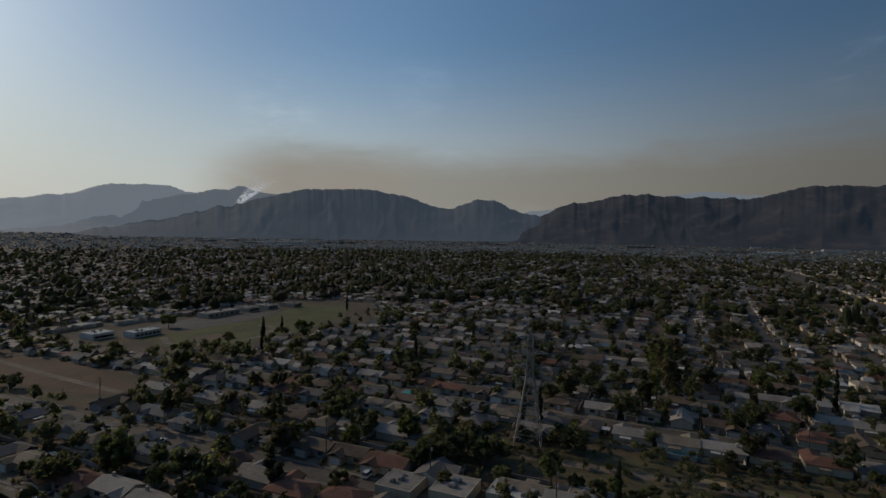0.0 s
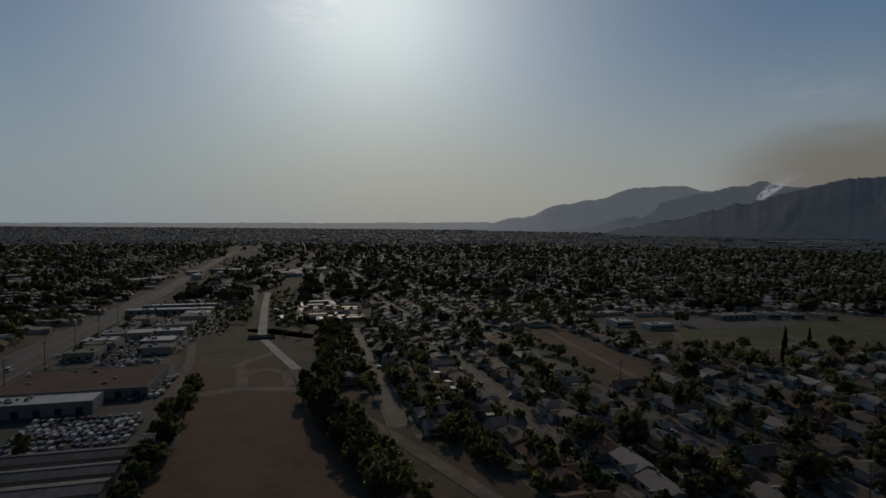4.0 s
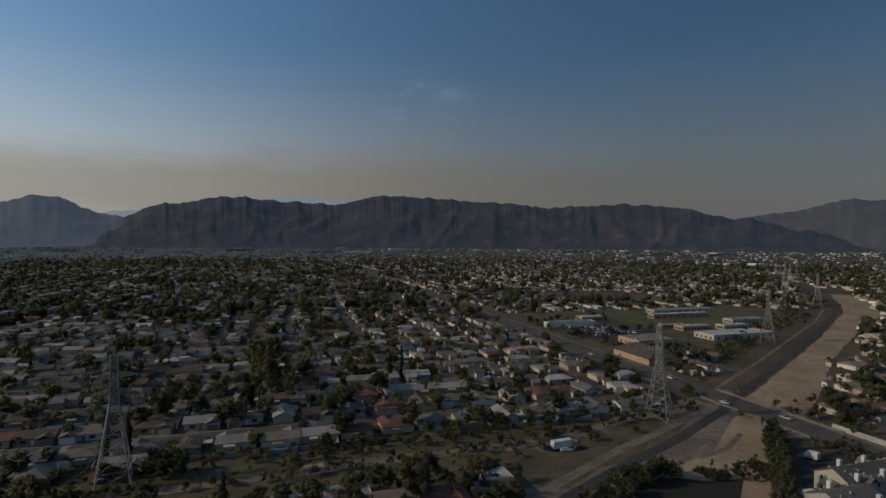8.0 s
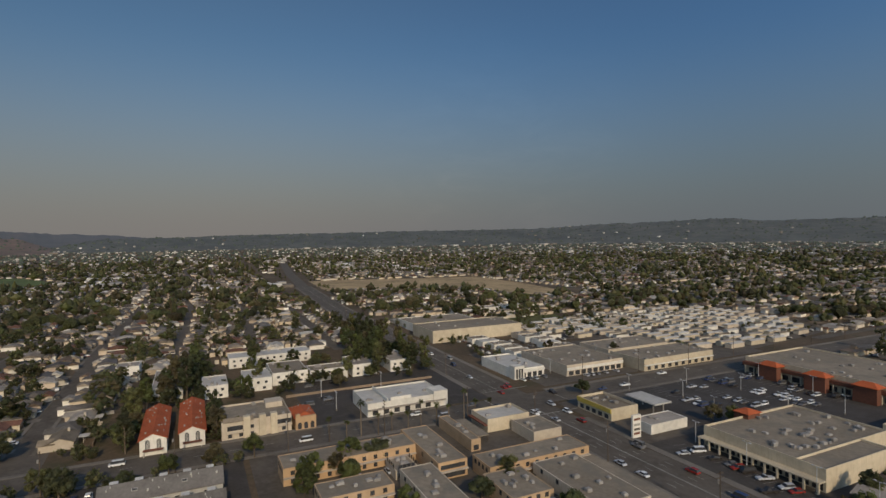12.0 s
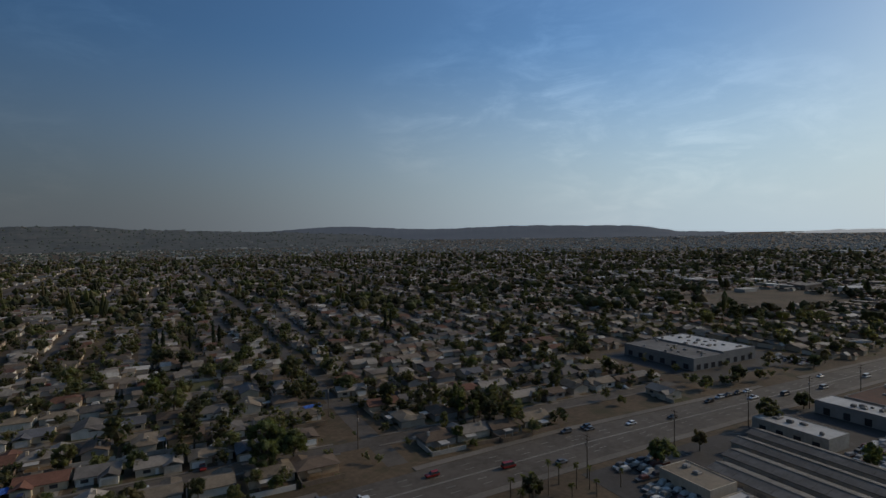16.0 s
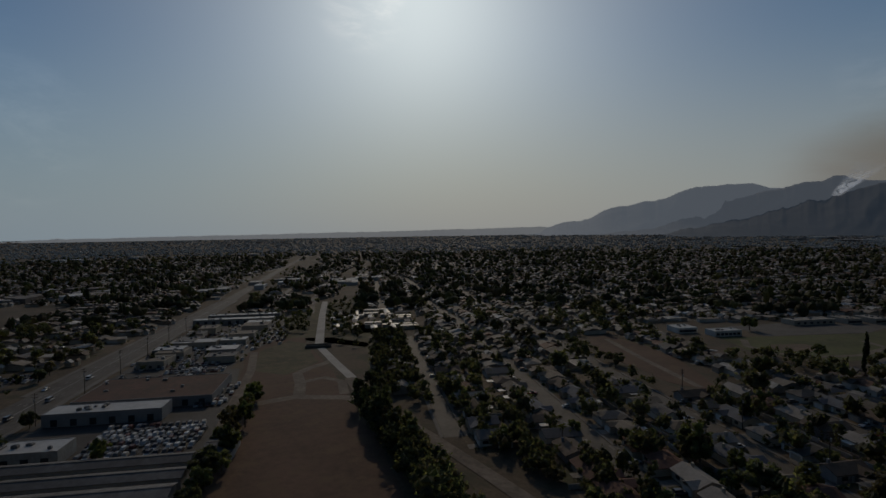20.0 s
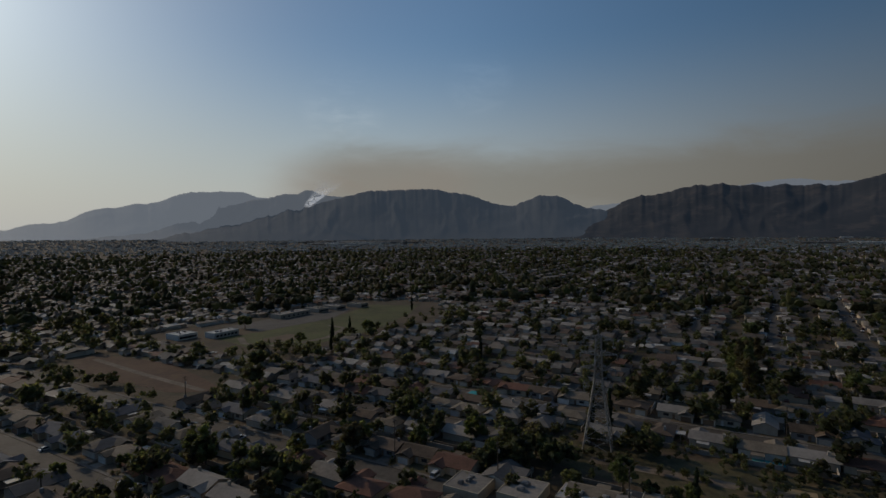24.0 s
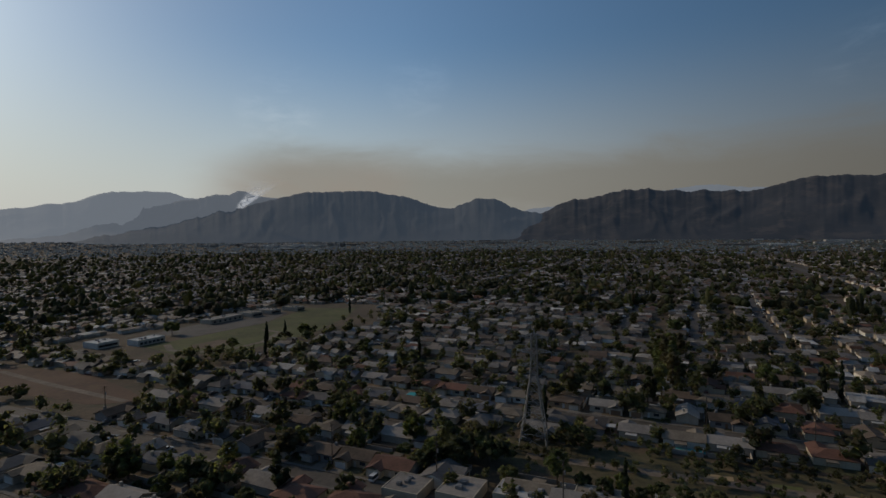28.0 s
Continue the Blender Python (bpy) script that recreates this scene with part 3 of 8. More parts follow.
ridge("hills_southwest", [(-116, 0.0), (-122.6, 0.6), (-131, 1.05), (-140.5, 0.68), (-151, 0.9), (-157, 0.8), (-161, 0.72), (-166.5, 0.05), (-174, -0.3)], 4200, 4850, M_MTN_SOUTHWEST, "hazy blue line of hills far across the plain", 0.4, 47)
ridge("hills_west", [(190, -0.3), (180, 0.0), (168, 0.12), (155, 0.25), (143, 0.4), (136, 0.5), (131, 0.2)], 4500, 4880, M_MTN_WEST, "faint hills at the western horizon, bright haze painted on as glow", 0.3, 53)

# the smoke of the fire, rising off the ridge
bm = bmesh.new()
cols = 28
grid = []
for i in range(cols + 1):
    f = i / cols
    row = []
    for k in range(9):
        s = k / 8 - 0.5
        az = 109.6 - 3.4 * f ** 1.15 + s * (0.9 + 3.4 * f) + 0.12 * math.sin(f * 9 + k)
        el = 2.6 + 3.4 * f + 0.4 * abs(s) * f
        r = 4180 + 30 * math.cos(s * 3.1) + 25 * math.sin(f * 7 + k * 1.3)
        row.append(bm.verts.new((r * math.cos(radians(az)), r * math.sin(radians(az)), 80 + r * math.tan(radians(el)))))
    grid.append(row)
uv = bm.loops.layers.uv.new("plume")
for i in range(cols):
    for k in range(8):
        f = bm.faces.new((grid[i][k], grid[i][k + 1], grid[i + 1][k + 1], grid[i + 1][k]))
        for lp, (u, v) in zip(f.loops, ((k, i), (k + 1, i), (k + 1, i + 1), (k, i + 1))):
            lp[uv].uv = (u / 8, v / cols)
mt = bpy.data.materials.new("thin white smoke")
mt.use_nodes = True
n = Nodes(mt.node_tree)
t = n.add("ShaderNodeTexCoord").outputs["UV"]
u, v = n.dot(t, (1, 0, 0)), n.dot(t, (0, 1, 0))
puff = n.step(n.noise(n.scale(t, (2.0, 4.5, 1.0)), 2.2, 6.0, 0.62, 0.8), 0.24, 0.62)
edge = n.m("MULTIPLY", n.step(u, 0.0, 0.34), n.step(u, 1.0, 0.66))
fade = n.m("MULTIPLY", n.step(v, 0.95, 0.12), n.step(v, 0.0, 0.05))
alpha = n.m("MULTIPLY", n.m("MULTIPLY", puff, edge), n.m("MULTIPLY", fade, 0.85))
b = n.add("ShaderNodeBsdfPrincipled")
b.inputs["Base Color"].default_value = (0.8, 0.8, 0.8, 1)
b.inputs["Roughness"].default_value = 1.0
# emission paints in the brightness of sunlit smoke
b.inputs["Emission Color"].default_value = (0.95, 0.97, 1.0, 1)
b.inputs["Emission Strength"].default_value = 1.0
n.put(b.inputs["Alpha"], alpha)
n.put(n.add("ShaderNodeOutputMaterial").inputs[0], b.outputs[0])
tagged(new("smoke_plume", mesh_of("smoke_plume", bm, mt)), "thin white smoke rising off a burning mountain shoulder", "smoke", kind="stuff")

# ---- streets ----
LEVEE = [(-1200, -260), (-900, -140), (-660, -30), (-440, -26), (-302, -4), (-263, 4), (-209, 28), (-166, 45), (-100, 70), (-30, 98), (50, 126), (90, 148), (115, 160), (130, 167), (157, 179), (178, 190), (205, 204), (220, 215), (262, 239), (330, 279), (437, 342), (623, 460), (706, 526), (759, 571), (882, 700), (1022, 854), (1232, 1040)]
AVENUE = [(-2300, -200), (-1200, -176), (-700, -158), (-300, -155), (-140, -154), (60, -143.5), (215, -142), (600, -147), (900, -165), (1300, -205), (2300, -330)]
AVENUE_W = [15, 15, 16, 21, 25, 20, 20, 20, 20, 20, 20]
CROSS = [(228, 2300), (222, 700), (220, 300), (217, 0), (217, -300), (217, -900), (217, -2200)]
FIELD = [(-432, -42), (-425, -62), (-380, -74), (-262, -58), (-60, -44), (150, -20), (152, 60), (120, 120), (20, 104), (-90, 46), (-158, 15), (-195, 11), (-254, -1), (-318, -14)]
WASH = [(140, 162), (173, 176), (221, 211), (266, 236), (333, 275), (438, 337), (625, 453), (712, 520), (772, 575), (830, 622), (850, 610), (794, 543), (700, 450), (574, 392), (363, 270), (277, 212), (223, 178), (203, 172), (165, 140), (150, 100), (118, 100), (100, 125)]
# places that hold no rows of houses, in street-grid metres
RESERVED = [
    FIELD, WASH,
    [(-300, -60), (-300, -2), (-200, 40), (-100, 72), (20, 118), (100, 150), (120, 178), (220, 238), (300, 300), (420, 372), (660, 510), (900, 720), (940, 680), (700, 436), (574, 380), (363, 258), (290, 208), (238, 172), (215, 20), (215, -135), (-140, -140), (-270, -135)],
    [(-75, 172), (-75, 202), (160, 204), (225, 240), (225, 160), (80, 160)],
    [(-385, 150), (-240, 150), (-225, 200), (-390, 205)],
    [(-420, 225), (-255, 240), (-255, 430), (-300, 520), (-420, 500)],
    [(228, 300), (420, 330), (600, 470), (560, 560), (228, 545)],
    [(218, -135), (345, -135), (345, 40), (218, 40)],
    [(92, -370), (215, -370), (215, -160), (92, -160)],
    [(222, -345), (440, -345), (440, -160), (222, -160)],
    [(220, -350), (262, -475), (347, -512), (430, -480), (432, -240), (220, -240)],
    [(540, -428), (585, -495), (930, -522), (1020, -180), (790, -172), (760, -306), (718, -386)],
    [(1095, 500), (1251, 649), (1400, 720), (1567, 585), (1500, 350), (1331, 271), (1183, 240), (1092, 423)],
    [(-560, -145), (-130, -145), (-130, -40), (-560, -40)],
    [(-345, -270), (-240, -270), (-240, -170), (-345, -170)],
    [(-560, -45), (-420, -45), (-420, 60), (-560, 60)],
    [(404, 122), (490, 122), (500, 215), (404, 218)],
    [(-700, -450), (-520, -450), (-520, -330), (-700, -330)],
    [(380, 620), (560, 620), (560, 760), (380, 760)],
]


def avenue_half(a):
    return float(np.interp(a, [p[0] for p in AVENUE], AVENUE_W)) / 2


def near_line(a, b, line, w):
    for (a0, b0), (a1, b1) in zip(line, line[1:]):
        da, db = a1 - a0, b1 - b0
        f = max(0, min(1, ((a - a0) * da + (b - b0) * db) / (da * da + db * db)))
        if math.hypot(a - a0 - f * da, b - b0 - f * db) < w:
            return True
    return False


def free(a, b, gap=0.0):
    if abs(b - np.interp(a, [p[0] for p in AVENUE], [p[1] for p in AVENUE])) < 24 + gap or abs(a - 217) < 16 + gap:
        return False
    if near_line(a, b, LEVEE, 15 + gap):
        return False
    return not any(inside(a, b, p) for p in RESERVED)


bm = ribbon(bmesh.new(), AVENUE, AVENUE_W, 0.06)
tagged(new("road_avenue", mesh_of("road_avenue", bm, M_ROAD)), "wide worn grey asphalt avenue with painted lanes", "road", kind="structure")
bm = ribbon(bmesh.new(), CROSS, 17, 0.05)
tagged(new("road_cross", mesh_of("road_cross", bm, M_ROAD)), "long straight asphalt cross street", "road", kind="structure")
bm = ribbon(bmesh.new(), LEVEE[4:10], 6.0, 0.16)
tagged(new("track_levee", mesh_of("track_levee", bm, M_PATH)), "pale dirt track along the bank above the field", "path", kind="structure")
bm = ribbon(bmesh.new(), LEVEE[9:], 4.8, 0.17)
tagged(new("road_levee", mesh_of("road_levee", bm, M_LOT)), "dark asphalt path along the top of the flood channel bank", "road", kind="structure")

# side streets: rows along a, lanes across
SIDE_ROWS, LANES = [], []
ROW = 52.0


def bend(a, b):
    """Streets further out wander off the strict grid."""
    w = max(0.0, min(1.0, (math.hypot(a, b) - 330) / 500)) * 34
    v = noise.noise_vector((a / 330, b / 330, 5.0))
    return a + v.x * w, b + v.y * w


def street_lines():
    """Side streets as (runs along a?, fixed coordinate, from, to), block by block."""
    out = []
    pick = random.Random(77)
    for k in range(-10, 10):
        a0, a1 = -70 + 225 * k, 155 + 225 * k
        for j in range(10):
            for lo, hi in ((208 + 208 * j, 416 + 208 * j), (-376 - 208 * j, -168 - 208 * j)):
                r = math.hypot((a0 + a1) / 2, (lo + hi) / 2)
                if r > 2300:
                    continue
                if r < 420 or pick.random() < 0.55:
                    out += [(True, lo + 26 + ROW * i, a0, a1) for i in range(4)]
                else:
                    out += [(False, a0 + 28 + 56.25 * i, lo, hi) for i in range(4)]
        for b in (60.0, 112.0, 164.0, 196.0, 8.0, -44.0, -96.0):
            if a1 > 240:
                out.append((True, b, max(a0, 232 if b > 50 else 350), a1))
        for b in (142.0, 90.0, 38.0, 194.0):
            if a0 < -60:
                out.append((True, b, a0, min(a1, 60 if b == 142 else -60)))
        for b in (-40.0, -92.0):
            if a1 < -430:
                out.append((True, b, a0, a1))
        if k != 1:
            LANES.append(a0)
    return out


STREETS = street_lines()
PAVED = set()


def pave(pts, reach=3.9):
    """Remember the ground a street covers, in cells of 2.5 m."""
    for (a0, b0), (a1, b1) in zip(pts, pts[1:]):
        k = max(1, int(math.hypot(a1 - a0, b1 - b0) / 2.5))
        for i in range(k):
            a, b = a0 + (a1 - a0) * i / k, b0 + (b1 - b0) * i / k
            m = int(reach / 2.5)
            for u in range(-m, m + 1):
                for v in range(-m, m + 1):
                    PAVED.add((int(a // 2.5) + u, int(b // 2.5) + v))


def clear_of_street(a, b):
    return (int(a // 2.5), int(b // 2.5)) not in PAVED


COLLECTOR = [(226, 55), (300, 57), (390, 60), (545, 60), (760, 64), (1100, 74)]
pave(COLLECTOR, 8)
pave(CROSS[1:6], 10)
pave(AVENUE[1:9], 13)
pave(LEVEE[3:], 5)
tagged(new("road_collector", mesh_of("road_collector", ribbon(bmesh.new(), COLLECTOR, 11.5, 0.042), M_ROAD)), "straight grey residential street with bare kerbs", "road", kind="structure")
bm = bmesh.new()
for along, f0, s0, s1 in STREETS:
    run, s = [], s0
    while s <= s1 + 0.1:
        a, b = (s, f0) if along else (f0, s)
        ok = free(a, b, -14) and math.hypot(a, b) < 1900
        if ok:
            run.append(bend(a, b))
        if run and (not ok or s + 15 > s1 + 0.1):
            if len(run) > 3:
                ribbon(bm, run, 7.8, 0.033)
                pave(run)
                if along and math.hypot(run[0][0], run[0][1]) < 620:
                    SIDE_ROWS.append(run)
            run = []
        s += 15
for a in LANES:
    run, b = [], -1650
    while b <= -170:
        ok = free(a, b, -14) and math.hypot(a, b) < 1700
        if ok:
            run.append(bend(a, b))
        if run and (not ok or b + 20 > -170):
            if len(run) > 3:
                ribbon(bm, run, 7.8, 0.037)
                pave(run)
            run = []
        b += 20
tagged(new("road_side_streets", mesh_of("road_side_streets", bm, M_ROAD)), "narrow grey residential side streets", "road", kind="structure")

# raised pavements with kerbs along the avenue and the cross street
bm = bmesh.new()


def kerb_run(p, q, w, h=0.15):
    (a0, b0), (a1, b1) = p, q
    d = math.hypot(a1 - a0, b1 - b0)
    na, nb = -(b1 - b0) / d * w / 2, (a1 - a0) / d * w / 2
    ring = [xy(a0 + na, b0 + nb), xy(a0 - na, b0 - nb), xy(a1 - na, b1 - nb), xy(a1 + na, b1 + nb)]
    lo, hi = [bm.verts.new((*r, 0.0)) for r in ring], [bm.verts.new((*r, h)) for r in ring]
    bm.faces.new(hi)
    for i in range(4):
        j = (i + 1) % 4
        bm.faces.new((lo[i], lo[j], hi[j], hi[i]))


for side in (-1, 1):
    for (p, q) in zip(AVENUE[2:8], AVENUE[3:9]):
        steps = max(1, int(math.hypot(q[0] - p[0], q[1] - p[1]) / 30))
        for i in range(steps):
            s0, s1 = [(p[0] + (q[0] - p[0]) * f, p[1] + (q[1] - p[1]) * f + side * (avenue_half(p[0] + (q[0] - p[0]) * f) + 1.9)) for f in (i / steps, (i + 1) / steps)]
            if abs((s0[0] + s1[0]) / 2 - 217) > 24 and not (side < 0 and min(abs((s0[0] + s1[0]) / 2 - c0) for c0 in (-70, -295)) < 16):
                kerb_run(s0, s1, 3.2)
    for b in range(-640, 700, 28):
        if abs(b + 146) > 34 and not 165 < b < 240:
            kerb_run((217 + side * 10.2, b), (217 + side * 10.2, b + 28), 2.6)
for run in SIDE_ROWS:
    for p, q in zip(run[1:-1], run[2:]):
        for side in (-1, 1):
            if math.hypot(*p) < 560:
                kerb_run((p[0], p[1] + side * 4.9), (q[0], q[1] + side * 4.9), 1.5)
bmesh.ops.recalc_face_normals(bm, faces=bm.faces)
tagged(new("pavement", mesh_of("pavement", bm, M_KERB)), "pale concrete pavements with raised kerbs", "pavement", kind="structure")

# painted lanes
bm = bmesh.new()
for p, q in zip(AVENUE[2:8], AVENUE[3:9]):
    d = math.hypot(q[0] - p[0], q[1] - p[1])
    for off, dash in ((-0.25, 0), (0.25, 0), (-4.2, 1), (4.2, 1), (-8.0, 1), (8.0, 1)):
        s = 0.0
        while s < d:
            ln = 12.0 if not dash else 3.5
            f0, f1 = s / d, min(1.0, (s + ln) / d)
            m0 = [(p[0] + (q[0] - p[0]) * f, p[1] + (q[1] - p[1]) * f + off * avenue_half(p[0]) / 13) for f in (f0, f1)]
            if abs(m0[0][0] - 217) > 20:
                ribbon(bm, m0, 0.22, 0.068)
            s += 12.0
for b in range(-640, 900, 12):
    if abs(b + 146) > 26:
        ribbon(bm, [(217, b), (217, b + (4 if b % 24 else 10))], 0.25, 0.058)
for a0, a1, b0, b1 in ((196, 197, -160, -132), (237, 238, -160, -132)):
    ribbon(bm, [(a0, b0), (a0, b1)], 0.5, 0.069)
for b in (-128, -164):
    ribbon(bm, [(208, b), (226, b)], 0.5, 0.069)
tagged(new("lane_markings", mesh_of("lane_markings", bm, M_PAINT)), "worn white and yellow lane lines", "road marking", kind="structure")

# ---- sheets of open ground ----
patch("ground_field", FIELD, M_BROWN, 0.03, "bare brown field of a drained spreading basin", wobble=2.5)
patch("ground_field_weeds", [(-420, -50), (-385, -66), (-330, -62), (-316, -40), (-345, -24), (-405, -36)], M_WEEDS, 0.05, "olive weeds at the head of the field", wobble=3)
patch("ground_channel_scrub", [(-650, -66), (-432, -64), (-424, -20), (-400, 8), (-300, 6), (-290, 30), (-430, 40), (-440, -4), (-650, -8)], M_WEEDS, 0.018, "olive scrub and weeds along the concrete channel", wobble=4)
patch("ground_wash", WASH, M_SAND, 0.035, "pale sandy bed of a dry flood channel", wobble=1.5)
patch("ground_bank_scrub", [(70, 160), (110, 176), (150, 194), (200, 220), (214, 218), (170, 190), (130, 170), (90, 152)], M_WEEDS, 0.062, "dry olive scrub on the bank below the power lines", wobble=4)
patch("ground_levee_slope", [(230, 246), (300, 291), (420, 363), (560, 452), (545, 476), (400, 392), (290, 318), (228, 274)], M_WEEDS, 0.055, "dry green scrub on the slope beside the levee road", wobble=3)
patch("ground_basin_bank", [(60, 148), (98, 170), (148, 186), (201, 213), (235, 233), (222, 208), (165, 172), (120, 148)], M_PATH, 0.045, "dirt bank beside the flood channel", wobble=2)
patch("ground_corridor", [(-80, 178), (-40, 174), (100, 176), (170, 196), (215, 218), (208, 226), (150, 208), (60, 208), (-70, 199)], M_WEEDS, 0.03, "weedy dirt under the power lines", wobble=2)
patch("ground_dirt_lot", [(-335, 158), (-251, 163), (-236, 178), (-300, 196), (-335, 197), (-382, 190), (-380, 172)], M_BROWN, 0.04, "long empty brown dirt lot", wobble=2.5)
patch("ground_ballfield", [(-358, 264), (-314, 254), (-276, 276), (-272, 350), (-294, 430), (-320, 490), (-372, 470), (-345, 380), (-350, 300)], M_LAWN, 0.04, "school playing field of faded grass", wobble=2)
patch("ground_infield", [(-326, 278), (-310, 272), (-300, 286), (-306, 304), (-322, 304)], M_DIRT, 0.055, "worn dry infield of a ball ground", wobble=2)
patch("ground_school_yard", [(-395, 300), (-352, 300), (-346, 380), (-372, 440), (-400, 430)], M_ROAD, 0.05, "grey paved school yard")
patch("ground_school", [(231, 285), (300, 322), (425, 392), (590, 482), (560, 556), (231, 545)], M_WEEDS, 0.022, "dry grass and worn earth of the school grounds", wobble=3)
patch("ground_school_lawn", [(300, 500), (400, 535), (548, 474), (470, 405), (372, 410), (330, 440)], M_LAWN, 0.04, "wide school lawn of faded green grass", wobble=2)
patch("ground_school_lot", [(246, 470), (240, 405), (258, 345), (310, 332), (335, 440), (318, 474)], M_LOT, 0.05, "school car park of dark asphalt")
patch("ground_straw_field", [(805, -182), (1011, -195), (956, -380), (923, -503), (760, -500), (588, -472), (551, -431), (640, -404), (724, -377), (770, -304)], M_STRAW, 0.04, "broad field of dry yellow grass", wobble=4)
patch("ground_golf_course", [(1095, 500), (1251, 649), (1400, 720), (1567, 585), (1500, 350), (1331, 271), (1183, 240), (1092, 423)], M_GREEN, 0.05, "bright green fairways of a golf course", wobble=12)
patch("ground_green_field", [(398, -250), (440, -256), (478, -272), (440, -330), (398, -318)], M_LAWN, 0.05, "bright green watered field", wobble=1)
patch("ground_mall_lot", [(66, -156), (150, -155), (207, -172), (207, -368), (128, -368), (120, -290), (92, -285), (92, -166)], M_LOT, 0.05, "large dark asphalt car park of a shopping centre")
patch("ground_corner_lot", [(232, -168), (320, -168), (320, -345), (232, -345)], M_ROAD, 0.045, "asphalt forecourt of a row of shops")
patch("ground_gas_lot", [(150, -156), (206, -156), (206, -196), (150, -190)], M_ROAD, 0.062, "worn grey asphalt of a corner filling station")
patch("ground_motel_lot", [(100, -132), (206, -132), (206, -18), (150, -18), (100, -60)], M_ROAD, 0.05, "grey asphalt court of a motel")
patch("ground_bank_lot", [(228, -48), (300, -46), (300, -132), (228, -132)], M_LOT, 0.05, "dark car park beside a low white building")
patch("ground_town_lot", [(138, -16), (207, -16), (207, 146), (195, 157), (134, 105), (128, 82), (138, 60)], M_LOT, 0.05, "dark drives between townhouses")
patch("ground_industrial", [(-338, -138), (-120, -134), (-120, -66), (-150, -52), (-262, -58), (-338, -70)], M_LOT, 0.05, "oil-stained asphalt of a yard full of parked cars")
patch("ground_trade_lot", [(-560, -140), (-340, -138), (-335, -76), (-380, -74), (-430, -60), (-560, -60)], M_LOT, 0.045, "broken asphalt of trade yards")
patch("ground_warehouse_lot", [(-345, -190), (-250, -186), (-248, -262), (-345, -268)], M_LOT, 0.05, "car park round a warehouse")
patch("ground_mobile_home_park", [(236, -320), (310, -296), (345, -230), (390, -216), (412, -298), (420, -367), (418, -468), (347, -502), (256, -462)], M_ROAD, 0.03, "worn paving of a mobile home park")
patch("pond", [(98, 114), (100, 132), (112, 145), (126, 149), (133, 150), (138, 144), (150, 141), (140, 131), (128, 119), (112, 108)], M_POND, 0.06, "dark shallow water standing in the basin", "water", wobble=5)
bm = ribbon(bmesh.new(), [(-262, -54), (-272, -30), (-266, -6), (-259, 3)], 7, 0.07)
ribbon(bm, [(-268, -28), (-296, -30), (-318, -34), (-330, -28), (-342, -18), (-352, -14)], 6, 0.075)
ribbon(bm, [(-298, -30), (-306, -18), (-296, -8), (-272, -6)], 5, 0.078)
ribbon(bm, [(-384, -70), (-330, -62), (-262, -58), (-180, -52)], 5, 0.072)
ribbon(bm, [(-50, 186), (40, 190), (110, 192), (160, 208), (205, 222)], 5, 0.07)
ribbon(bm, [(-370, 182), (-310, 176), (-245, 172)], 4, 0.07)
ribbon(bm, [(60, 141), (96, 160), (128, 176), (158, 189), (186, 202), (206, 214)], 4.2, 0.08)
ribbon(bm, [(226, 232), (258, 251), (294, 271), (386, 326), (534, 415), (640, 488)], 2.6, 0.08)
ribbon(bm, [(96, 183), (111, 191), (128, 195), (147, 205), (186, 209), (204, 216)], 6, 0.082)
ribbon(bm, [(118, 152), (136, 158), (160, 166), (184, 184), (200, 196)], 3.4, 0.084)
ribbon(bm, [(150, 160), (168, 165), (186, 176)], 2.2, 0.086)
ribbon(bm, [(-345, 275), (-325, 262), (-305, 262), (-288, 280), (-286, 310), (-300, 345), (-322, 350)], 5, 0.075)
tagged(new("dirt_tracks", mesh_of("dirt_tracks", bm, M_PATH)), "pale packed dirt tracks", "path", kind="structure")
bm = ribbon(bmesh.new(), [(-262, 3), (-300, -2), (-340, -13), (-386, -25)], 5.5, 0.09)
ribbon(bm, [(-395, -27), (-436, -29), (-540, -34), (-656, -38)], 6.5, 0.09)
tagged(new("concrete_channel", mesh_of("concrete_channel", bm, M_CHANNEL)), "pale concrete flood channel running to the horizon", "channel", kind="structure")

# ---- rows of houses ----
PLOTS = []
prng = random.Random(11)
for along, f0, s0, s1 in STREETS:
    for side in (-1, 1):
        s = s0 + prng.uniform(2, 12)
        while s < s1 - 6:
            s += prng.uniform(14.0, 17.5)
            off = f0 + side * prng.uniform(12.0, 15.5)
            a, b = (s, off) if along else (off, s)
            if not free(a, b, 2):
                continue
            a, b = bend(a, b)
            d = math.hypot(a, b)
            if d > 2050 or d < 128 or (b < 0 and min(abs(a - q) for q in LANES) < (10 if along else 5)):
                continue
            PLOTS.append((d, a, b, side, along))
PLOTS.sort()

HOUSE_STYLES = [(M_R_GREY, "grey"), (M_R_BROWN, "brown"), (M_R_TAN, "tan"), (M_R_PALE, "pale grey"), (M_R_RED, "rust-red"), (M_R_SLATE, "blue-grey"), (M_R_BROWN, "brown"), (M_R_TAN, "tan")]
HOUSE_WALLS = [(M_CREAM, "cream"), (M_WHITE, "white"), (M_BEIGE, "beige"), (M_TAN, "tan"), (M_GREYWALL, "grey"), (M_CREAM, "cream"), (M_BEIGE, "beige"), (M_WHITE, "white")]


def gable_ends(bm, x0, x1, y0, y1, z, rise):
    for x in (x0, x1):
        t = [bm.verts.new(q) for q in ((x, y0, z), (x, y1, z), (x, (y0 + y1) / 2, z + rise * (y1 - y0) / (y1 - y0 + 1.0)))]
        bm.faces.new(t if x == x1 else t[::-1])


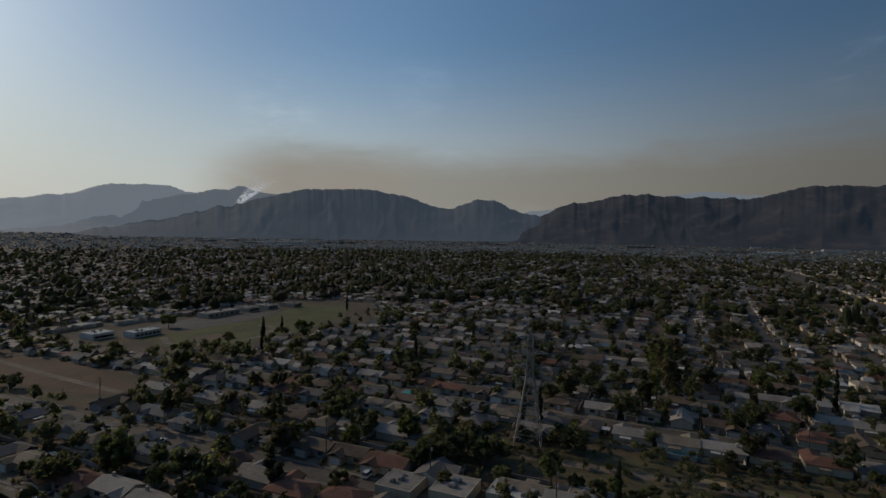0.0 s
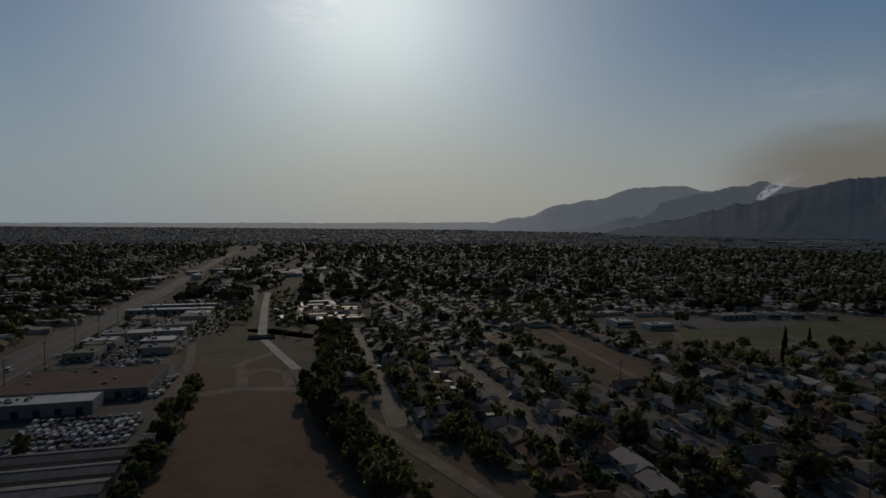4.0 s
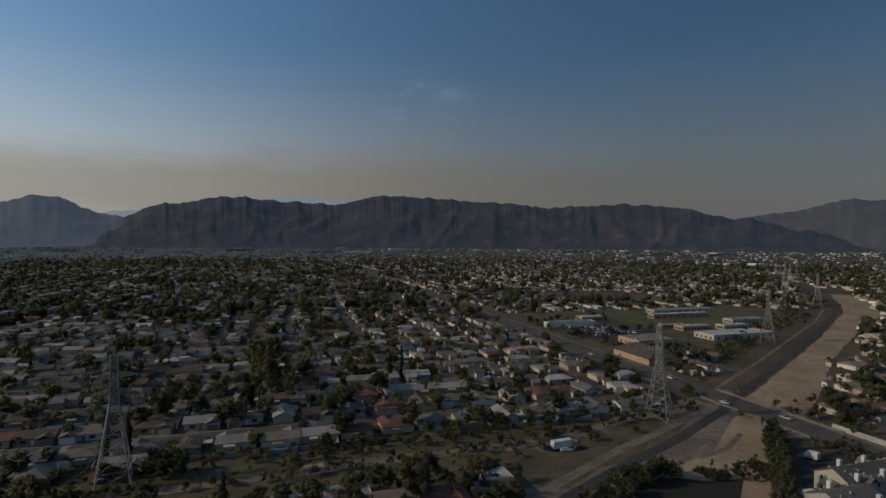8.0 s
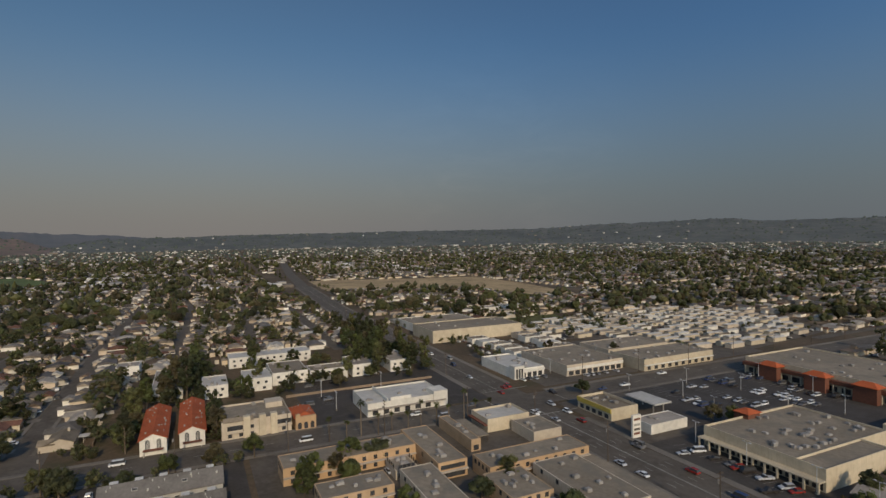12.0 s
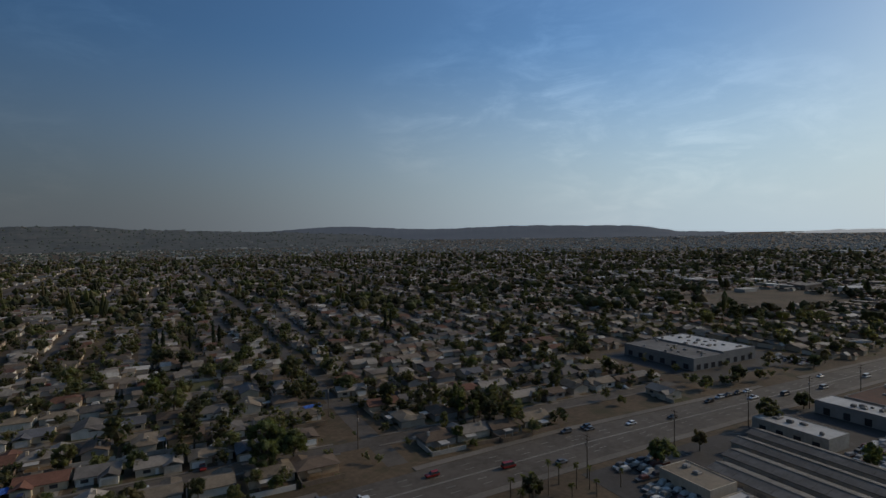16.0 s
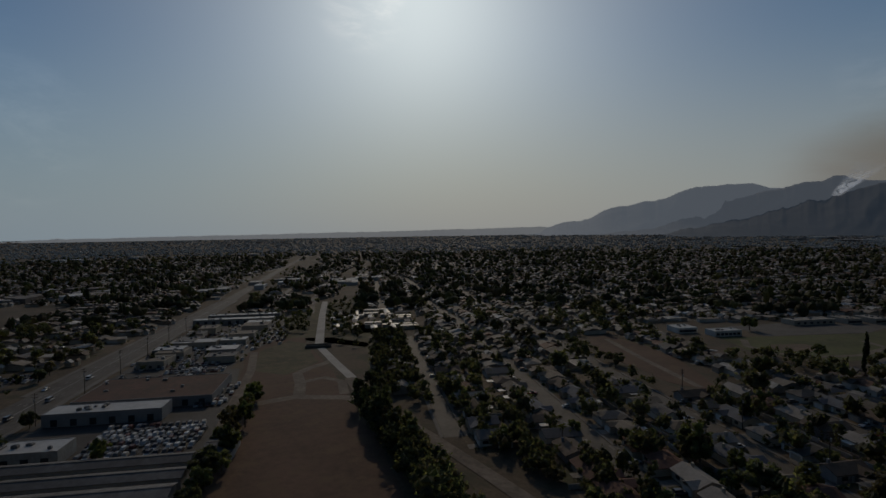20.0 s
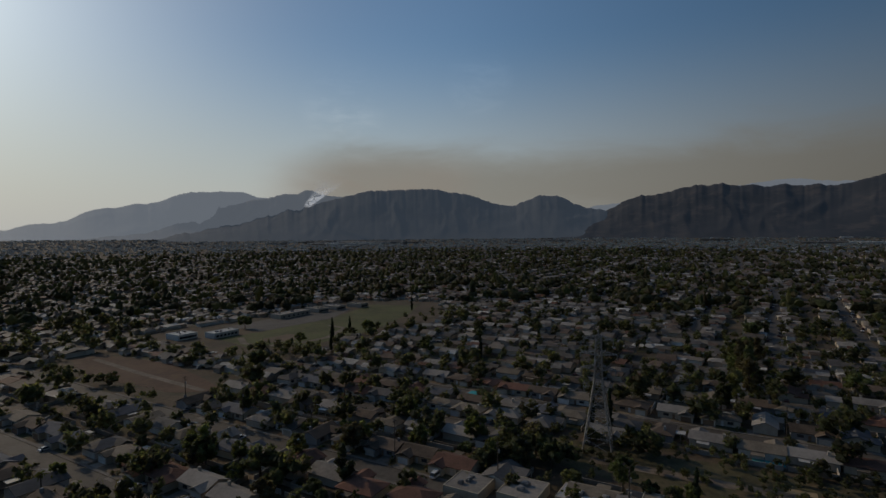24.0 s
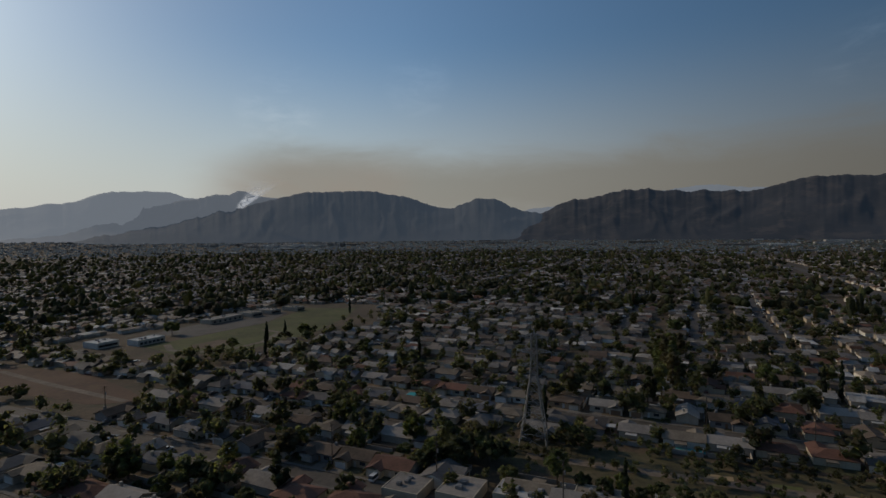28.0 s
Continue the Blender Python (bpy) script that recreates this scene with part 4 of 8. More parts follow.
def house(i, m):
    """A single-storey tract house, front towards -y, with a wing, a garage and a chimney."""
    r = random.Random(100 + i)
    roof_mat, roof_name = HOUSE_STYLES[i % len(HOUSE_STYLES)]
    wall_mat, wall_name = HOUSE_WALLS[(i * 3 + 1) % len(HOUSE_WALLS)]
    L, D, h = r.uniform(11.8, 14.4), r.uniform(8.0, 9.6), 2.7
    rise, hip = r.uniform(1.3, 2.0), (D / 2 + 0.5) * (1 if i % 3 == 0 else 0)
    wing = r.choice((-1, 1))
    wx0, wx1 = (L / 2 - 5.4, L / 2) if wing > 0 else (-L / 2, -L / 2 + 5.4)
    wy = -D / 2 - r.uniform(1.5, 3.5)
    home = thing("house", m, f"{wall_name} stucco bungalow with a {roof_name} roof and attached garage", "house", "tract houses")
    bm = boxes((-L / 2, L / 2, -D / 2, D / 2, -0.3, h), (wx0, wx1, wy, -D / 2 - 0.003, -0.3, h))
    if not hip:
        gable_ends(bm, -L / 2, L / 2, -D / 2, D / 2, h, rise)
    part("wall", bm, wall_mat, home)
    bm = pitched(bmesh.new(), -L / 2, L / 2, -D / 2, D / 2, h + 0.2, rise, 0.55, hip)
    part("roof", bm, roof_mat, home)
    bm = pitched(bmesh.new(), wy, -D / 2 + 2.5, wx0, wx1, h + 0.17, rise * 0.72, 0.5, 0)
    bmesh.ops.rotate(bm, verts=bm.verts, cent=(0, 0, 0), matrix=Matrix.Rotation(radians(90), 3, "Z"))
    for v in bm.verts:
        v.co.x = -v.co.x
    bmesh.ops.reverse_faces(bm, faces=bm.faces)
    part("wing_roof", bm, roof_mat, home)
    part("garage_door", boxes((wx0 + 0.7, wx1 - 0.7, wy - 0.06, wy + 0.02, 0, 2.15)), M_DOOR, home, "pale panelled garage door")
    sx = -wing
    part("door", boxes((sx * 0.6 - 0.5, sx * 0.6 + 0.5, -D / 2 - 0.05, -D / 2 + 0.02, 0, 2.05)), M_DOOR, home)
    for x in (sx * 3.6,):
        part("window", boxes((x - 1.1, x + 1.1, -D / 2 - 0.05, -D / 2 + 0.02, 0.95, 2.15)), M_GLASS, home)
    if i % 3 != 2:      # a pale patio cover or shed behind
        u, q = r.uniform(-3, 3), r.uniform(1.6, 2.4)
        part("patio_cover", boxes((u - q, u + q, D / 2 + 0.1, D / 2 + r.uniform(2.6, 4.2), 2.35, 2.55), (u - q, u - q + 0.15, D / 2 + 2.3, D / 2 + 2.45, -0.1, 2.35), (u + q - 0.15, u + q, D / 2 + 2.3, D / 2 + 2.45, -0.1, 2.35)), M_FLATPALE if i % 2 else M_R_TAN, home)
    if i % 2:
        cx = -wing * L * 0.3
        part("chimney", boxes((cx - 0.5, cx + 0.5, 1.0, 1.8, h + 0.4, h + rise + 1.0), bevel=0.06), wall_mat if i % 4 else M_BRICKRED, home)
    return home


RUST_ROOFS = [(-183, 97), (-89, 130), (-208, 175), (-88, 163), (-104, 123), (-122, 286), (-146, 227)]
NEAR = PLOTS[:240]
FAR_PLOTS = PLOTS[240:]
models = {}
hr = random.Random(5)
for k, (d, a, b, side, along) in enumerate(NEAR):
    i = hr.randrange(20)
    if any(math.hypot(a - p, b - q) < 13 for p, q in RUST_ROOFS):
        i = hr.choice((4, 12))
    turn = (0 if side > 0 else 180) - (0 if along else 90) + hr.choice((0, 0, 0, 90)) + hr.uniform(-2, 2)
    m = spot(a + hr.uniform(-1, 1), b, turn)
    if i in models:
        copy_thing(models[i], m)
    else:
        models[i] = house(i, m)

# the rest of the town: thousands of small roofs, real walls under real pitched roofs
wv, wf, rv, rf = [], [], [], []
for d, a, b, side, along in FAR_PLOTS:
    L, D, h, rise = hr.uniform(11, 15), hr.uniform(8, 10.6), hr.uniform(2.6, 3.1), hr.uniform(1.2, 2.0)
    if (hr.random() < 0.38) == along:
        L, D = D, L
    a, b = a + hr.uniform(-2, 2), b + hr.uniform(-2.5, 2.5)
    x0, y0 = xy(a, b)
    skew = radians(hr.gauss(0, 3.5) - TURN)
    kc, ks = math.cos(skew), -math.sin(skew)
    z0 = land(x0, y0)
    if hr.random() < 0.06:
        continue
    if hr.random() < 0.12:
        rise = 0.25                         # a flat or shed roof
    pieces = [(0, 0, L, D, hr.choice((0, 0, 3.5)))]
    if d < 1100:
        pieces.append((hr.choice((-1, 1)) * L * 0.28, -side * D * 0.55, 5.2, 5.5, 0))
    if d < 900 and hr.random() < 0.8:
        pieces.append((hr.uniform(-6, 6), side * (D * 0.5 + 3.5), hr.uniform(3, 5.5), hr.uniform(2.5, 4), 0))
    if d < 700 and hr.random() < 0.7:
        pieces.append((hr.uniform(-6, 6), side * (D * 0.5 + hr.uniform(5, 9)), hr.uniform(1.8, 3.2), hr.uniform(1.8, 3), 0))
    for px, py, l, w, hip in pieces:
        rot = lambda u, v: (x0 + (px + u) * kc + (py + v) * ks, y0 - (px + u) * ks + (py + v) * kc)
        n0 = len(wv)
        for z in (-0.3, h):
            for u, v in ((-l / 2, -w / 2), (l / 2, -w / 2), (l / 2, w / 2), (-l / 2, w / 2)):
                wv.append((*rot(u, v), z0 + z))
        wf += [(n0, n0 + 1, n0 + 5, n0 + 4), (n0 + 1, n0 + 2, n0 + 6, n0 + 5), (n0 + 2, n0 + 3, n0 + 7, n0 + 6), (n0 + 3, n0, n0 + 4, n0 + 7)]
        n0 = len(rv)
        l, w = l + 1.0, w + 1.0
        for u, v, z in ((-l / 2, -w / 2, 0), (l / 2, -w / 2, 0), (l / 2, w / 2, 0), (-l / 2, w / 2, 0), (-l / 2 + hip, 0, rise), (l / 2 - hip, 0, rise)):
            rv.append((*rot(u, v), z0 + h + z))
        rf += [(n0, n0 + 1, n0 + 5), (n0, n0 + 5, n0 + 4), (n0 + 2, n0 + 3, n0 + 4), (n0 + 2, n0 + 4, n0 + 5), (n0 + 1, n0 + 2, n0 + 5), (n0 + 3, n0, n0 + 4)]
tagged(new("town_house_walls", raw_mesh("town_house_walls", wv, wf, M_WALLS_FAR)), "stucco walls of the houses across the valley", "houses", kind="stuff")
tagged(new("town_house_roofs", raw_mesh("town_house_roofs", rv, rf, M_ROOFS_FAR)), "grey, brown and pale roofs of the houses across the valley", "houses", kind="stuff")

# yards, drives and garden walls of the nearer houses
bm, bd, bf = bmesh.new(), bmesh.new(), bmesh.new()
pools = []
for k, (d, a, b, side, along) in enumerate(PLOTS[:2200]):
    for bb, q in ((bm, (a - 8, a + 8, b - 15.5, b + 13.5)),):
        ring = [(a - 6.8, b - 10.5), (a + 6.8, b - 10.5), (a + 6.8, b + 10.5), (a - 6.8, b + 10.5)]
        bm.faces.new([bm.verts.new((*xy(*p), 0.02)) for p in ring])
    if k < 1300 and along:
        f = -side
        da = hr.choice((-3.6, 3.6))
        ring = [(a + da - 2.2, b + f * 4), (a + da + 2.2, b + f * 4), (a + da + 2.2, b + f * 10.2), (a + da - 2.2, b + f * 10.2)]
        ring = ring if f > 0 else ring[::-1]
        bd.faces.new([bd.verts.new((*xy(*p), 0.035)) for p in ring])
        for p, q in (((a + 6.9, b - side * 2), (a + 6.9, b + side * 11)), ((a - 6.9, b + side * 11), (a + 6.9, b + side * 11))):
            if hr.random() < 0.75:
                e = Vector((q[0] - p[0], q[1] - p[1])).normalized() * 0.12
                ring = [xy(p[0] - e.y, p[1] + e.x), xy(p[0] + e.y, p[1] - e.x), xy(q[0] + e.y, q[1] - e.x), xy(q[0] - e.y, q[1] + e.x)]
                lo, up2 = [bf.verts.new((*w, 0)) for w in ring], [bf.verts.new((*w, 1.7)) for w in ring]
                bf.faces.new(up2)
                for i in range(4):
                    bf.faces.new((lo[i], lo[(i + 1) % 4], up2[(i + 1) % 4], up2[i]))
for name, bb, mat, label in (("yards", bm, M_YARD, "lawns and bare earth of house plots"), ("driveways", bd, M_DRIVE, "pale concrete driveways"), ("garden_walls", bf, M_FENCE, "block walls and board fences between plots")):
    bmesh.ops.recalc_face_normals(bb, faces=bb.faces)
    tagged(new(name, mesh_of(name, bb, mat)), label, name.replace("_", " "), kind="stuff")

# ---- trees ----
def icosphere(sub):
    bm = bmesh.new()
    bmesh.ops.create_icosphere(bm, subdivisions=sub, radius=1.0)
    v = np.array([p.co for p in bm.verts])
    f = np.array([[q.index for q in p.verts] for p in bm.faces])
    bm.free()
    return v, f


ICO1 = icosphere(1)
OCT = np.array([(1, 0, 0), (0, 1, 0), (-1, 0, 0), (0, -1, 0), (0, 0, 1), (0, 0, -1)], float)
ICO0 = OCT, np.array([(0, 1, 4), (1, 2, 4), (2, 3, 4), (3, 0, 4), (1, 0, 5), (2, 1, 5), (3, 2, 5), (0, 3, 5)])


def clumps(centres, radii, seed, ico, jitter=0.28, flat=0.85):
    """Many uneven leaf clumps as one triangle soup."""
    g = np.random.default_rng(seed)
    V, Fc = ico
    out_v, out_f = [], []
    for i, (c0, r) in enumerate(zip(centres, radii)):
        k = V * (1 + g.uniform(-jitter, jitter, (len(V), 1)))
        s = np.array([r * g.uniform(0.85, 1.2), r * g.uniform(0.85, 1.2), r * flat])
        out_v.append(k * s + np.asarray(c0))
        out_f.append(Fc + i * len(V))
    return np.concatenate(out_v), np.concatenate(out_f)


def leaf_spray(centres, radii, count, size, seed):
    """Loose leaf tufts standing off the clumps, for a ragged outline."""
    g = np.random.default_rng(seed)
    which = g.integers(0, len(centres), count)
    d = g.normal(size=(count, 3))
    d /= np.linalg.norm(d, axis=1, keepdims=True)
    c0 = np.asarray(centres)[which] + d * (np.asarray(radii)[which] * g.uniform(0.75, 1.25, count))[:, None]
    t1, t2 = g.normal(size=(count, 3)), g.normal(size=(count, 3))
    t1 = t1 / np.linalg.norm(t1, axis=1, keepdims=True) * size * g.uniform(0.5, 1.3, (count, 1))
    t2 = t2 / np.linalg.norm(t2, axis=1, keepdims=True) * size * g.uniform(0.5, 1.3, (count, 1))
    v = np.stack([c0 - t1, c0 + t1, c0 + t2], 1).reshape(-1, 3)
    return v, np.arange(count * 3).reshape(-1, 3)


def crown_mesh(name, centres, radii, spray, size, seed, mat, ico=ICO1, jitter=0.3, flat=0.85):
    v0, f0 = clumps(centres, radii, seed, ico, jitter, flat)
    v1, f1 = leaf_spray(centres, radii, spray, size, seed + 1)
    return raw_mesh(name, np.concatenate([v0, v1]), np.concatenate([f0, f1 + len(v0)]), mat)


def broadleaf(i, m):
    """A round-headed street tree: tapered trunk, limbs and a crown of clumps."""
    g = random.Random(300 + i)
    h, w = g.uniform(7.5, 11.0), g.uniform(3.2, 4.8)
    cs, rs = [], []
    for k in range(26):
        u, v, q = g.uniform(0, 6.283), g.uniform(-0.75, 1.0), g.random() ** 0.4
        rad = w * q * math.sqrt(max(0.05, 1 - v * v))
        cs.append((rad * math.cos(u), rad * math.sin(u), h * 0.62 + v * h * 0.33))
        rs.append(g.uniform(0.7, 1.35))
    bm = beam(bmesh.new(), (0, 0, -0.2), (0.1, 0, h * 0.42), (0.32, 0.2), 7)
    for k in range(5):
        c0 = cs[k * 4]
        beam(bm, (0.1, 0, h * g.uniform(0.3, 0.42)), (c0[0] * 0.8, c0[1] * 0.8, c0[2]), (0.14, 0.04), 5)
    top = new("tree", mesh_of("trunk", bm, M_BARK))
    top.matrix_basis = m
    tagged(top, "leafy dark green broadleaf tree with a rounded crown", "tree", "broadleaf trees")
    part("crown", crown_mesh("crown", cs, rs, 1300, 0.42, i, M_LEAF, jitter=0.42), M_LEAF, top)
    return top


def tall_tree(i, m):
    """A tall eucalyptus-like tree with a broken, high crown."""
    g = random.Random(400 + i)
    h = g.uniform(16, 21)
    cs, rs = [], []
    for k in range(34):
        z = h * g.uniform(0.3, 1.0)
        rad = (1.1 - 0.5 * abs(z / h - 0.55)) * 2.9 * g.random() ** 0.5
        u = g.uniform(0, 6.283)
        cs.append((rad * math.cos(u), rad * math.sin(u), z))
        rs.append(g.uniform(0.7, 1.5))
    bm = beam(bmesh.new(), (0, 0, -0.2), (0.3, 0.1, h * 0.85), (0.42, 0.12), 7)
    for k in range(7):
        c0 = cs[k * 4]
        beam(bm, (0.15, 0.05, c0[2] * 0.75), (c0[0] * 0.8, c0[1] * 0.8, c0[2]), (0.13, 0.04), 5)
    top = new("tall_tree", mesh_of("trunk", bm, M_BARK))
    top.matrix_basis = m
    tagged(top, "tall dark eucalyptus with a ragged narrow crown", "tree", "tall trees")
    part("crown", crown_mesh("crown", cs, rs, 1200, 0.48, 50 + i, M_LEAF, jitter=0.42), M_LEAF, top)
    return top


def cypress(i, m):
    g = random.Random(500 + i)
    h = g.uniform(11, 15)
    cs, rs = [], []
    for k in range(22):
        f = (k + 0.5) / 22
        w = 1.1 * math.sin(math.pi * min(1.0, 0.12 + f * 0.88)) ** 0.6 * (1 - 0.35 * f)
        u = g.uniform(0, 6.283)
        cs.append((0.4 * w * math.cos(u), 0.4 * w * math.sin(u), 0.8 + f * (h - 1)))
        rs.append(0.75 * w + 0.15)
    top = new("cypress", mesh_of("trunk", beam(bmesh.new(), (0, 0, -0.2), (0, 0, h * 0.8), (0.2, 0.06), 6), M_BARK))
    top.matrix_basis = m
    tagged(top, "slim dark column of an Italian cypress", "tree", "cypresses")
    part("crown", crown_mesh("crown", cs, rs, 300, 0.3, 80 + i, M_CYPRESS, flat=1.25), M_CYPRESS, top)
    return top


def palm(i, m):
    g = random.Random(600 + i)
    h = g.uniform(8, 15)
    top = new("palm_tree", mesh_of("trunk", beam(bmesh.new(), (0, 0, -0.2), (g.uniform(-0.4, 0.4), 0, h), (0.3, 0.2), 7), M_BARK))
    top.matrix_basis = m
    tagged(top, "tall fan palm with a small tuft of fronds", "palm tree", "palms")
    bm = bmesh.new()
    for k in range(26):
        u, tilt = g.uniform(0, 6.283), g.uniform(-0.9, 1.1)
        L = g.uniform(1.4, 2.3)
        d = Vector((math.cos(u) * math.cos(tilt), math.sin(u) * math.cos(tilt), math.sin(tilt)))
        s = Vector((-math.sin(u), math.cos(u), 0)) * 0.32
        p0, p1 = Vector((0, 0, h)), Vector((0, 0, h)) + d * L * 0.6
        p2 = p1 + Vector((d.x, d.y, d.z - 0.7)) * L * 0.45
        q = [bm.verts.new(w) for w in (p0, p1 - s, p2, p1 + s)]
        bm.faces.new((q[0], q[1], q[2]))
        bm.faces.new((q[0], q[2], q[3]))
    part("fronds", bm, M_PALM, top)
    return top


TREE_KINDS = {"broad": (broadleaf, 8), "tall": (tall_tree, 5), "cypress": (cypress, 3), "palm": (palm, 4)}
tree_models = {}
trng = random.Random(21)


def plant(kind, a, b, size=1.0):
    make, count = TREE_KINDS[kind]
    i = trng.randrange(count)
    m = spot(a, b, trng.uniform(0, 360))
    if (kind, i) not in tree_models:
        tree_models[kind, i] = make(i, m)
        ob = tree_models[kind, i]
    else:
        ob = copy_thing(tree_models[kind, i], m)
    ob.scale = [size * trng.uniform(0.88, 1.12)] * 2 + [size * trng.uniform(0.88, 1.15)]
    return ob


FAR_TREES = []
# trees with a place of their own: (kind, a, b, size)
for k in range(22):      # dense dark trees along the field's eastern bank
    f = k / 21
    plant("tall" if k % 3 else "broad", -256 + 78 * f + trng.uniform(-3, 3), 3 + 17 * f + trng.uniform(-4, 4), trng.uniform(0.6, 0.85))
for k in range(20):      # row between the sheds and the field
    f = k / 19
    plant("broad", -276 + 116 * f + trng.uniform(-2, 2), -50 + 3 * f + trng.uniform(-3, 3), trng.uniform(0.75, 1.05))
for k in range(9):       # clump of very tall trees north of the pylons
    plant("tall", -8 + trng.uniform(-8, 8), 258 + k * 12 + trng.uniform(-4, 4), trng.uniform(1.0, 1.3))
for a, b in ((-282, 330), (-240, 262), (-150, 300), (-58, 218), (-50, 214), (-130, 350), (62, 300), (70, 305), (-306, 455)):
    plant("cypress", a, b, 1.2)
for a, b in ((5, -420), (9, -420), (-12, -425), (-28, -430), (-32, -430), (-50, -520), (-160, -420), (-165, -420)):
    plant("cypress", a, b, 1.25)
for a, b in ((161.5, 81), (163, 100), (158.5, 60), (199, 110), (162, 57), (197, 66), (198, 84), (160, 102), (203, 62), (168, -31), (169, -46), (146, -92), (141, -79), (120, -97), (108, -104), (100, -92), (146, -57), (178, -44), (181, -58), (150, -20), (203, 92), (196, 20), (207, -6), (205, 8), (206, -20), (199, 38), (206, 44)):
    plant("broad", a, b, trng.uniform(0.7, 1.0))
for k in range(16):      # pines along the wash behind the townhouses
    f = k / 15
    plant("tall" if k % 2 else "broad", 137 + 54 * f + trng.uniform(-1.5, 1.5), 112 + 53 * f + trng.uniform(-1.5, 1.5), trng.uniform(0.45, 0.62))
for k in range(30):      # trees among the white apartments
    plant("tall" if k % 3 == 0 else "broad", 282 + trng.uniform(-2, 62), trng.uniform(-128, 28), trng.uniform(0.75, 1.0))
for k in range(22):      # the tall dark grove beyond the white apartments
    plant("tall", 330 + trng.uniform(-20, 80), trng.uniform(-134, -96), trng.uniform(0.8, 1.05))
for k in range(9):
    plant("tall", 300 + trng.uniform(0, 40), trng.uniform(-130, -92), trng.uniform(0.75, 0.95))
for a, b, q in ((233, -8.5, 0.8), (243, -8.3, 0.85), (255, -8, 0.8), (232, 23.5, 0.85), (262, 23, 0.9), (286, 12, 1.0), (292, 3, 1.05), (298, 9, 1.0), (305, 0, 1.1), (318, 3, 1.05), (322, -4, 1.0), (332, -6, 1.05), (288, 20, 0.95), (345, 0, 1.0)):
    plant("tall", a, b, q)
for k in range(4):
    plant("broad", 236 + k * 11, 24 + trng.uniform(-2, 2), 0.95)
    plant("broad", 240 + k * 8, -8 + trng.uniform(-1, 1), 0.8)
for k in range(12):
    plant("palm", 208 - (k % 2) * 2, -48 - k * 6.5, trng.uniform(0.7, 0.9))
for k in range(14):
    plant("palm", -104 + trng.uniform(-22, 22), -124 + trng.uniform(-8, 5), trng.uniform(0.5, 0.75))
for k in range(16):      # utility corridor scrub and the big trees south of it
    plant("broad", -90 + k * 11 + trng.uniform(-4, 4), 168 + trng.uniform(-6, 5), trng.uniform(0.55, 1.15))
for k in range(14):
    plant("broad", 60 + k * 11 + trng.uniform(-4, 4), 210 + k * 1.6 + trng.uniform(-4, 4), trng.uniform(0.45, 0.7))
for k in range(14):
    plant("broad", 232 + k * 16, 262 + k * 10.5 + trng.uniform(-5, 5), trng.uniform(0.4, 0.7))
for a, b in ((-96, -128), (-150, -127), (-170, -128), (-215, -131), (-250, -137), (-265, -178), (-330, -176), (-345, -178), (-205, -90), (-240, -178), (-310, -190)):
    plant("broad", a, b, trng.uniform(0.7, 1.0))
for a, b in ((-119, -197), (-123, -180), (-128, -190), (-112, -190), (-116, -184), (-109, -198)):
    plant("tall", a, b, 0.75)
for a, b in ((145, -200), (150, -204), (155, -198), (212, -176), (300, -220), (270, -250), (330, -262), (262, -300), (345, -330)):
    plant("broad", a, b, 0.85)

for a, b, q in ((-267, 293, 1.5),):
    plant("cypress", a, b, q)
for a, b, q in ((-269, 336, 1.3), (-284, 278, 0.9), (-375, 304, 1.3), (-185, 292, 1.2), (-3, 456, 1.3), (-68, 180, 1.4), (-127, 184, 1.3), (-194, 158, 1.2), (-128, 151, 1.3), (41, 314, 1.3), (51, 273, 1.2), (-58, -292, 1.4), (-35, -199, 1.1), (7, -294, 1.2), (-236, -262, 1.3), (-78, -260, 1.2), (222, 106, 1.2), (242, 65, 1.2), (244, 25, 1.1), (174, -34, 1.0), (182, -49, 1.0), (478, -240, 1.4), (95, -322, 1.0), (-1, -268, 1.2), (-40, -351, 1.3), (-80, -431, 1.4), (468, 156, 1.3), (386, -2, 1.3)):
    plant("broad", a, b, q)

# yard and street trees: the nearest as things, the rest as one mass
yard = []
for k, (d, a, b, side, along) in enumerate(PLOTS):
    thick = 0.95 + 1.5 * noise.noise((a / 95, b / 95, 4.0)) + 0.7 * noise.noise((a / 31, b / 31, 8.0))
    n = int(max(0.0, 1.45 + 1.6 * thick + trng.uniform(-0.9, 0.9))) if d < 1300 else int(max(0.0, 1.2 + 1.1 * thick + trng.uniform(-0.6, 0.6)))
    for q in range(n):
        u, v = trng.uniform(-7.5, 7.5), side * trng.uniform(-10, 14)
        if abs(u) < 5 and abs(v) < 4.5:
            u = math.copysign(trng.uniform(5.5, 7.5), u)
        size = trng.uniform(0.3, 0.8) if trng.random() < 0.78 else trng.uniform(0.85, 1.5)
        ta, tb = a + (u if along else v), b + (v if along else u)
        if clear_of_street(ta, tb):
            yard.append((d, ta, tb, size))
for d, a, b, s in yard[:120]:
    kind = trng.choices(("broad", "palm", "cypress", "tall"), (0.85, 0.06, 0.03, 0.06))[0]
    plant(kind, a, b, s if kind != "tall" else s * 0.8)
mid = [q for q in yard[120:] if q[0] < 560]
far = [q for q in yard[120:] if q[0] >= 560]
for k in range(260):     # scrub and groves of the open land
    a, b = trng.uniform(-700, 900), trng.uniform(-700, 900)
    if 200 < math.hypot(a, b) and not inside(a, b, FIELD) and not inside(a, b, WASH) and not near_line(a, b, AVENUE, 20) and not near_line(a, b, CROSS, 14) and near_line(a, b, LEVEE, 60):
        mid.append((math.hypot(a, b), a, b, trng.uniform(0.3, 0.7)))
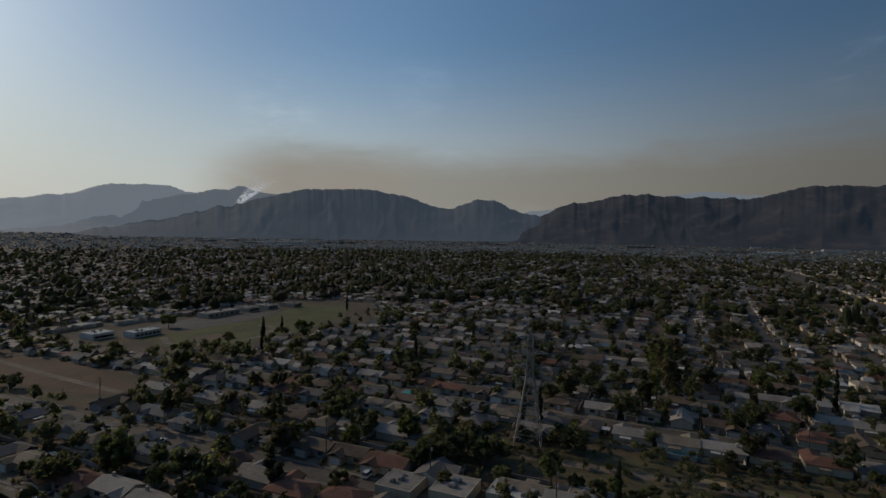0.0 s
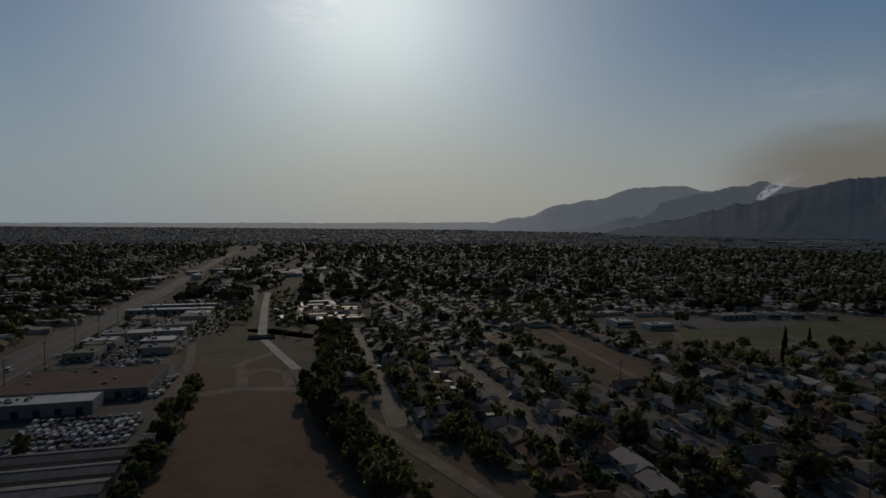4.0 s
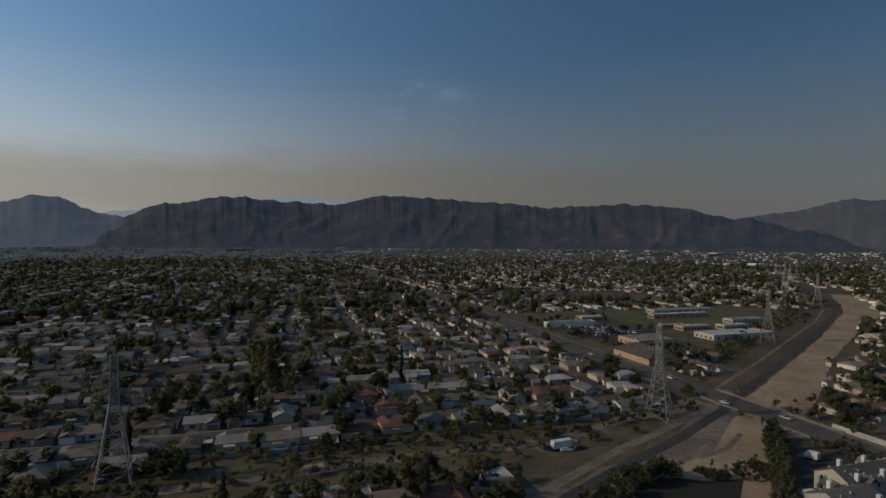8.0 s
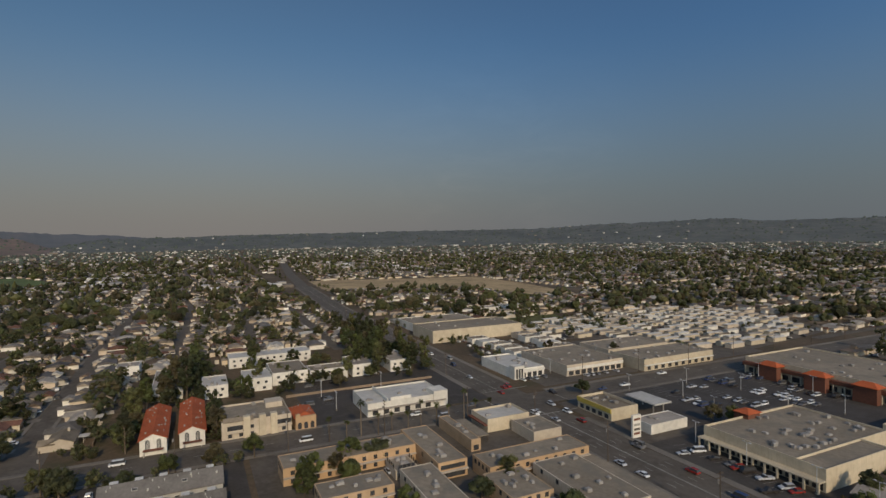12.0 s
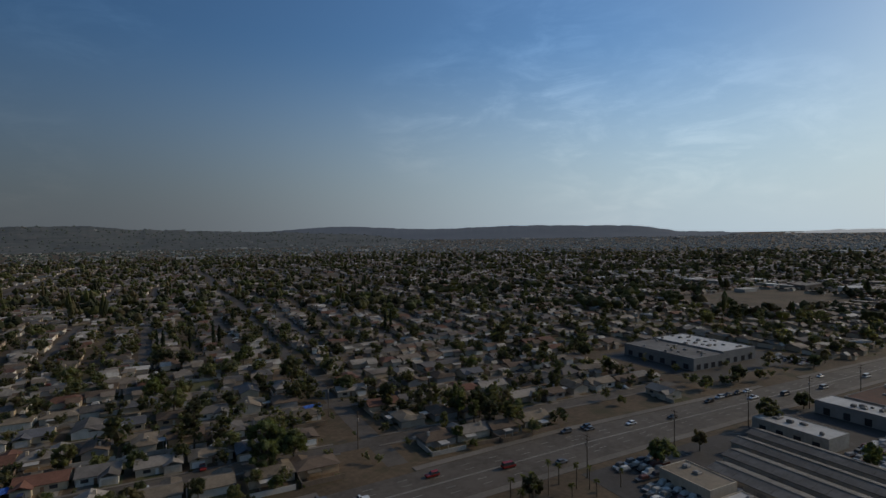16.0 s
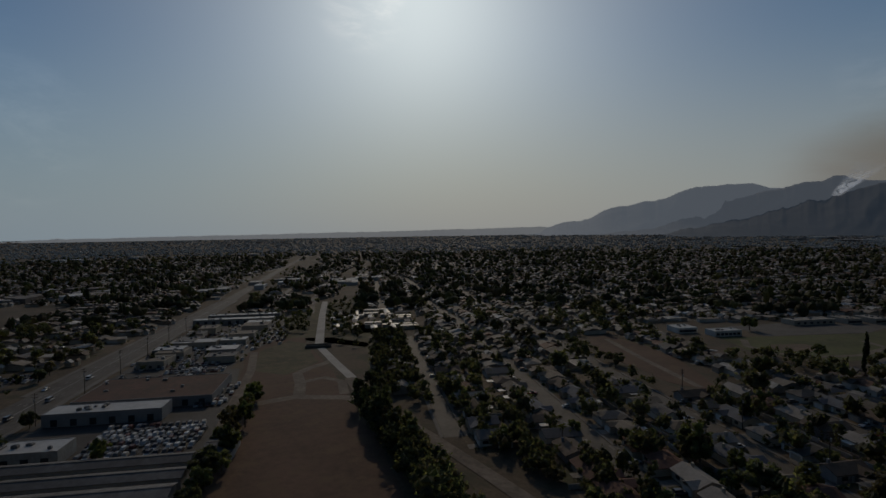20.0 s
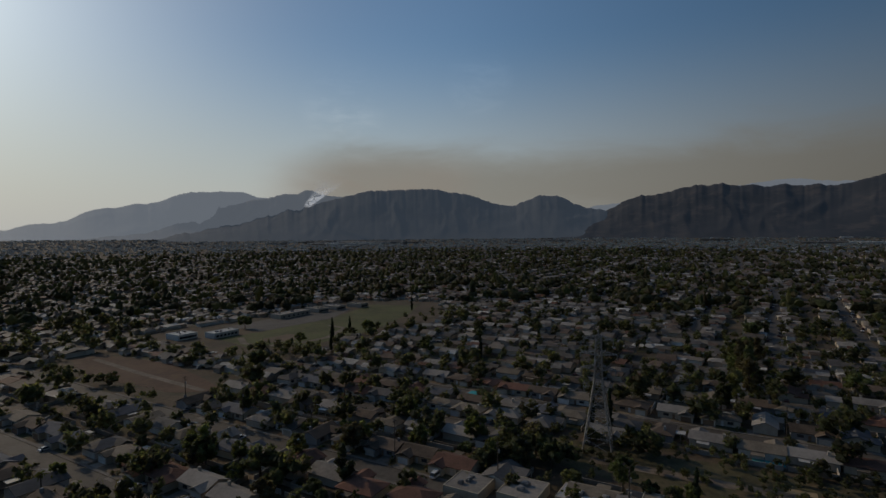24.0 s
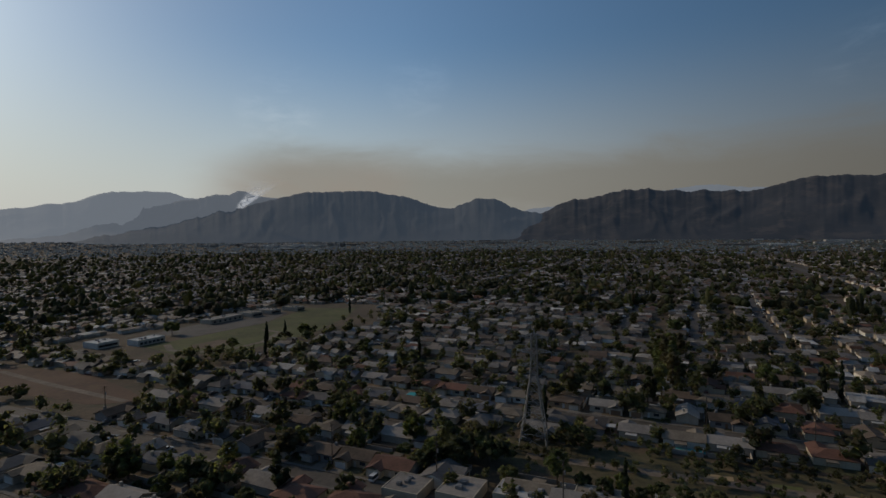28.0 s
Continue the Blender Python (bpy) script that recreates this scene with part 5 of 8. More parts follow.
for k in range(170):     # the dense dark belt on the field's bank
    f = trng.random()
    mid.append((0, -256 + 112 * f + trng.uniform(-3, 3), 3 + 25 * f + trng.uniform(-6, 6), trng.uniform(0.7, 1.1)))
for k in range(70):      # hedge between the sheds and the field
    f = trng.random()
    mid.append((0, -278 + 160 * f, -52 + 6 * f + trng.uniform(-4, 4), trng.uniform(0.5, 0.9)))
for k in range(120):     # scrub under the power lines
    a = trng.uniform(-80, 215)
    mid.append((0, a, 186 + max(0, (a - 90) * 0.25) + trng.uniform(-12, 16), trng.uniform(0.18, 0.5)))
for k in range(130):     # green slope behind the levee and trees along the far bank
    f = trng.random()
    mid.append((0, 232 + 330 * f, 256 + 186 * f + trng.uniform(0, 16), trng.uniform(0.2, 0.5)))
    mid.append((0, 232 + 420 * f, 170 + 250 * f + trng.uniform(-12, -2), trng.uniform(0.35, 0.8)))
for k in range(70):      # dark row between the basin and the car park
    f = trng.random()
    mid.append((0, 134 + 58 * f + trng.uniform(-2, 2), 110 + 57 * f + trng.uniform(-2, 2), trng.uniform(0.4, 0.75)))
for k in range(240):     # gardens beside the levee track
    f = trng.random()
    mid.append((0, -300 + 290 * f, 2 + 106 * f + trng.uniform(7, 34), trng.uniform(0.35, 0.9)))
for k in range(160):     # gardens east of the cross street, and trees along it
    mid.append((0, trng.uniform(232, 480), trng.uniform(34, 190), trng.uniform(0.3, 0.75)))
    if k % 2:
        mid.append((0, 217 + trng.choice((-1, 1)) * trng.uniform(12.5, 16), trng.uniform(-20, 200), trng.uniform(0.3, 0.6)))
for k in range(90):      # trees lining the concrete channel and the trade yards
    a = trng.uniform(-640, -395)
    mid.append((0, a, -30 + (a + 395) * 0.035 + trng.choice((trng.uniform(7, 16), trng.uniform(-44, -9))), trng.uniform(0.35, 0.75)))
for k in range(46):      # trees along the near side of the playing field
    mid.append((0, trng.uniform(-302, -262), trng.choice((trng.uniform(244, 268), trng.uniform(290, 440))), trng.uniform(0.4, 0.85)))
for k in range(34):      # trees and reeds on the pond's banks
    mid.append((0, trng.uniform(98, 118), trng.uniform(150, 158), trng.uniform(0.4, 0.75)))
    mid.append((0, trng.uniform(138, 147), trng.uniform(142, 150), trng.uniform(0.2, 0.35)))
for k in range(40):      # trees round the school's car park
    mid.append((0, trng.uniform(232, 330), trng.choice((322, 400, 478)) + trng.uniform(-7, 7), trng.uniform(0.4, 0.9)))
    mid.append((0, trng.uniform(228, 252), trng.uniform(250, 480), trng.uniform(0.4, 0.8)))
for k in range(300):     # scrub, hedges and reeds about the banks
    a = trng.uniform(-78, 212)
    b = 200 + max(0.0, (a - 60) * 0.17) + trng.choice((0, 6, -13)) + trng.uniform(-3, 3)
    mid.append((0, a, b, trng.uniform(0.18, 0.48)))
    f = trng.random()
    mid.append((0, 226 + 400 * f, 244 + 258 * f + trng.choice((1, 7, 14, 22)) + trng.uniform(-2.5, 2.5), trng.uniform(0.14, 0.42)))
    if k % 4 == 0:
        mid.append((0, trng.uniform(150, 168), trng.uniform(136, 150), trng.uniform(0.14, 0.32)))
        mid.append((0, trng.uniform(60, 108), trng.uniform(106, 152), trng.uniform(0.35, 0.8)))
        mid.append((0, trng.uniform(225, 420), trng.uniform(166, 186) + 0.62 * trng.uniform(0, 40), trng.uniform(0.3, 0.65)))
for k in range(60):      # among the mobile homes and along the trade yards
    mid.append((0, trng.uniform(250, 415), trng.uniform(-480, -300), trng.uniform(0.25, 0.5)))
    mid.append((0, trng.uniform(430, 760), trng.uniform(-400, -175), trng.uniform(0.4, 0.9)))
    mid.append((0, trng.uniform(-540, -430), trng.uniform(-22, 52), trng.uniform(0.35, 0.65)))
    mid.append((0, trng.uniform(-430, -250), trng.uniform(12, 75), trng.uniform(0.45, 0.9)))
    mid.append((0, trng.uniform(300, 640), trng.choice((-175, -185, -345)) + trng.uniform(-10, 10), trng.uniform(0.35, 0.7)))
for k in range(46):      # trees between the townhouses and the cross street
    mid.append((0, trng.uniform(198, 206), trng.uniform(24, 150), trng.uniform(0.45, 0.8)))
for k in range(60):      # trees round the basin behind the townhouses
    f = trng.random()
    mid.append((0, 200 + 12 * f + trng.uniform(-3, 3), 90 + 75 * f, trng.uniform(0.35, 0.6)))
for k in range(150):     # street trees along the avenue
    a = trng.choice((trng.uniform(250, 1300), trng.uniform(-1300, -340)))
    mid.append((0, a, float(np.interp(a, [p[0] for p in AVENUE], [p[1] for p in AVENUE])) + trng.choice((-1, 1)) * trng.uniform(19, 34), trng.uniform(0.4, 0.9)))
for a in LANES:           # along the lanes across the southern rows
    for k in range(26):
        if abs(a) < 420:
            mid.append((0, a + trng.choice((-1, 1)) * trng.uniform(5.5, 9), -172 - k * 14 + trng.uniform(-4, 4), trng.uniform(0.3, 0.7)))
for k in range(30):      # brush between the levee road and the water
    mid.append((0, trng.uniform(108, 128), trng.uniform(144, 153), trng.uniform(0.4, 0.8)))
for p, q in ((-174, 100), (-189, 139), (-139, 202), (-73, 178), (-34, 197), (-131, 117), (-60, 180), (-160, 196), (-112, 178)):
    for k in range(4):   # the big dark trees north of the field
        mid.append((0, p + trng.uniform(-6, 6), q + trng.uniform(-5, 5), trng.uniform(0.85, 1.25)))
for p, q in ((-58, -262), (-78, -300), (-118, -192), (-30, -330), (-176, -300), (-210, -330), (-96, -240)):
    for k in range(4):   # and those south of the avenue
        mid.append((0, p + trng.uniform(-7, 7), q + trng.uniform(-6, 6), trng.uniform(0.8, 1.2)))
for k in range(80):      # gardens along the south side of the avenue
    mid.append((0, trng.uniform(-330, 60), trng.uniform(-238, -172), trng.uniform(0.35, 0.85)))
for k in range(110):     # trees along both sides of the concrete channel
    a = trng.uniform(-645, -395)
    mid.append((0, a, trng.choice((trng.uniform(-62, -45), trng.uniform(-24, 4))), trng.uniform(0.35, 0.8)))
    mid.append((0, trng.uniform(-425, -290), trng.uniform(9, 40), trng.uniform(0.4, 0.9)))
for k in range(40):      # dark trees at the foot of the levee
    mid.append((0, trng.uniform(62, 98), trng.uniform(112, 148), trng.uniform(0.5, 0.85)))
for k in range(30):      # round the dirt lot and the playing field
    mid.append((0, trng.uniform(-385, -235), trng.choice((150, 202)) + trng.uniform(-5, 5), trng.uniform(0.5, 0.95)))
    mid.append((0, trng.uniform(-270, -235), trng.uniform(240, 430), trng.uniform(0.5, 1.0)))
for k in range(70):      # trees over the flat-roofed houses and lots
    mid.append((0, trng.uniform(-95, 90), trng.uniform(132, 172), trng.uniform(0.3, 0.75)))
    mid.append((0, trng.uniform(345, 480), trng.uniform(-345, -245), trng.uniform(0.3, 0.8)))
for k in range(90):
    mid.append((0, trng.uniform(280, 352), trng.uniform(-132, 36), trng.uniform(0.5, 1.0)))
    mid.append((0, trng.uniform(-560, -340), trng.uniform(-140, -60), trng.uniform(0.25, 0.55)))
gv, gf, n0 = [], [], 0
OPEN = [FIELD, [(812, -192), (1000, -200), (950, -380), (915, -495), (760, -492), (600, -466), (640, -412), (724, -387), (780, -304)], [(310, 498), (400, 528), (530, 472), (470, 412), (374, 416), (335, 444)], [(-350, 268), (-314, 260), (-284, 280), (-280, 350), (-300, 430), (-322, 480), (-365, 465), (-340, 380), (-344, 300)], [(-335, 163), (-255, 168), (-300, 190), (-375, 186)], [(102, 118), (103, 132), (114, 144), (130, 146), (136, 138), (126, 122)]]
mid = [q for q in mid if clear_of_street(q[1], q[2]) and not any(inside(q[1], q[2], p) for p in OPEN)]
g2 = np.random.default_rng(9)
for i, (d, a, b, s) in enumerate(mid):
    x, y = xy(a, b)
    k = 14 if s > 0.55 else 9
    w, h = 4.4 * s, 9.0 * s
    tall = g2.random() < 0.1
    if tall:
        h, w = h * 1.6, w * 0.75
    out = g2.normal(size=(k, 3))
    out = out / np.linalg.norm(out, axis=1, keepdims=True) * g2.uniform(0.35, 1.0, (k, 1))
    cs = np.stack([x + out[:, 0] * w * 0.8, y + out[:, 1] * w * 0.8, h * (0.62 + 0.36 * out[:, 2])], 1)
    v, f = clumps(cs, g2.uniform(0.2, 0.4, k) * w, i, ICO0, 0.4)
    sv, sf = leaf_spray(cs, np.full(k, 0.36 * w), 7 * k, 0.16 * w + 0.14, i)
    gv += [v, sv]
    gf += [f + n0, sf + n0 + len(v)]
    n0 += len(v) + len(sv)
tagged(new("garden_trees", raw_mesh("garden_trees", np.concatenate(gv), np.concatenate(gf), M_LEAF_FAR)), "dark green garden and street trees among the houses", "trees", kind="stuff")
tv, tf = [], []
for i, (d, a, b, s) in enumerate(far):
    x, y = xy(a, b)
    if d > 900 and g2.random() < 0.18:
        continue
    w, h = 5.0 * s * (1.15 if d > 1200 else 1), 9.5 * s
    tall = g2.random() < 0.06
    if tall:
        h, w = h * 1.8, w * 0.6
    k = 3 if d < 850 else (2 if d < 1400 else 1)
    sp = 0.5 * w if k > 1 else 0
    cs = np.stack([x + g2.normal(0, 1, k) * sp, y + g2.normal(0, 1, k) * sp, land(x, y) + h * g2.uniform(0.4, 0.7, k)], 1)
    v, f = clumps(cs, np.full(k, w * (0.72 if k > 1 else 1.0)), i, ICO1 if d < 660 else ICO0, 0.3, h / w * 0.5)
    tf.append(f)
    tv.append(v)
start = np.cumsum([0] + [len(v) for v in tv])
tagged(new("valley_trees", raw_mesh("valley_trees", np.concatenate(tv), np.concatenate([f + q for f, q in zip(tf, start)]), M_LEAF_FAR)), "countless dark green trees over the town", "trees", kind="stuff")

sv, sf, n0 = [], [], 0
for i, (d, a, b, side, along) in enumerate(PLOTS[:900]):
    for q in range(5):
        u, v = trng.choice((-1, 1)) * trng.uniform(5.5, 8), trng.uniform(-11, 12)
        ta, tb = a + (u if along else v), b + (v if along else u)
        if not clear_of_street(ta, tb):
            continue
        x, y = xy(ta, tb)
        w = trng.uniform(0.5, 1.5)
        cs = np.stack([x + g2.normal(0, w * 0.6, 5), y + g2.normal(0, w * 0.6, 5), w * g2.uniform(0.2, 0.9, 5)], 1)
        v0, f0 = clumps(cs, w * g2.uniform(0.35, 0.65, 5), i, ICO0, 0.4)
        v1, f1 = leaf_spray(cs, np.full(5, 0.6 * w), 14, 0.3 * w, i)
        sv += [v0, v1]
        sf += [f0 + n0, f1 + n0 + len(v0)]
        n0 += len(v0) + len(v1)
tagged(new("garden_shrubs", raw_mesh("garden_shrubs", np.concatenate(sv), np.concatenate(sf), M_LEAF_FAR)), "low shrubs and hedges in the gardens", "shrubs", kind="stuff")

# the outer town: rows of small pale roofs and tree tops thinning towards the rim
wv, wf = [], []
orng = np.random.default_rng(31)
RIMS = {"sun": [], "back": [], "town": []}


def block(x, y, l, w, h, z0):
    """A plain far building, squared to the street grid."""
    n1 = len(wv)
    for z in (-0.5, h):
        for u, v in ((-l / 2, -w / 2), (l / 2, -w / 2), (l / 2, w / 2), (-l / 2, w / 2)):
            wv.append((x + u * GC + v * GS, y - u * GS + v * GC, z0 + z))
    wf.extend([(n1, n1 + 1, n1 + 5, n1 + 4), (n1 + 1, n1 + 2, n1 + 6, n1 + 5), (n1 + 2, n1 + 3, n1 + 7, n1 + 6), (n1 + 3, n1, n1 + 4, n1 + 7), (n1 + 4, n1 + 5, n1 + 6, n1 + 7)])


for i in range(40000):
    r = math.sqrt(orng.uniform(2150 ** 2, 4500 ** 2))
    az = orng.uniform(0, 2 * math.pi)
    x, y = r * math.cos(az), r * math.sin(az)
    z0 = land(x, y)
    if i % 3 == 0:
        if orng.random() < 0.02:
            block(x, y, orng.uniform(30, 80), orng.uniform(20, 40), orng.uniform(6, 9), z0)
        else:
            block(x, y, orng.uniform(8, 17), orng.uniform(7, 11), orng.uniform(3.5, 6), z0)
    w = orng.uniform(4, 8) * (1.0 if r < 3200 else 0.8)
    # farther tops take a haze-painted material, sunward or away from the sun
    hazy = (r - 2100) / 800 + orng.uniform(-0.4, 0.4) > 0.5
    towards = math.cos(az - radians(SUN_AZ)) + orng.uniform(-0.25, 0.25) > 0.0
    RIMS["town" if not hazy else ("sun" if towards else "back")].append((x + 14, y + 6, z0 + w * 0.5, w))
# belts of warehouses and shops, squared to the streets: (a, b, how many, spread)
for a0, b0, count, spread in ((1556, -390, 8, 60), (1404, -430, 8, 50), (1297, -472, 6, 40), (1961, 2, 9, 60), (1932, -247, 6, 60), (2168, -2257, 9, 120), (2008, -1257, 9, 110), (1064, 179, 7, 50), (1163, 134, 9, 60), (954, -1581, 8, 90), (1176, -1679, 8, 90),
                              (-1147, -1241, 8, 90), (-739, -696, 6, 50), (-845, -702, 6, 45), (-763, -533, 6, 45), (-780, -430, 7, 40), (-801, -378, 6, 40), (-787, -208, 4, 25), (-924, -129, 5, 30), (-1147, -1656, 7, 90), (-913, -20, 5, 35), (-928, 15, 5, 35), (-2100, 240, 10, 130),
                              (-343, 1496, 8, 60), (63, 2062, 9, 90), (-1306, 1109, 9, 90), (1981, 986, 8, 80), (1180, 164, 6, 50), (1996, -5, 6, 60), (960, -42, 6, 40), (1417, 131, 8, 60), (889, -113, 5, 30)):
    for k in range(int(count * 1.8)):
        x, y = xy(a0 + orng.normal(0, spread * 1.3), b0 + orng.normal(0, spread * 0.5))
        block(x, y, orng.uniform(12, 40), orng.uniform(10, 22), orng.uniform(4, 7), land(x, y))
for k in range(46):      # long pale sheds at the mountains' foot
    az, r = radians(orng.choice((orng.uniform(100, 111), orng.uniform(20, 140)))), orng.uniform(3000, 3500)
    x, y = r * math.cos(az), r * math.sin(az)
    block(x, y, orng.uniform(90, 190), orng.uniform(30, 60), orng.uniform(8, 12), land(x, y))
tagged(new("outer_town", raw_mesh("outer_town", wv, wf, M_SHOP_FAR)), "pale far buildings scattered to the valley's edge", "buildings", kind="stuff")
for key, mat, label in (("town", M_LEAF_FAR, "far tree tops of the outer town"), ("sun", M_RIM_SUN, "tree tops at the valley's edge with sunlit haze painted on as glow"), ("back", M_RIM_BACK, "tree tops at the valley's edge with faint haze painted on as glow")):
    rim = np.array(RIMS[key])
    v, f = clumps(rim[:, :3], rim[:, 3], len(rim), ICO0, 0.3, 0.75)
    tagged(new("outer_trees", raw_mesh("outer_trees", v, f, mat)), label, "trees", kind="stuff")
# trees and pale houses scattered over the low southern hills
hills = [ob for ob in bpy.data.objects if ob.name in ("hills_south", "hill_red")]
for ob in hills:
    co = np.empty(len(ob.data.vertices) * 3, np.float32)
    ob.data.vertices.foreach_get("co", co)
    co = co.reshape(-1, 3)
    high = co[co[:, 2] > land(3600, 0) + 4]
    at = high[orng.integers(0, len(high), 2600 if ob.name == "hills_south" else 300)]
    at = at + np.stack([orng.uniform(-18, 18, len(at)), orng.uniform(-18, 18, len(at)), orng.uniform(-1, 2, len(at))], 1)
    v, f = clumps(at, orng.uniform(4, 10, len(at)), 5, ICO0, 0.3, 0.8)
    # M_RIM_BACK brings its painted haze glow to the hill trees
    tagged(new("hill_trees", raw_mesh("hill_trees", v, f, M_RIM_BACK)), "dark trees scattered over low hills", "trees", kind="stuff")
    if ob.name == "hills_south":
        wv, wf = [], []
        for x, y, z in high[orng.integers(0, len(high), 80)]:
            block(float(x), float(y), orng.uniform(9, 20), orng.uniform(9, 14), orng.uniform(4, 7), float(z))
        tagged(new("hill_houses", raw_mesh("hill_houses", wv, wf, M_SHOP_FAR)), "pale houses dotted over wooded hills", "buildings", kind="stuff")

# ---- buildings with a place of their own ----
def windows_on(home, face, u0, u1, v, z0, z1, count, w, frame_mat=None, depth=0.06):
    """Sunk-looking glass with a projecting frame on one wall; face is '-a', '+a', '-b' or '+b', v the wall's own coordinate."""
    for k in range(count):
        u = u0 + (u1 - u0) * (k + 0.5) / count
        s = -1 if face[0] == "-" else 1
        p, q = sorted((v, v + s * depth))
        if face[1] == "a":
            pane = boxes((p, q, u - w / 2, u + w / 2, z0, z1))
            rim = boxes((p, q, u - w / 2 - 0.12, u - w / 2 - 0.003, z0 - 0.12, z1 + 0.12), (p, q, u + w / 2 + 0.003, u + w / 2 + 0.12, z0 - 0.12, z1 + 0.12), (p, q, u - w / 2, u + w / 2, z1 + 0.003, z1 + 0.12))
        else:
            pane = boxes((u - w / 2, u + w / 2, p, q, z0, z1))
            rim = boxes((u - w / 2 - 0.12, u - w / 2 - 0.003, p, q, z0 - 0.12, z1 + 0.12), (u + w / 2 + 0.003, u + w / 2 + 0.12, p, q, z0 - 0.12, z1 + 0.12), (u - w / 2, u + w / 2, p, q, z1 + 0.003, z1 + 0.12))
        win = part("window", pane, M_GLASS, home)
        if frame_mat:
            part("frame", rim, frame_mat, win)
        else:
            rim.free()


def flat_building(name, a0, a1, b0, b1, h, wall, roof, label, category="building", units=4, seed=0, parapet=0.7, win=(), bands=()):
    """Walls with a raised parapet round a sunk roof, rooftop plant, and windows or bands where the walls show them."""
    ca, cb = (a0 + a1) / 2, (b0 + b1) / 2
    home = thing(name, spot(ca, cb), label, category)
    x, y, t = (a1 - a0) / 2, (b1 - b0) / 2, 0.3
    bm = boxes((-x, x, -y, y, -0.3, h - 0.01))
    for q in ((-x, x, -y, -y + t), (-x, x, y - t, y), (-x, -x + t, -y + t, y - t), (x - t, x, -y + t, y - t)):
        box(bm, *q, h, h + parapet)
    part("wall", bm, wall, home)
    part("roof", boxes((-x + t + 0.01, x - t - 0.01, -y + t + 0.01, y - t - 0.01, h, h + 0.12)), roof, home)
    r = random.Random(seed)
    for k in range(units):
        ux, uy = r.uniform(-x + 2.5, x - 2.5), r.uniform(-y + 2.5, y - 2.5)
        w, d, e = r.uniform(0.45, 1.15), r.uniform(0.45, 1.2), r.uniform(0.6, 1.2)
        bm = boxes((ux - w, ux + w, uy - d, uy + d, h + 0.12, h + e), bevel=0.06)
        box(bm, ux - w * 0.6, ux + w * 0.6, uy - d * 0.6, uy + d * 0.6, h + e, h + e + 0.18)
        part("rooftop_unit", bm, M_UNIT, home)
    for face, z0, z1, count, w in win:
        if face[1] == "a":
            windows_on(home, face, -y + 1, y - 1, -x if face[0] == "-" else x, z0, z1, count, w)
        else:
            windows_on(home, face, -x + 1, x - 1, -y if face[0] == "-" else y, z0, z1, count, w)
    for face, z0, z1, out, mat, pname in bands:
        q = {"-a": (-x - out, -x - 0.004, -y, y), "+a": (x + 0.004, x + out, -y, y), "-b": (-x, x, -y - out, -y - 0.004), "+b": (-x, x, y + 0.004, y + out)}[face]
        part(pname, boxes((*q, z0, z1)), mat, home)
    return home


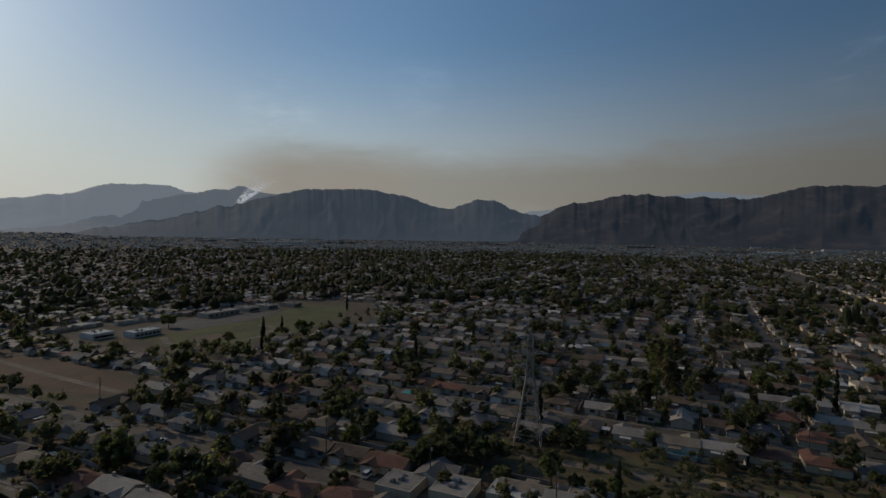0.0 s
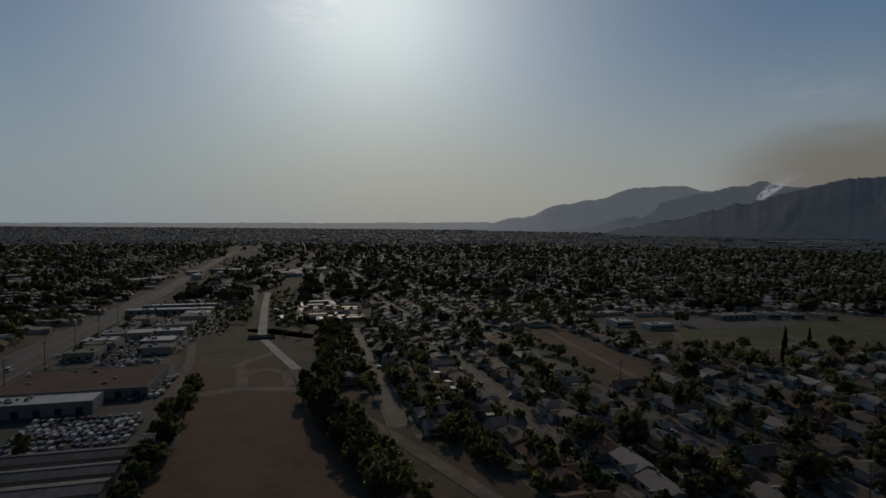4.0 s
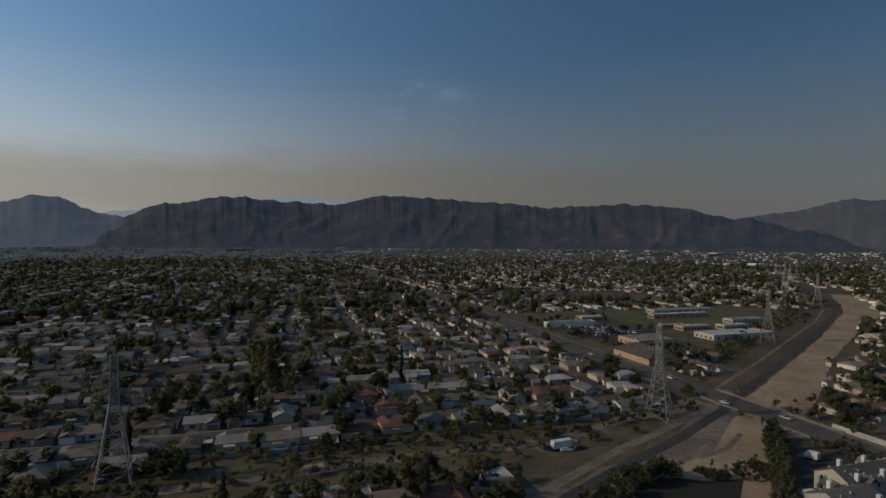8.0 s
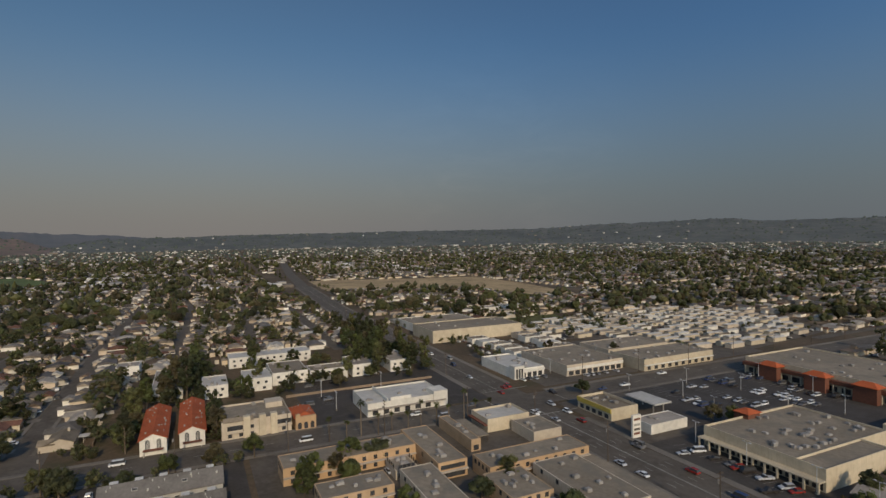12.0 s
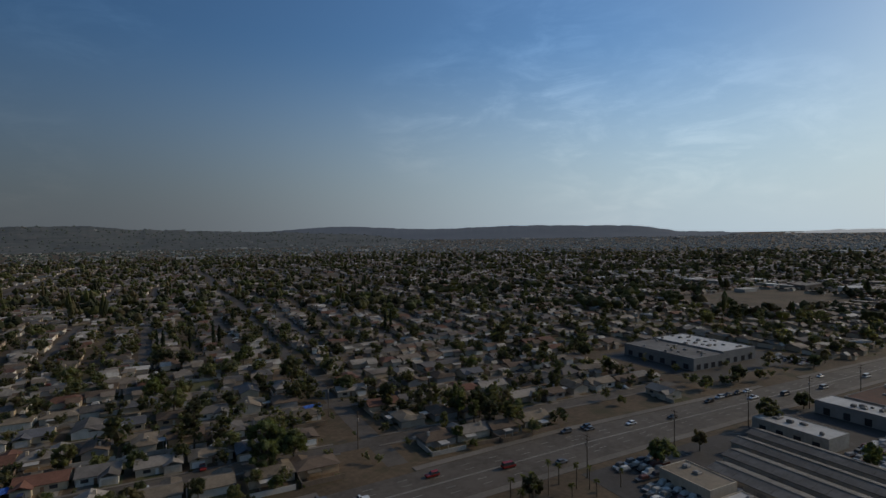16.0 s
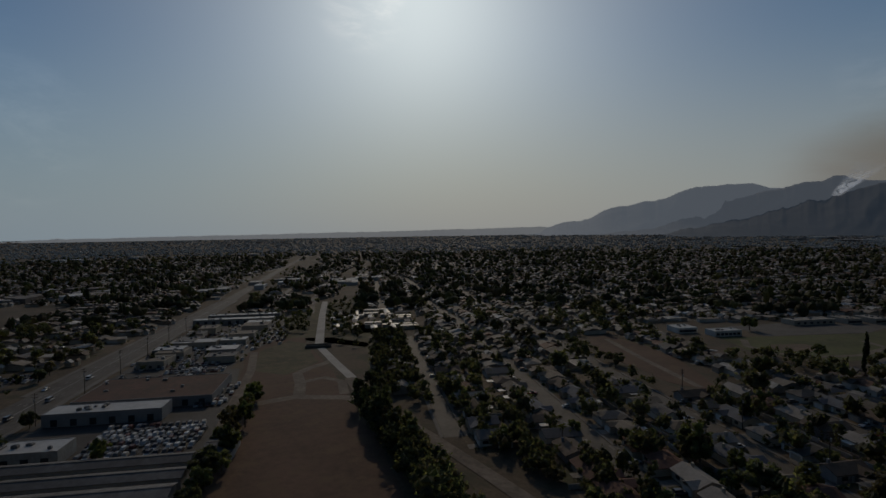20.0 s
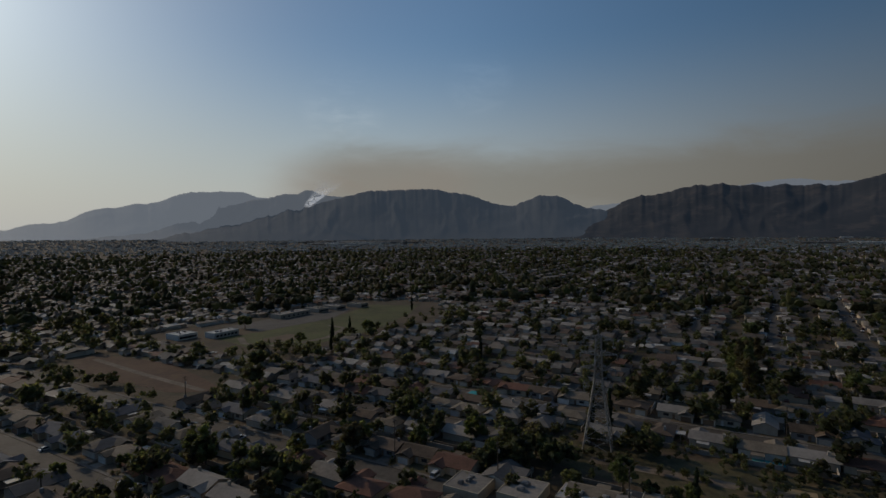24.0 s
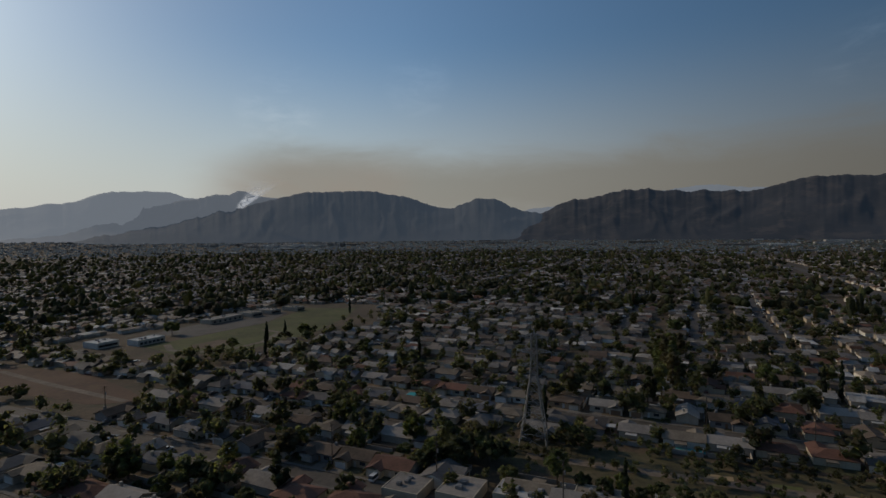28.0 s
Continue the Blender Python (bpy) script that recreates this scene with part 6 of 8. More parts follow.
def gabled_building(name, a0, a1, b0, b1, h, rise, along, wall, roof, label, category="building", over=0.5, chimneys=0, win=(), seed=0, hip=0.0, dormers=0):
    ca, cb = (a0 + a1) / 2, (b0 + b1) / 2
    x, y = (a1 - a0) / 2, (b1 - b0) / 2
    turn = 0
    if along == "b":
        x, y, turn = y, x, 90
    home = thing(name, spot(ca, cb, turn), label, category)
    bm = boxes((-x, x, -y, y, -0.3, h))
    if not hip:
        gable_ends(bm, -x, x, -y, y, h, rise)
    part("wall", bm, wall, home)
    part("roof", pitched(bmesh.new(), -x, x, -y, y, h + 0.2, rise, over, hip), roof, home)
    r = random.Random(seed)
    for k in range(chimneys):
        s = 1 if k % 2 else -1
        cx = -x + (k + 0.7) * 2 * x / (chimneys + 0.4)
        part("chimney", boxes((cx - 0.6, cx + 0.6, s * (y - 1.2) - 0.6, s * (y - 1.2) + 0.6, h - 0.2, h + rise * 0.45 + 1.7), bevel=0.08), M_WHITE, home)
    for k in range(dormers):
        cx = -x + (k + 0.5) * 2 * x / dormers
        bm = boxes((cx - 1.1, cx + 1.1, -y + 0.6, 0, h + 0.2, h + rise * 0.75))
        part("dormer", bm, M_WHITE, home)
        part("window", boxes((cx - 0.7, cx + 0.7, -y + 0.52, -y + 0.596, h + 0.5, h + rise * 0.66)), M_GLASS, home)
    vents = bmesh.new()
    for k in range(max(3, int(x * 1.1))):
        ux = r.uniform(-x + 1, x - 1)
        uy = r.choice((-1, 1)) * y * r.uniform(0.15, 0.8)
        z = h + 0.2 + rise * (1 - abs(uy) / (y + over))
        q = r.choice((0.12, 0.16, 0.26))
        box(vents, ux - q, ux + q, uy - q, uy + q, z - 0.15, z + r.uniform(0.3, 0.6))
    tagged(part("roof_vents", vents, M_SIDING if name == "townhouse" else M_UNIT, home), kind="stuff")
    if name == "townhouse":
        pitch = math.atan2(rise, y + over)
        for k in range(max(2, int(x / 3.2))):
            ux, s = -x + (k + 0.6) * 2 * x / max(2, int(x / 3.2)), 1 if k % 2 else -1
            bm = boxes((-0.75, 0.75, -0.5, 0.5, 0.0, 0.16))
            bmesh.ops.rotate(bm, verts=bm.verts, cent=(0, 0, 0), matrix=Matrix.Rotation(-s * pitch, 3, "X"))
            bmesh.ops.translate(bm, verts=bm.verts, vec=(ux, s * y * 0.5, h + 0.2 + rise * (1 - y * 0.5 / (y + over))))
            light = part("skylight", bm, M_SIDING, home)
            bm = boxes((-0.6, 0.6, -0.36, 0.36, 0.164, 0.2))
            bmesh.ops.rotate(bm, verts=bm.verts, cent=(0, 0, 0), matrix=Matrix.Rotation(-s * pitch, 3, "X"))
            bmesh.ops.translate(bm, verts=bm.verts, vec=(ux, s * y * 0.5, h + 0.2 + rise * (1 - y * 0.5 / (y + over))))
            part("pane", bm, M_GLASS, light)
        if chimneys:
            for k in range(2):          # cross gables over the entrances
                gx, s = (-0.45 + 0.9 * k) * x, 1 if k else -1
                bm = pitched(bmesh.new(), 0.0, y * 0.8, -1.9, 1.9, h + 0.55, 1.5, 0.25)
                bmesh.ops.rotate(bm, verts=bm.verts, cent=(0, 0, 0), matrix=Matrix.Rotation(s * math.pi / 2, 3, "Z"))
                bmesh.ops.translate(bm, verts=bm.verts, vec=(gx, s * 0.35 * y, 0))
                part("cross_gable", bm, roof, home)
                part("entrance_bay", boxes((gx - 1.8, gx + 1.8, min(s * (y - 0.2), s * (y + 0.6)), max(s * (y - 0.2), s * (y + 0.6)), -0.2, h + 0.3)), M_SIDING, home)
    for face, z0, z1, count, w in win:
        if face[1] == "a":
            windows_on(home, face, -y + 0.8, y - 0.8, -x if face[0] == "-" else x, z0, z1, count, w, M_WHITE)
        else:
            windows_on(home, face, -x + 0.8, x - 0.8, -y if face[0] == "-" else y, z0, z1, count, w, M_WHITE)
    return home


# townhouses
TOWN = "three-storey townhouse block, pale siding, dark grey shingle roof and white chimneys"
for k, (a0, a1, b0, b1, along, n) in enumerate((
        (168, 198, 118, 130, "a", 5), (150, 167, 106, 119, "a", 3), (166, 193, 86, 97, "a", 5), (163, 195, 69, 80, "a", 6), (170, 195, 50, 62, "a", 4),
        (176, 187, -8, 25, "b", 0), (159, 170, -8, 26, "b", 0), (144, 156, 30, 48, "a", 2), (143, 154, 4, 24, "b", 2), (140, 152, -14, 0, "b", 0), (146, 160, 64, 76, "a", 3), (144, 160, 84, 96, "a", 2))):
    wins = [("-a", 1.0, 2.3, 3, 0.9), ("-a", 4.2, 5.4, 3, 0.8), ("-b", 1.0, 2.3, 5, 1.2), ("-b", 4.2, 5.5, 4, 1.2), ("+b", 3.2, 4.6, 4, 1.3)]
    gabled_building("townhouse", a0, a1, b0, b1, 5.6, 3.3, along, M_SIDING if k % 2 else M_SIDING_WARM, M_R_GREY, TOWN, "townhouse", 0.4, n, wins, k, dormers=5 if along == "b" and n == 0 else 0)
for k, (b0, b1) in enumerate(((98, 104), (28, 36))):
    flat_building("carport", 172, 192, b0, b1, 2.6, M_GREYWALL, M_SHED, "long grey carport roof between townhouses", "carport", 0, k, 0.1)

# two long houses under red tiles
for b0, b1, a0, a1 in ((9.3, 18.3, 226, 266), (-4, 5, 228, 270)):
    home = gabled_building("tiled_apartment_house", a0, a1, b0, b1, 5.8, 2.4, "a", M_WHITE, M_TILE, "long white apartment house under a bright red clay tile roof", "apartment house", 0.6, 0, [("-b", 1.0, 2.3, 8, 1.1), ("-b", 3.8, 5.0, 8, 1.1), ("+b", 1.0, 2.3, 8, 1.1), ("+b", 3.8, 5.0, 8, 1.1)])
    x = (a1 - a0) / 2
    for u in (-1.9, 1.9):
        bm = boxes((-x - 0.07, -x - 0.004, u - 0.75, u + 0.75, 1.6, 5.2))
        for s in range(9):
            ang0, ang1 = math.pi * s / 9, math.pi * (s + 1) / 9
            q = [bm.verts.new((-x - 0.07, u + 0.75 * c0 * math.cos(g0), 5.2 + 0.75 * c0 * math.sin(g0))) for g0, c0 in ((ang0, 1), (ang1, 1), (0, 0))]
            bm.faces.new(q[::-1])
        arch = part("arched_window", bm, M_GLASS, home)
        for w in (-0.35, 0.0, 0.35):
            part("glazing_bar", boxes((-x - 0.1, -x - 0.074, u + w - 0.06, u + w + 0.06, 1.6, 5.6)), M_WHITE, arch)
    part("porch", boxes((-x - 1.6, -x - 0.08, -3.2, -3.0, 0, 2.2), (-x - 1.6, -x - 0.08, 3.0, 3.2, 0, 2.2)), M_WHITE, home)
    part("porch_roof", boxes((-x - 1.8, -x - 0.08, -3.4, 3.4, 2.25, 2.5)), M_BRICKRED, home)

# beige apartment block: stepped parapets, stair towers, balconies
apt = flat_building("beige_apartment_block", 228.6, 253, -37, -10, 6.4, M_BEIGE, M_FLAT, "two-storey beige apartment block with stepped parapets and balconies", "apartment block", 4, 3, 0.8, [("-a", 0.8, 2.2, 6, 1.5), ("-a", 3.6, 5.0, 6, 1.5), ("+b", 3.6, 5.0, 5, 1.4)])
for u in (-2.0, -6.5, 4.0):
    part("stair_tower", boxes((-13.1, -10.2, u - 1.3, u + 1.3, -0.2, 8.6), bevel=0.1), M_CREAM, apt)
for u in (-10.5, 8.5):
    part("balcony", boxes((-13.7, -12.21, u - 3.0, u + 3.0, 2.9, 3.08), (-13.7, -13.55, u - 3.0, u + 3.0, 3.08, 4.0)), M_BEIGE, apt)
    # dark sheet on the wall imitates the shade behind the balcony rail
    part("balcony_shade", boxes((-12.26, -12.204, u - 2.9, u + 2.9, 3.1, 5.4)), M_GLASS, apt)
bm = pitched(bmesh.new(), -5.4, 5.4, -1.7, 1.7, 0, 1.1, 0.3)
bmesh.ops.rotate(bm, verts=bm.verts, cent=(0, 0, 0), matrix=Matrix.Rotation(radians(90), 3, "Z"))
bmesh.ops.translate(bm, verts=bm.verts, vec=(-10.9, 7.2, 7.3))
part("tiled_eave", bm, M_R_TAN, apt)
part("penthouse", boxes((2, 9, -12, -5, 6.5, 8.8)), M_BEIGE, apt)

# orange corner house with red tile
ora = gabled_building("orange_shop", 228, 244, -47, -38.5, 4.6, 1.6, "a", M_OCHRE, M_TILE, "small orange stucco shop with arched windows and a red tile roof", "shop", 0.4, hip=3.0)
part("front_wall", boxes((-9.0, -8.01, -4.2, 4.2, -0.2, 5.6), (-9.0, -8.01, 2.4, 4.2, 5.6, 6.6)), M_OCHRE, ora)
for u in (-2.6, 0.0, 2.6):
    part("arched_window", boxes((-9.07, -9.004, u - 0.8, u + 0.8, 0.4, 2.6), (-9.07, -9.004, u - 0.55, u + 0.55, 2.6, 3.1)), M_GLASS, ora)

# low white commercial hall on the cross street
hall = flat_building("white_hall", 228.6, 253, -108, -70, 5.2, M_WHITE, M_FLATPALE, "low white commercial hall with arched bays and stepped parapets", "commercial building", 5, 8, 0.8, [("-a", 0.5, 2.8, 7, 2.6)], [("-a", 3.0, 3.35, 1.4, M_R_PALE, "awning")])
part("corner_tower", boxes((-12.6, -4, -20.2, -13, -0.2, 7.4)), M_WHITE, hall)
part("raised_parapet", boxes((-11.9, -11.51, -2, 8, 5.9, 7.4), (-11.2, 11.2, 9, 9.4, 5.91, 7.0)), M_WHITE, hall)

# white apartment blocks behind
for k, (a0, a1, b0, b1, h, roofm) in enumerate(((300, 342, 5, 19, 6.2, M_R_PALE), (292, 314, -16, -4, 6.2, M_FLATPALE), (296, 318, -38, -24, 6.4, M_FLATPALE), (302, 330, -58, -39, 6.4, M_FLAT), (300, 313, -80, -59, 6.0, M_FLAT), (300, 324, -98, -83, 6.4, M_R_PALE), (300, 328, -119, -106, 6.4, M_R_PALE), (355, 372, -70, -20, 6, M_FLATPALE), (352, 366, 28, 40, 8, M_R_PALE))):
    flat_building("white_apartments", a0, a1, b0, b1, h, M_WHITE, roofm, "two-storey white apartment block with a pale roof, among trees", "apartment block", 3, 20 + k, 0.5, [("-a", 0.9, 2.2, max(2, int((b1 - b0) / 5)), 1.6), ("-a", 3.8, 5.1, max(3, int((b1 - b0) / 4)), 1.4), ("+b", 3.8, 5.1, 4, 1.3)])
tagged(new("boundary_wall", mesh_of("boundary_wall", boxes((0, 0.3, -40, 40, 0, 1.3)), M_FENCE)), "long pale garden wall before the apartments", "wall").matrix_basis = spot(276, -82)
tagged(new("street_wall", mesh_of("street_wall", boxes((0, 0.3, -52, 52, 0, 2.2)), M_SHEDWALL)), "pale block wall along the cross street", "wall").matrix_basis = spot(229.4, 118)

# motel courts, shops and carports round the corner of the avenue
MOTEL = "two-storey orange-tan motel wing with a flat gravel roof"
for k, (a0, a1, b0, b1, h, wallm, label) in enumerate((
        (177, 189, -72, -26, 5.6, M_OCHRE, MOTEL), (158, 193, -83, -72.3, 5.6, M_OCHRE, MOTEL), (152, 163, -55, -33, 5.2, M_TAN, MOTEL), (128, 161, -71, -60, 5.2, M_BEIGE, MOTEL), (165, 175, -68, -60, 3.0, M_BEIGE, "low flat-roofed motel office"),
        (148, 160, -126, -86, 5.4, M_OCHRE, MOTEL), (128, 146, -96, -82, 5.0, M_TAN, MOTEL), (112, 146, -118, -101, 5.0, M_BEIGE, MOTEL))):
    w = max(4, int(max(a1 - a0, b1 - b0) / 4))
    flat_building("motel_wing", a0, a1, b0, b1, h, wallm, M_FLAT, label, "motel", 7, 40 + k, 0.25, [("-a", 0.6, 2.2, w, 1.3), ("-a", 3.4, 4.8, w, 1.3), ("-b", 3.4, 4.8, 4, 1.2), ("+b", 3.4, 4.8, 4, 1.2)], [("-a", 2.7, 2.9, 1.3, M_BEIGE, "walkway")] if h > 4 else ())
for k, (a0, a1, b0, b1) in enumerate(((103, 147, -127, -121), (180, 200, -104, -98))):
    port = thing("carport", spot((a0 + a1) / 2, (b0 + b1) / 2), "long flat carport roof on posts", "carport")
    part("roof", boxes((-(a1 - a0) / 2, (a1 - a0) / 2, -(b1 - b0) / 2, (b1 - b0) / 2, 2.5, 2.8)), M_FLAT, port)
    for i in range(int((a1 - a0) / 5) + 1):
        for s in (-1, 1):
            part("post", boxes((-(a1 - a0) / 2 + 0.3 + i * 5 - 0.1, -(a1 - a0) / 2 + 0.3 + i * 5 + 0.1, s * (b1 - b0) / 2 - s * 0.5 - 0.1, s * (b1 - b0) / 2 - s * 0.5 + 0.1, -0.1, 2.5)), M_POLE, port)
flat_building("corner_shop", 174, 203, -97, -93, 4.2, M_TAN, M_FLAT, "narrow tan shop row with a flat roof", "shop", 4, 51, 0.4, [("-a", 0.5, 2.4, 2, 1.2)])
flat_building("corner_shop", 188, 202, -128, -108, 4.6, M_CREAM, M_FLATPALE, "cream corner shop with a high blank parapet", "shop", 2, 52, 0.9, [("-b", 0.5, 2.4, 3, 2.2)], [("+b", 2.9, 3.4, 1.6, M_BRICKRED, "canopy")])
flat_building("corner_shop", 170, 186, -131, -118, 4.0, M_BEIGE, M_FLAT, "low beige shop facing the avenue", "shop", 3, 53, 0.5, [("-b", 0.5, 2.4, 4, 2.0)])

# shopping centre
A = flat_building("supermarket", 106, 140, -227, -174, 6.6, M_CREAM, M_FLAT, "large cream supermarket with a shadowed arcade and rooftop plant", "supermarket", 34, 60, 0.9, (), [("+b", 3.4, 3.8, 3.4, M_CREAM, "arcade_roof")])
for k in range(11):
    part("arcade_post", boxes((-25.5 + k * 4.2 - 0.3, -25.5 + k * 4.2 + 0.3, 29.3, 29.9, -0.1, 3.4)), M_CREAM, A)
    if k < 10:
        part("shop_window", boxes((-25.5 + k * 4.2 + 0.4, -25.5 + k * 4.2 + 3.6, 26.504, 26.56, 0.4, 2.8)), M_GLASS, A)
part("side_bay", boxes((-26.0, -17.01, -9.5, 26.5, -0.2, 6.5), (-26.0, -25.7, -9.5, 26.5, 6.5, 7.4), (-25.7, -17.01, -9.5, -9.2, 6.5, 7.4), (-25.7, -17.01, 26.2, 26.5, 6.5, 7.4)), M_CREAM, A)
part("side_roof", boxes((-25.68, -17.02, -9.18, 26.18, 6.504, 6.72)), M_FLAT, A)
part("side_arcade_roof", boxes((-26.0, -17.01, 26.504, 29.9, 3.4, 3.8)), M_CREAM, A)
part("tower", boxes((14.5, 20.5, -2, 5, 0, 8.6)), M_BRICKRED, A, "square terracotta entrance tower")
part("tower_roof", pitched(bmesh.new(), 14.5, 20.5, -2, 5, 8.8, 1.4, 0.5, 3.6), M_TILE, A)
part("annex", boxes((17.02, 21, -24, -8, -0.2, 5.6)), M_CREAM, A)
B = flat_building("anchor_store", 129, 203, -338, -286, 8.0, M_CREAM, M_FLAT, "big-box store with terracotta porticoes along its front", "store", 16, 61, 0.9, [("+b", 0.4, 3.0, 12, 4.0)], [("+b", 4.6, 6.4, 2.8, M_BRICKRED, "fascia")])
for u in (-26, -4, 20):
    part("portico", boxes((u - 5, u + 5, 29, 32.5, -0.1, 7.6)), M_BRICKRED, B, "terracotta entrance portico")
    part("portico_roof", pitched(bmesh.new(), u - 5, u + 5, 26.5, 32.5, 7.8, 2.0, 0.6, 3.2), M_TILE, B)
for k in range(15):
    part("post", boxes((-36 + k * 5.1 - 0.3, -36 + k * 5.1 + 0.3, 28.2, 28.79, -0.1, 4.6)), M_CREAM, B)
flat_building("store_wing", 98, 111, -276, -234, 6.4, M_CREAM, M_FLAT, "cream store wing beside the car park", "store", 7, 62, 0.8, [("+a", 0.4, 2.8, 8, 3.6)])
flat_building("fast_food_restaurant", 175, 197, -176, -161, 4.2, M_CREAM, M_R_TAN, "fast-food restaurant with striped mansard roof", "restaurant", 6, 63, 1.2, [("+b", 0.6, 2.4, 5, 2.4), ("+a", 0.6, 2.4, 3, 2.4)], [("+b", 3.4, 5.2, 0.5, M_YELLOW, "mansard"), ("+a", 3.4, 5.2, 0.5, M_BRICKRED, "mansard")])
flat_building("car_wash", 156, 166, -184, -164, 3.6, M_WHITE, M_R_PALE, "long low white car wash", "car wash", 2, 64, 0.4, [("+a", 0.3, 2.6, 3, 3.0)])
# shops across the cross street
strip = flat_building("strip_mall", 251, 288, -181, -161, 4.8, M_WHITE, M_FLATPALE, "white strip mall with a tall glazed corner", "shopping strip", 12, 65, 0.8, [("-a", 0.4, 3.0, 5, 2.6)], [("-a", 3.5, 4.6, 0.8, M_WHITE, "fascia")])
part("corner_tower", boxes((-19.6, -14, 4, 10.4, -0.2, 7.2)), M_WHITE, strip)
for u in (5.5, 7.2, 8.9):
    part("tower_window", boxes((-19.67, -19.604, u - 0.6, u + 0.6, 0.5, 5.8)), M_GLASS, strip)
flat_building("shop_row", 242, 288, -231, -190, 5.6, M_BEIGE, M_FLAT, "wide flat-roofed shop row with a glazed front", "shop", 14, 66, 0.7, [("-a", 0.4, 2.9, 9, 3.2)], [("-a", 3.4, 4.8, 0.6, M_WHITE, "fascia")])
flat_building("shop_row", 230, 258, -293, -236, 6.0, M_CREAM, M_FLAT, "cream and white shop row along the cross street", "shop", 12, 67, 0.8, [("-a", 0.5, 2.6, 10, 2.6)], [("-a", 3.2, 3.5, 1.2, M_WHITE, "canopy")])
flat_building("shop_row", 264, 292, -292, -240, 5.4, M_BEIGE, M_FLAT, "long beige workshop behind the shops", "workshop", 9, 68, 0.5)
flat_building("storage_hall", 364, 404, -240, -162, 8.6, M_CREAM, M_FLAT, "long pale storage hall with blank walls", "warehouse", 6, 69, 0.8)
flat_building("red_fronted_shops", 412, 456, -228, -168, 6.0, M_WHITE, M_FLAT, "white shops with rust-red roof fronts", "shop", 6, 70, 0.6, (), [("-a", 4.2, 6.9, 1.8, M_BRICKRED, "mansard")])
for k in range(3):
    flat_building("classroom_block", 480 + 4 * k, 494 + 4 * k, -262 - 30 * k, -240 - 30 * k, 5.0, M_WHITE, M_R_PALE, "white block beside the green field", "building", 2, 71 + k, 0.4, [("-a", 0.8, 2.4, 5, 2.0)])
# forecourt canopy and tall sign of the filling station
can = thing("fuel_canopy", spot(180, -187), "flat filling-station canopy on slim posts", "canopy")
part("roof", boxes((-9, 9, -5, 5, 4.6, 5.3), bevel=0.1), M_FLATPALE, can)
for u in (-6, 6):
    for v in (-3, 3):
        part("post", boxes((u - 0.25, u + 0.25, v - 0.25, v + 0.25, -0.1, 4.6)), M_UNIT, can)
sign = thing("pylon_sign", spot(157, -157), "tall white pylon sign with plain coloured panels", "sign")
part("cabinet", boxes((-0.5, 0.5, -2.1, 2.1, -0.1, 9.0), bevel=0.08), M_WHITE, sign)
for k, (z, mat) in enumerate(((7.3, M_BRICKRED), (5.2, M_PAINT), (3.4, M_R_GREY), (1.8, M_BRICKRED))):
    for s in (-1, 1):
        part("sign_panel", boxes((min(s * 0.504, s * 0.55), max(s * 0.504, s * 0.55), -1.6, 1.6, z - 0.45, z + 0.45)), mat, sign)

# mobile homes: low white boxes in crooked rows
PARK = [(243, -352), (258, -318), (308, -303), (345, -238), (386, -222), (408, -298), (415, -367), (414, -462), (347, -496), (262, -456)]


def mobile_home(i, m):
    g = random.Random(700 + i)
    L, w = g.uniform(11, 15), g.uniform(4.0, 5.4)
    top = new("mobile_home", mesh_of("body", boxes((-L / 2, L / 2, -w / 2, w / 2, -0.1, 2.9)), (M_WHITE, M_CREAM, M_BEIGE)[i % 3]))
    top.matrix_basis = m
    tagged(top, "low white mobile home with a shallow pale roof", "mobile home", "mobile homes")
    part("roof", pitched(bmesh.new(), -L / 2, L / 2, -w / 2, w / 2, 3.1, 0.6, 0.25), (M_FLATPALE, M_R_PALE, M_FLATPALE, M_R_TAN, M_FLATPALE, M_R_PALE)[i], top)
    return top


home_models = {}
mrng = random.Random(8)


def put_home(a, b, turn):
    i = mrng.randrange(6)
    if i in home_models:
        copy_thing(home_models[i], spot(a, b, turn))
    else:
        home_models[i] = mobile_home(i, spot(a, b, turn))


b = -230
while b > -500:
    a = 240
    while a < 436:
        if inside(a, b, PARK) and mrng.random() < 0.93:
            put_home(a + mrng.uniform(-1, 1), b + mrng.uniform(-1, 1), 90 + mrng.uniform(-4, 4))
        a += 9.0
    b -= 22
for k in range(10):
    for j in range(5):
        put_home(-552 + k * 11.5 + mrng.uniform(-1, 1), -16 + j * 15 + mrng.uniform(-1, 1), mrng.choice((0, 90)))

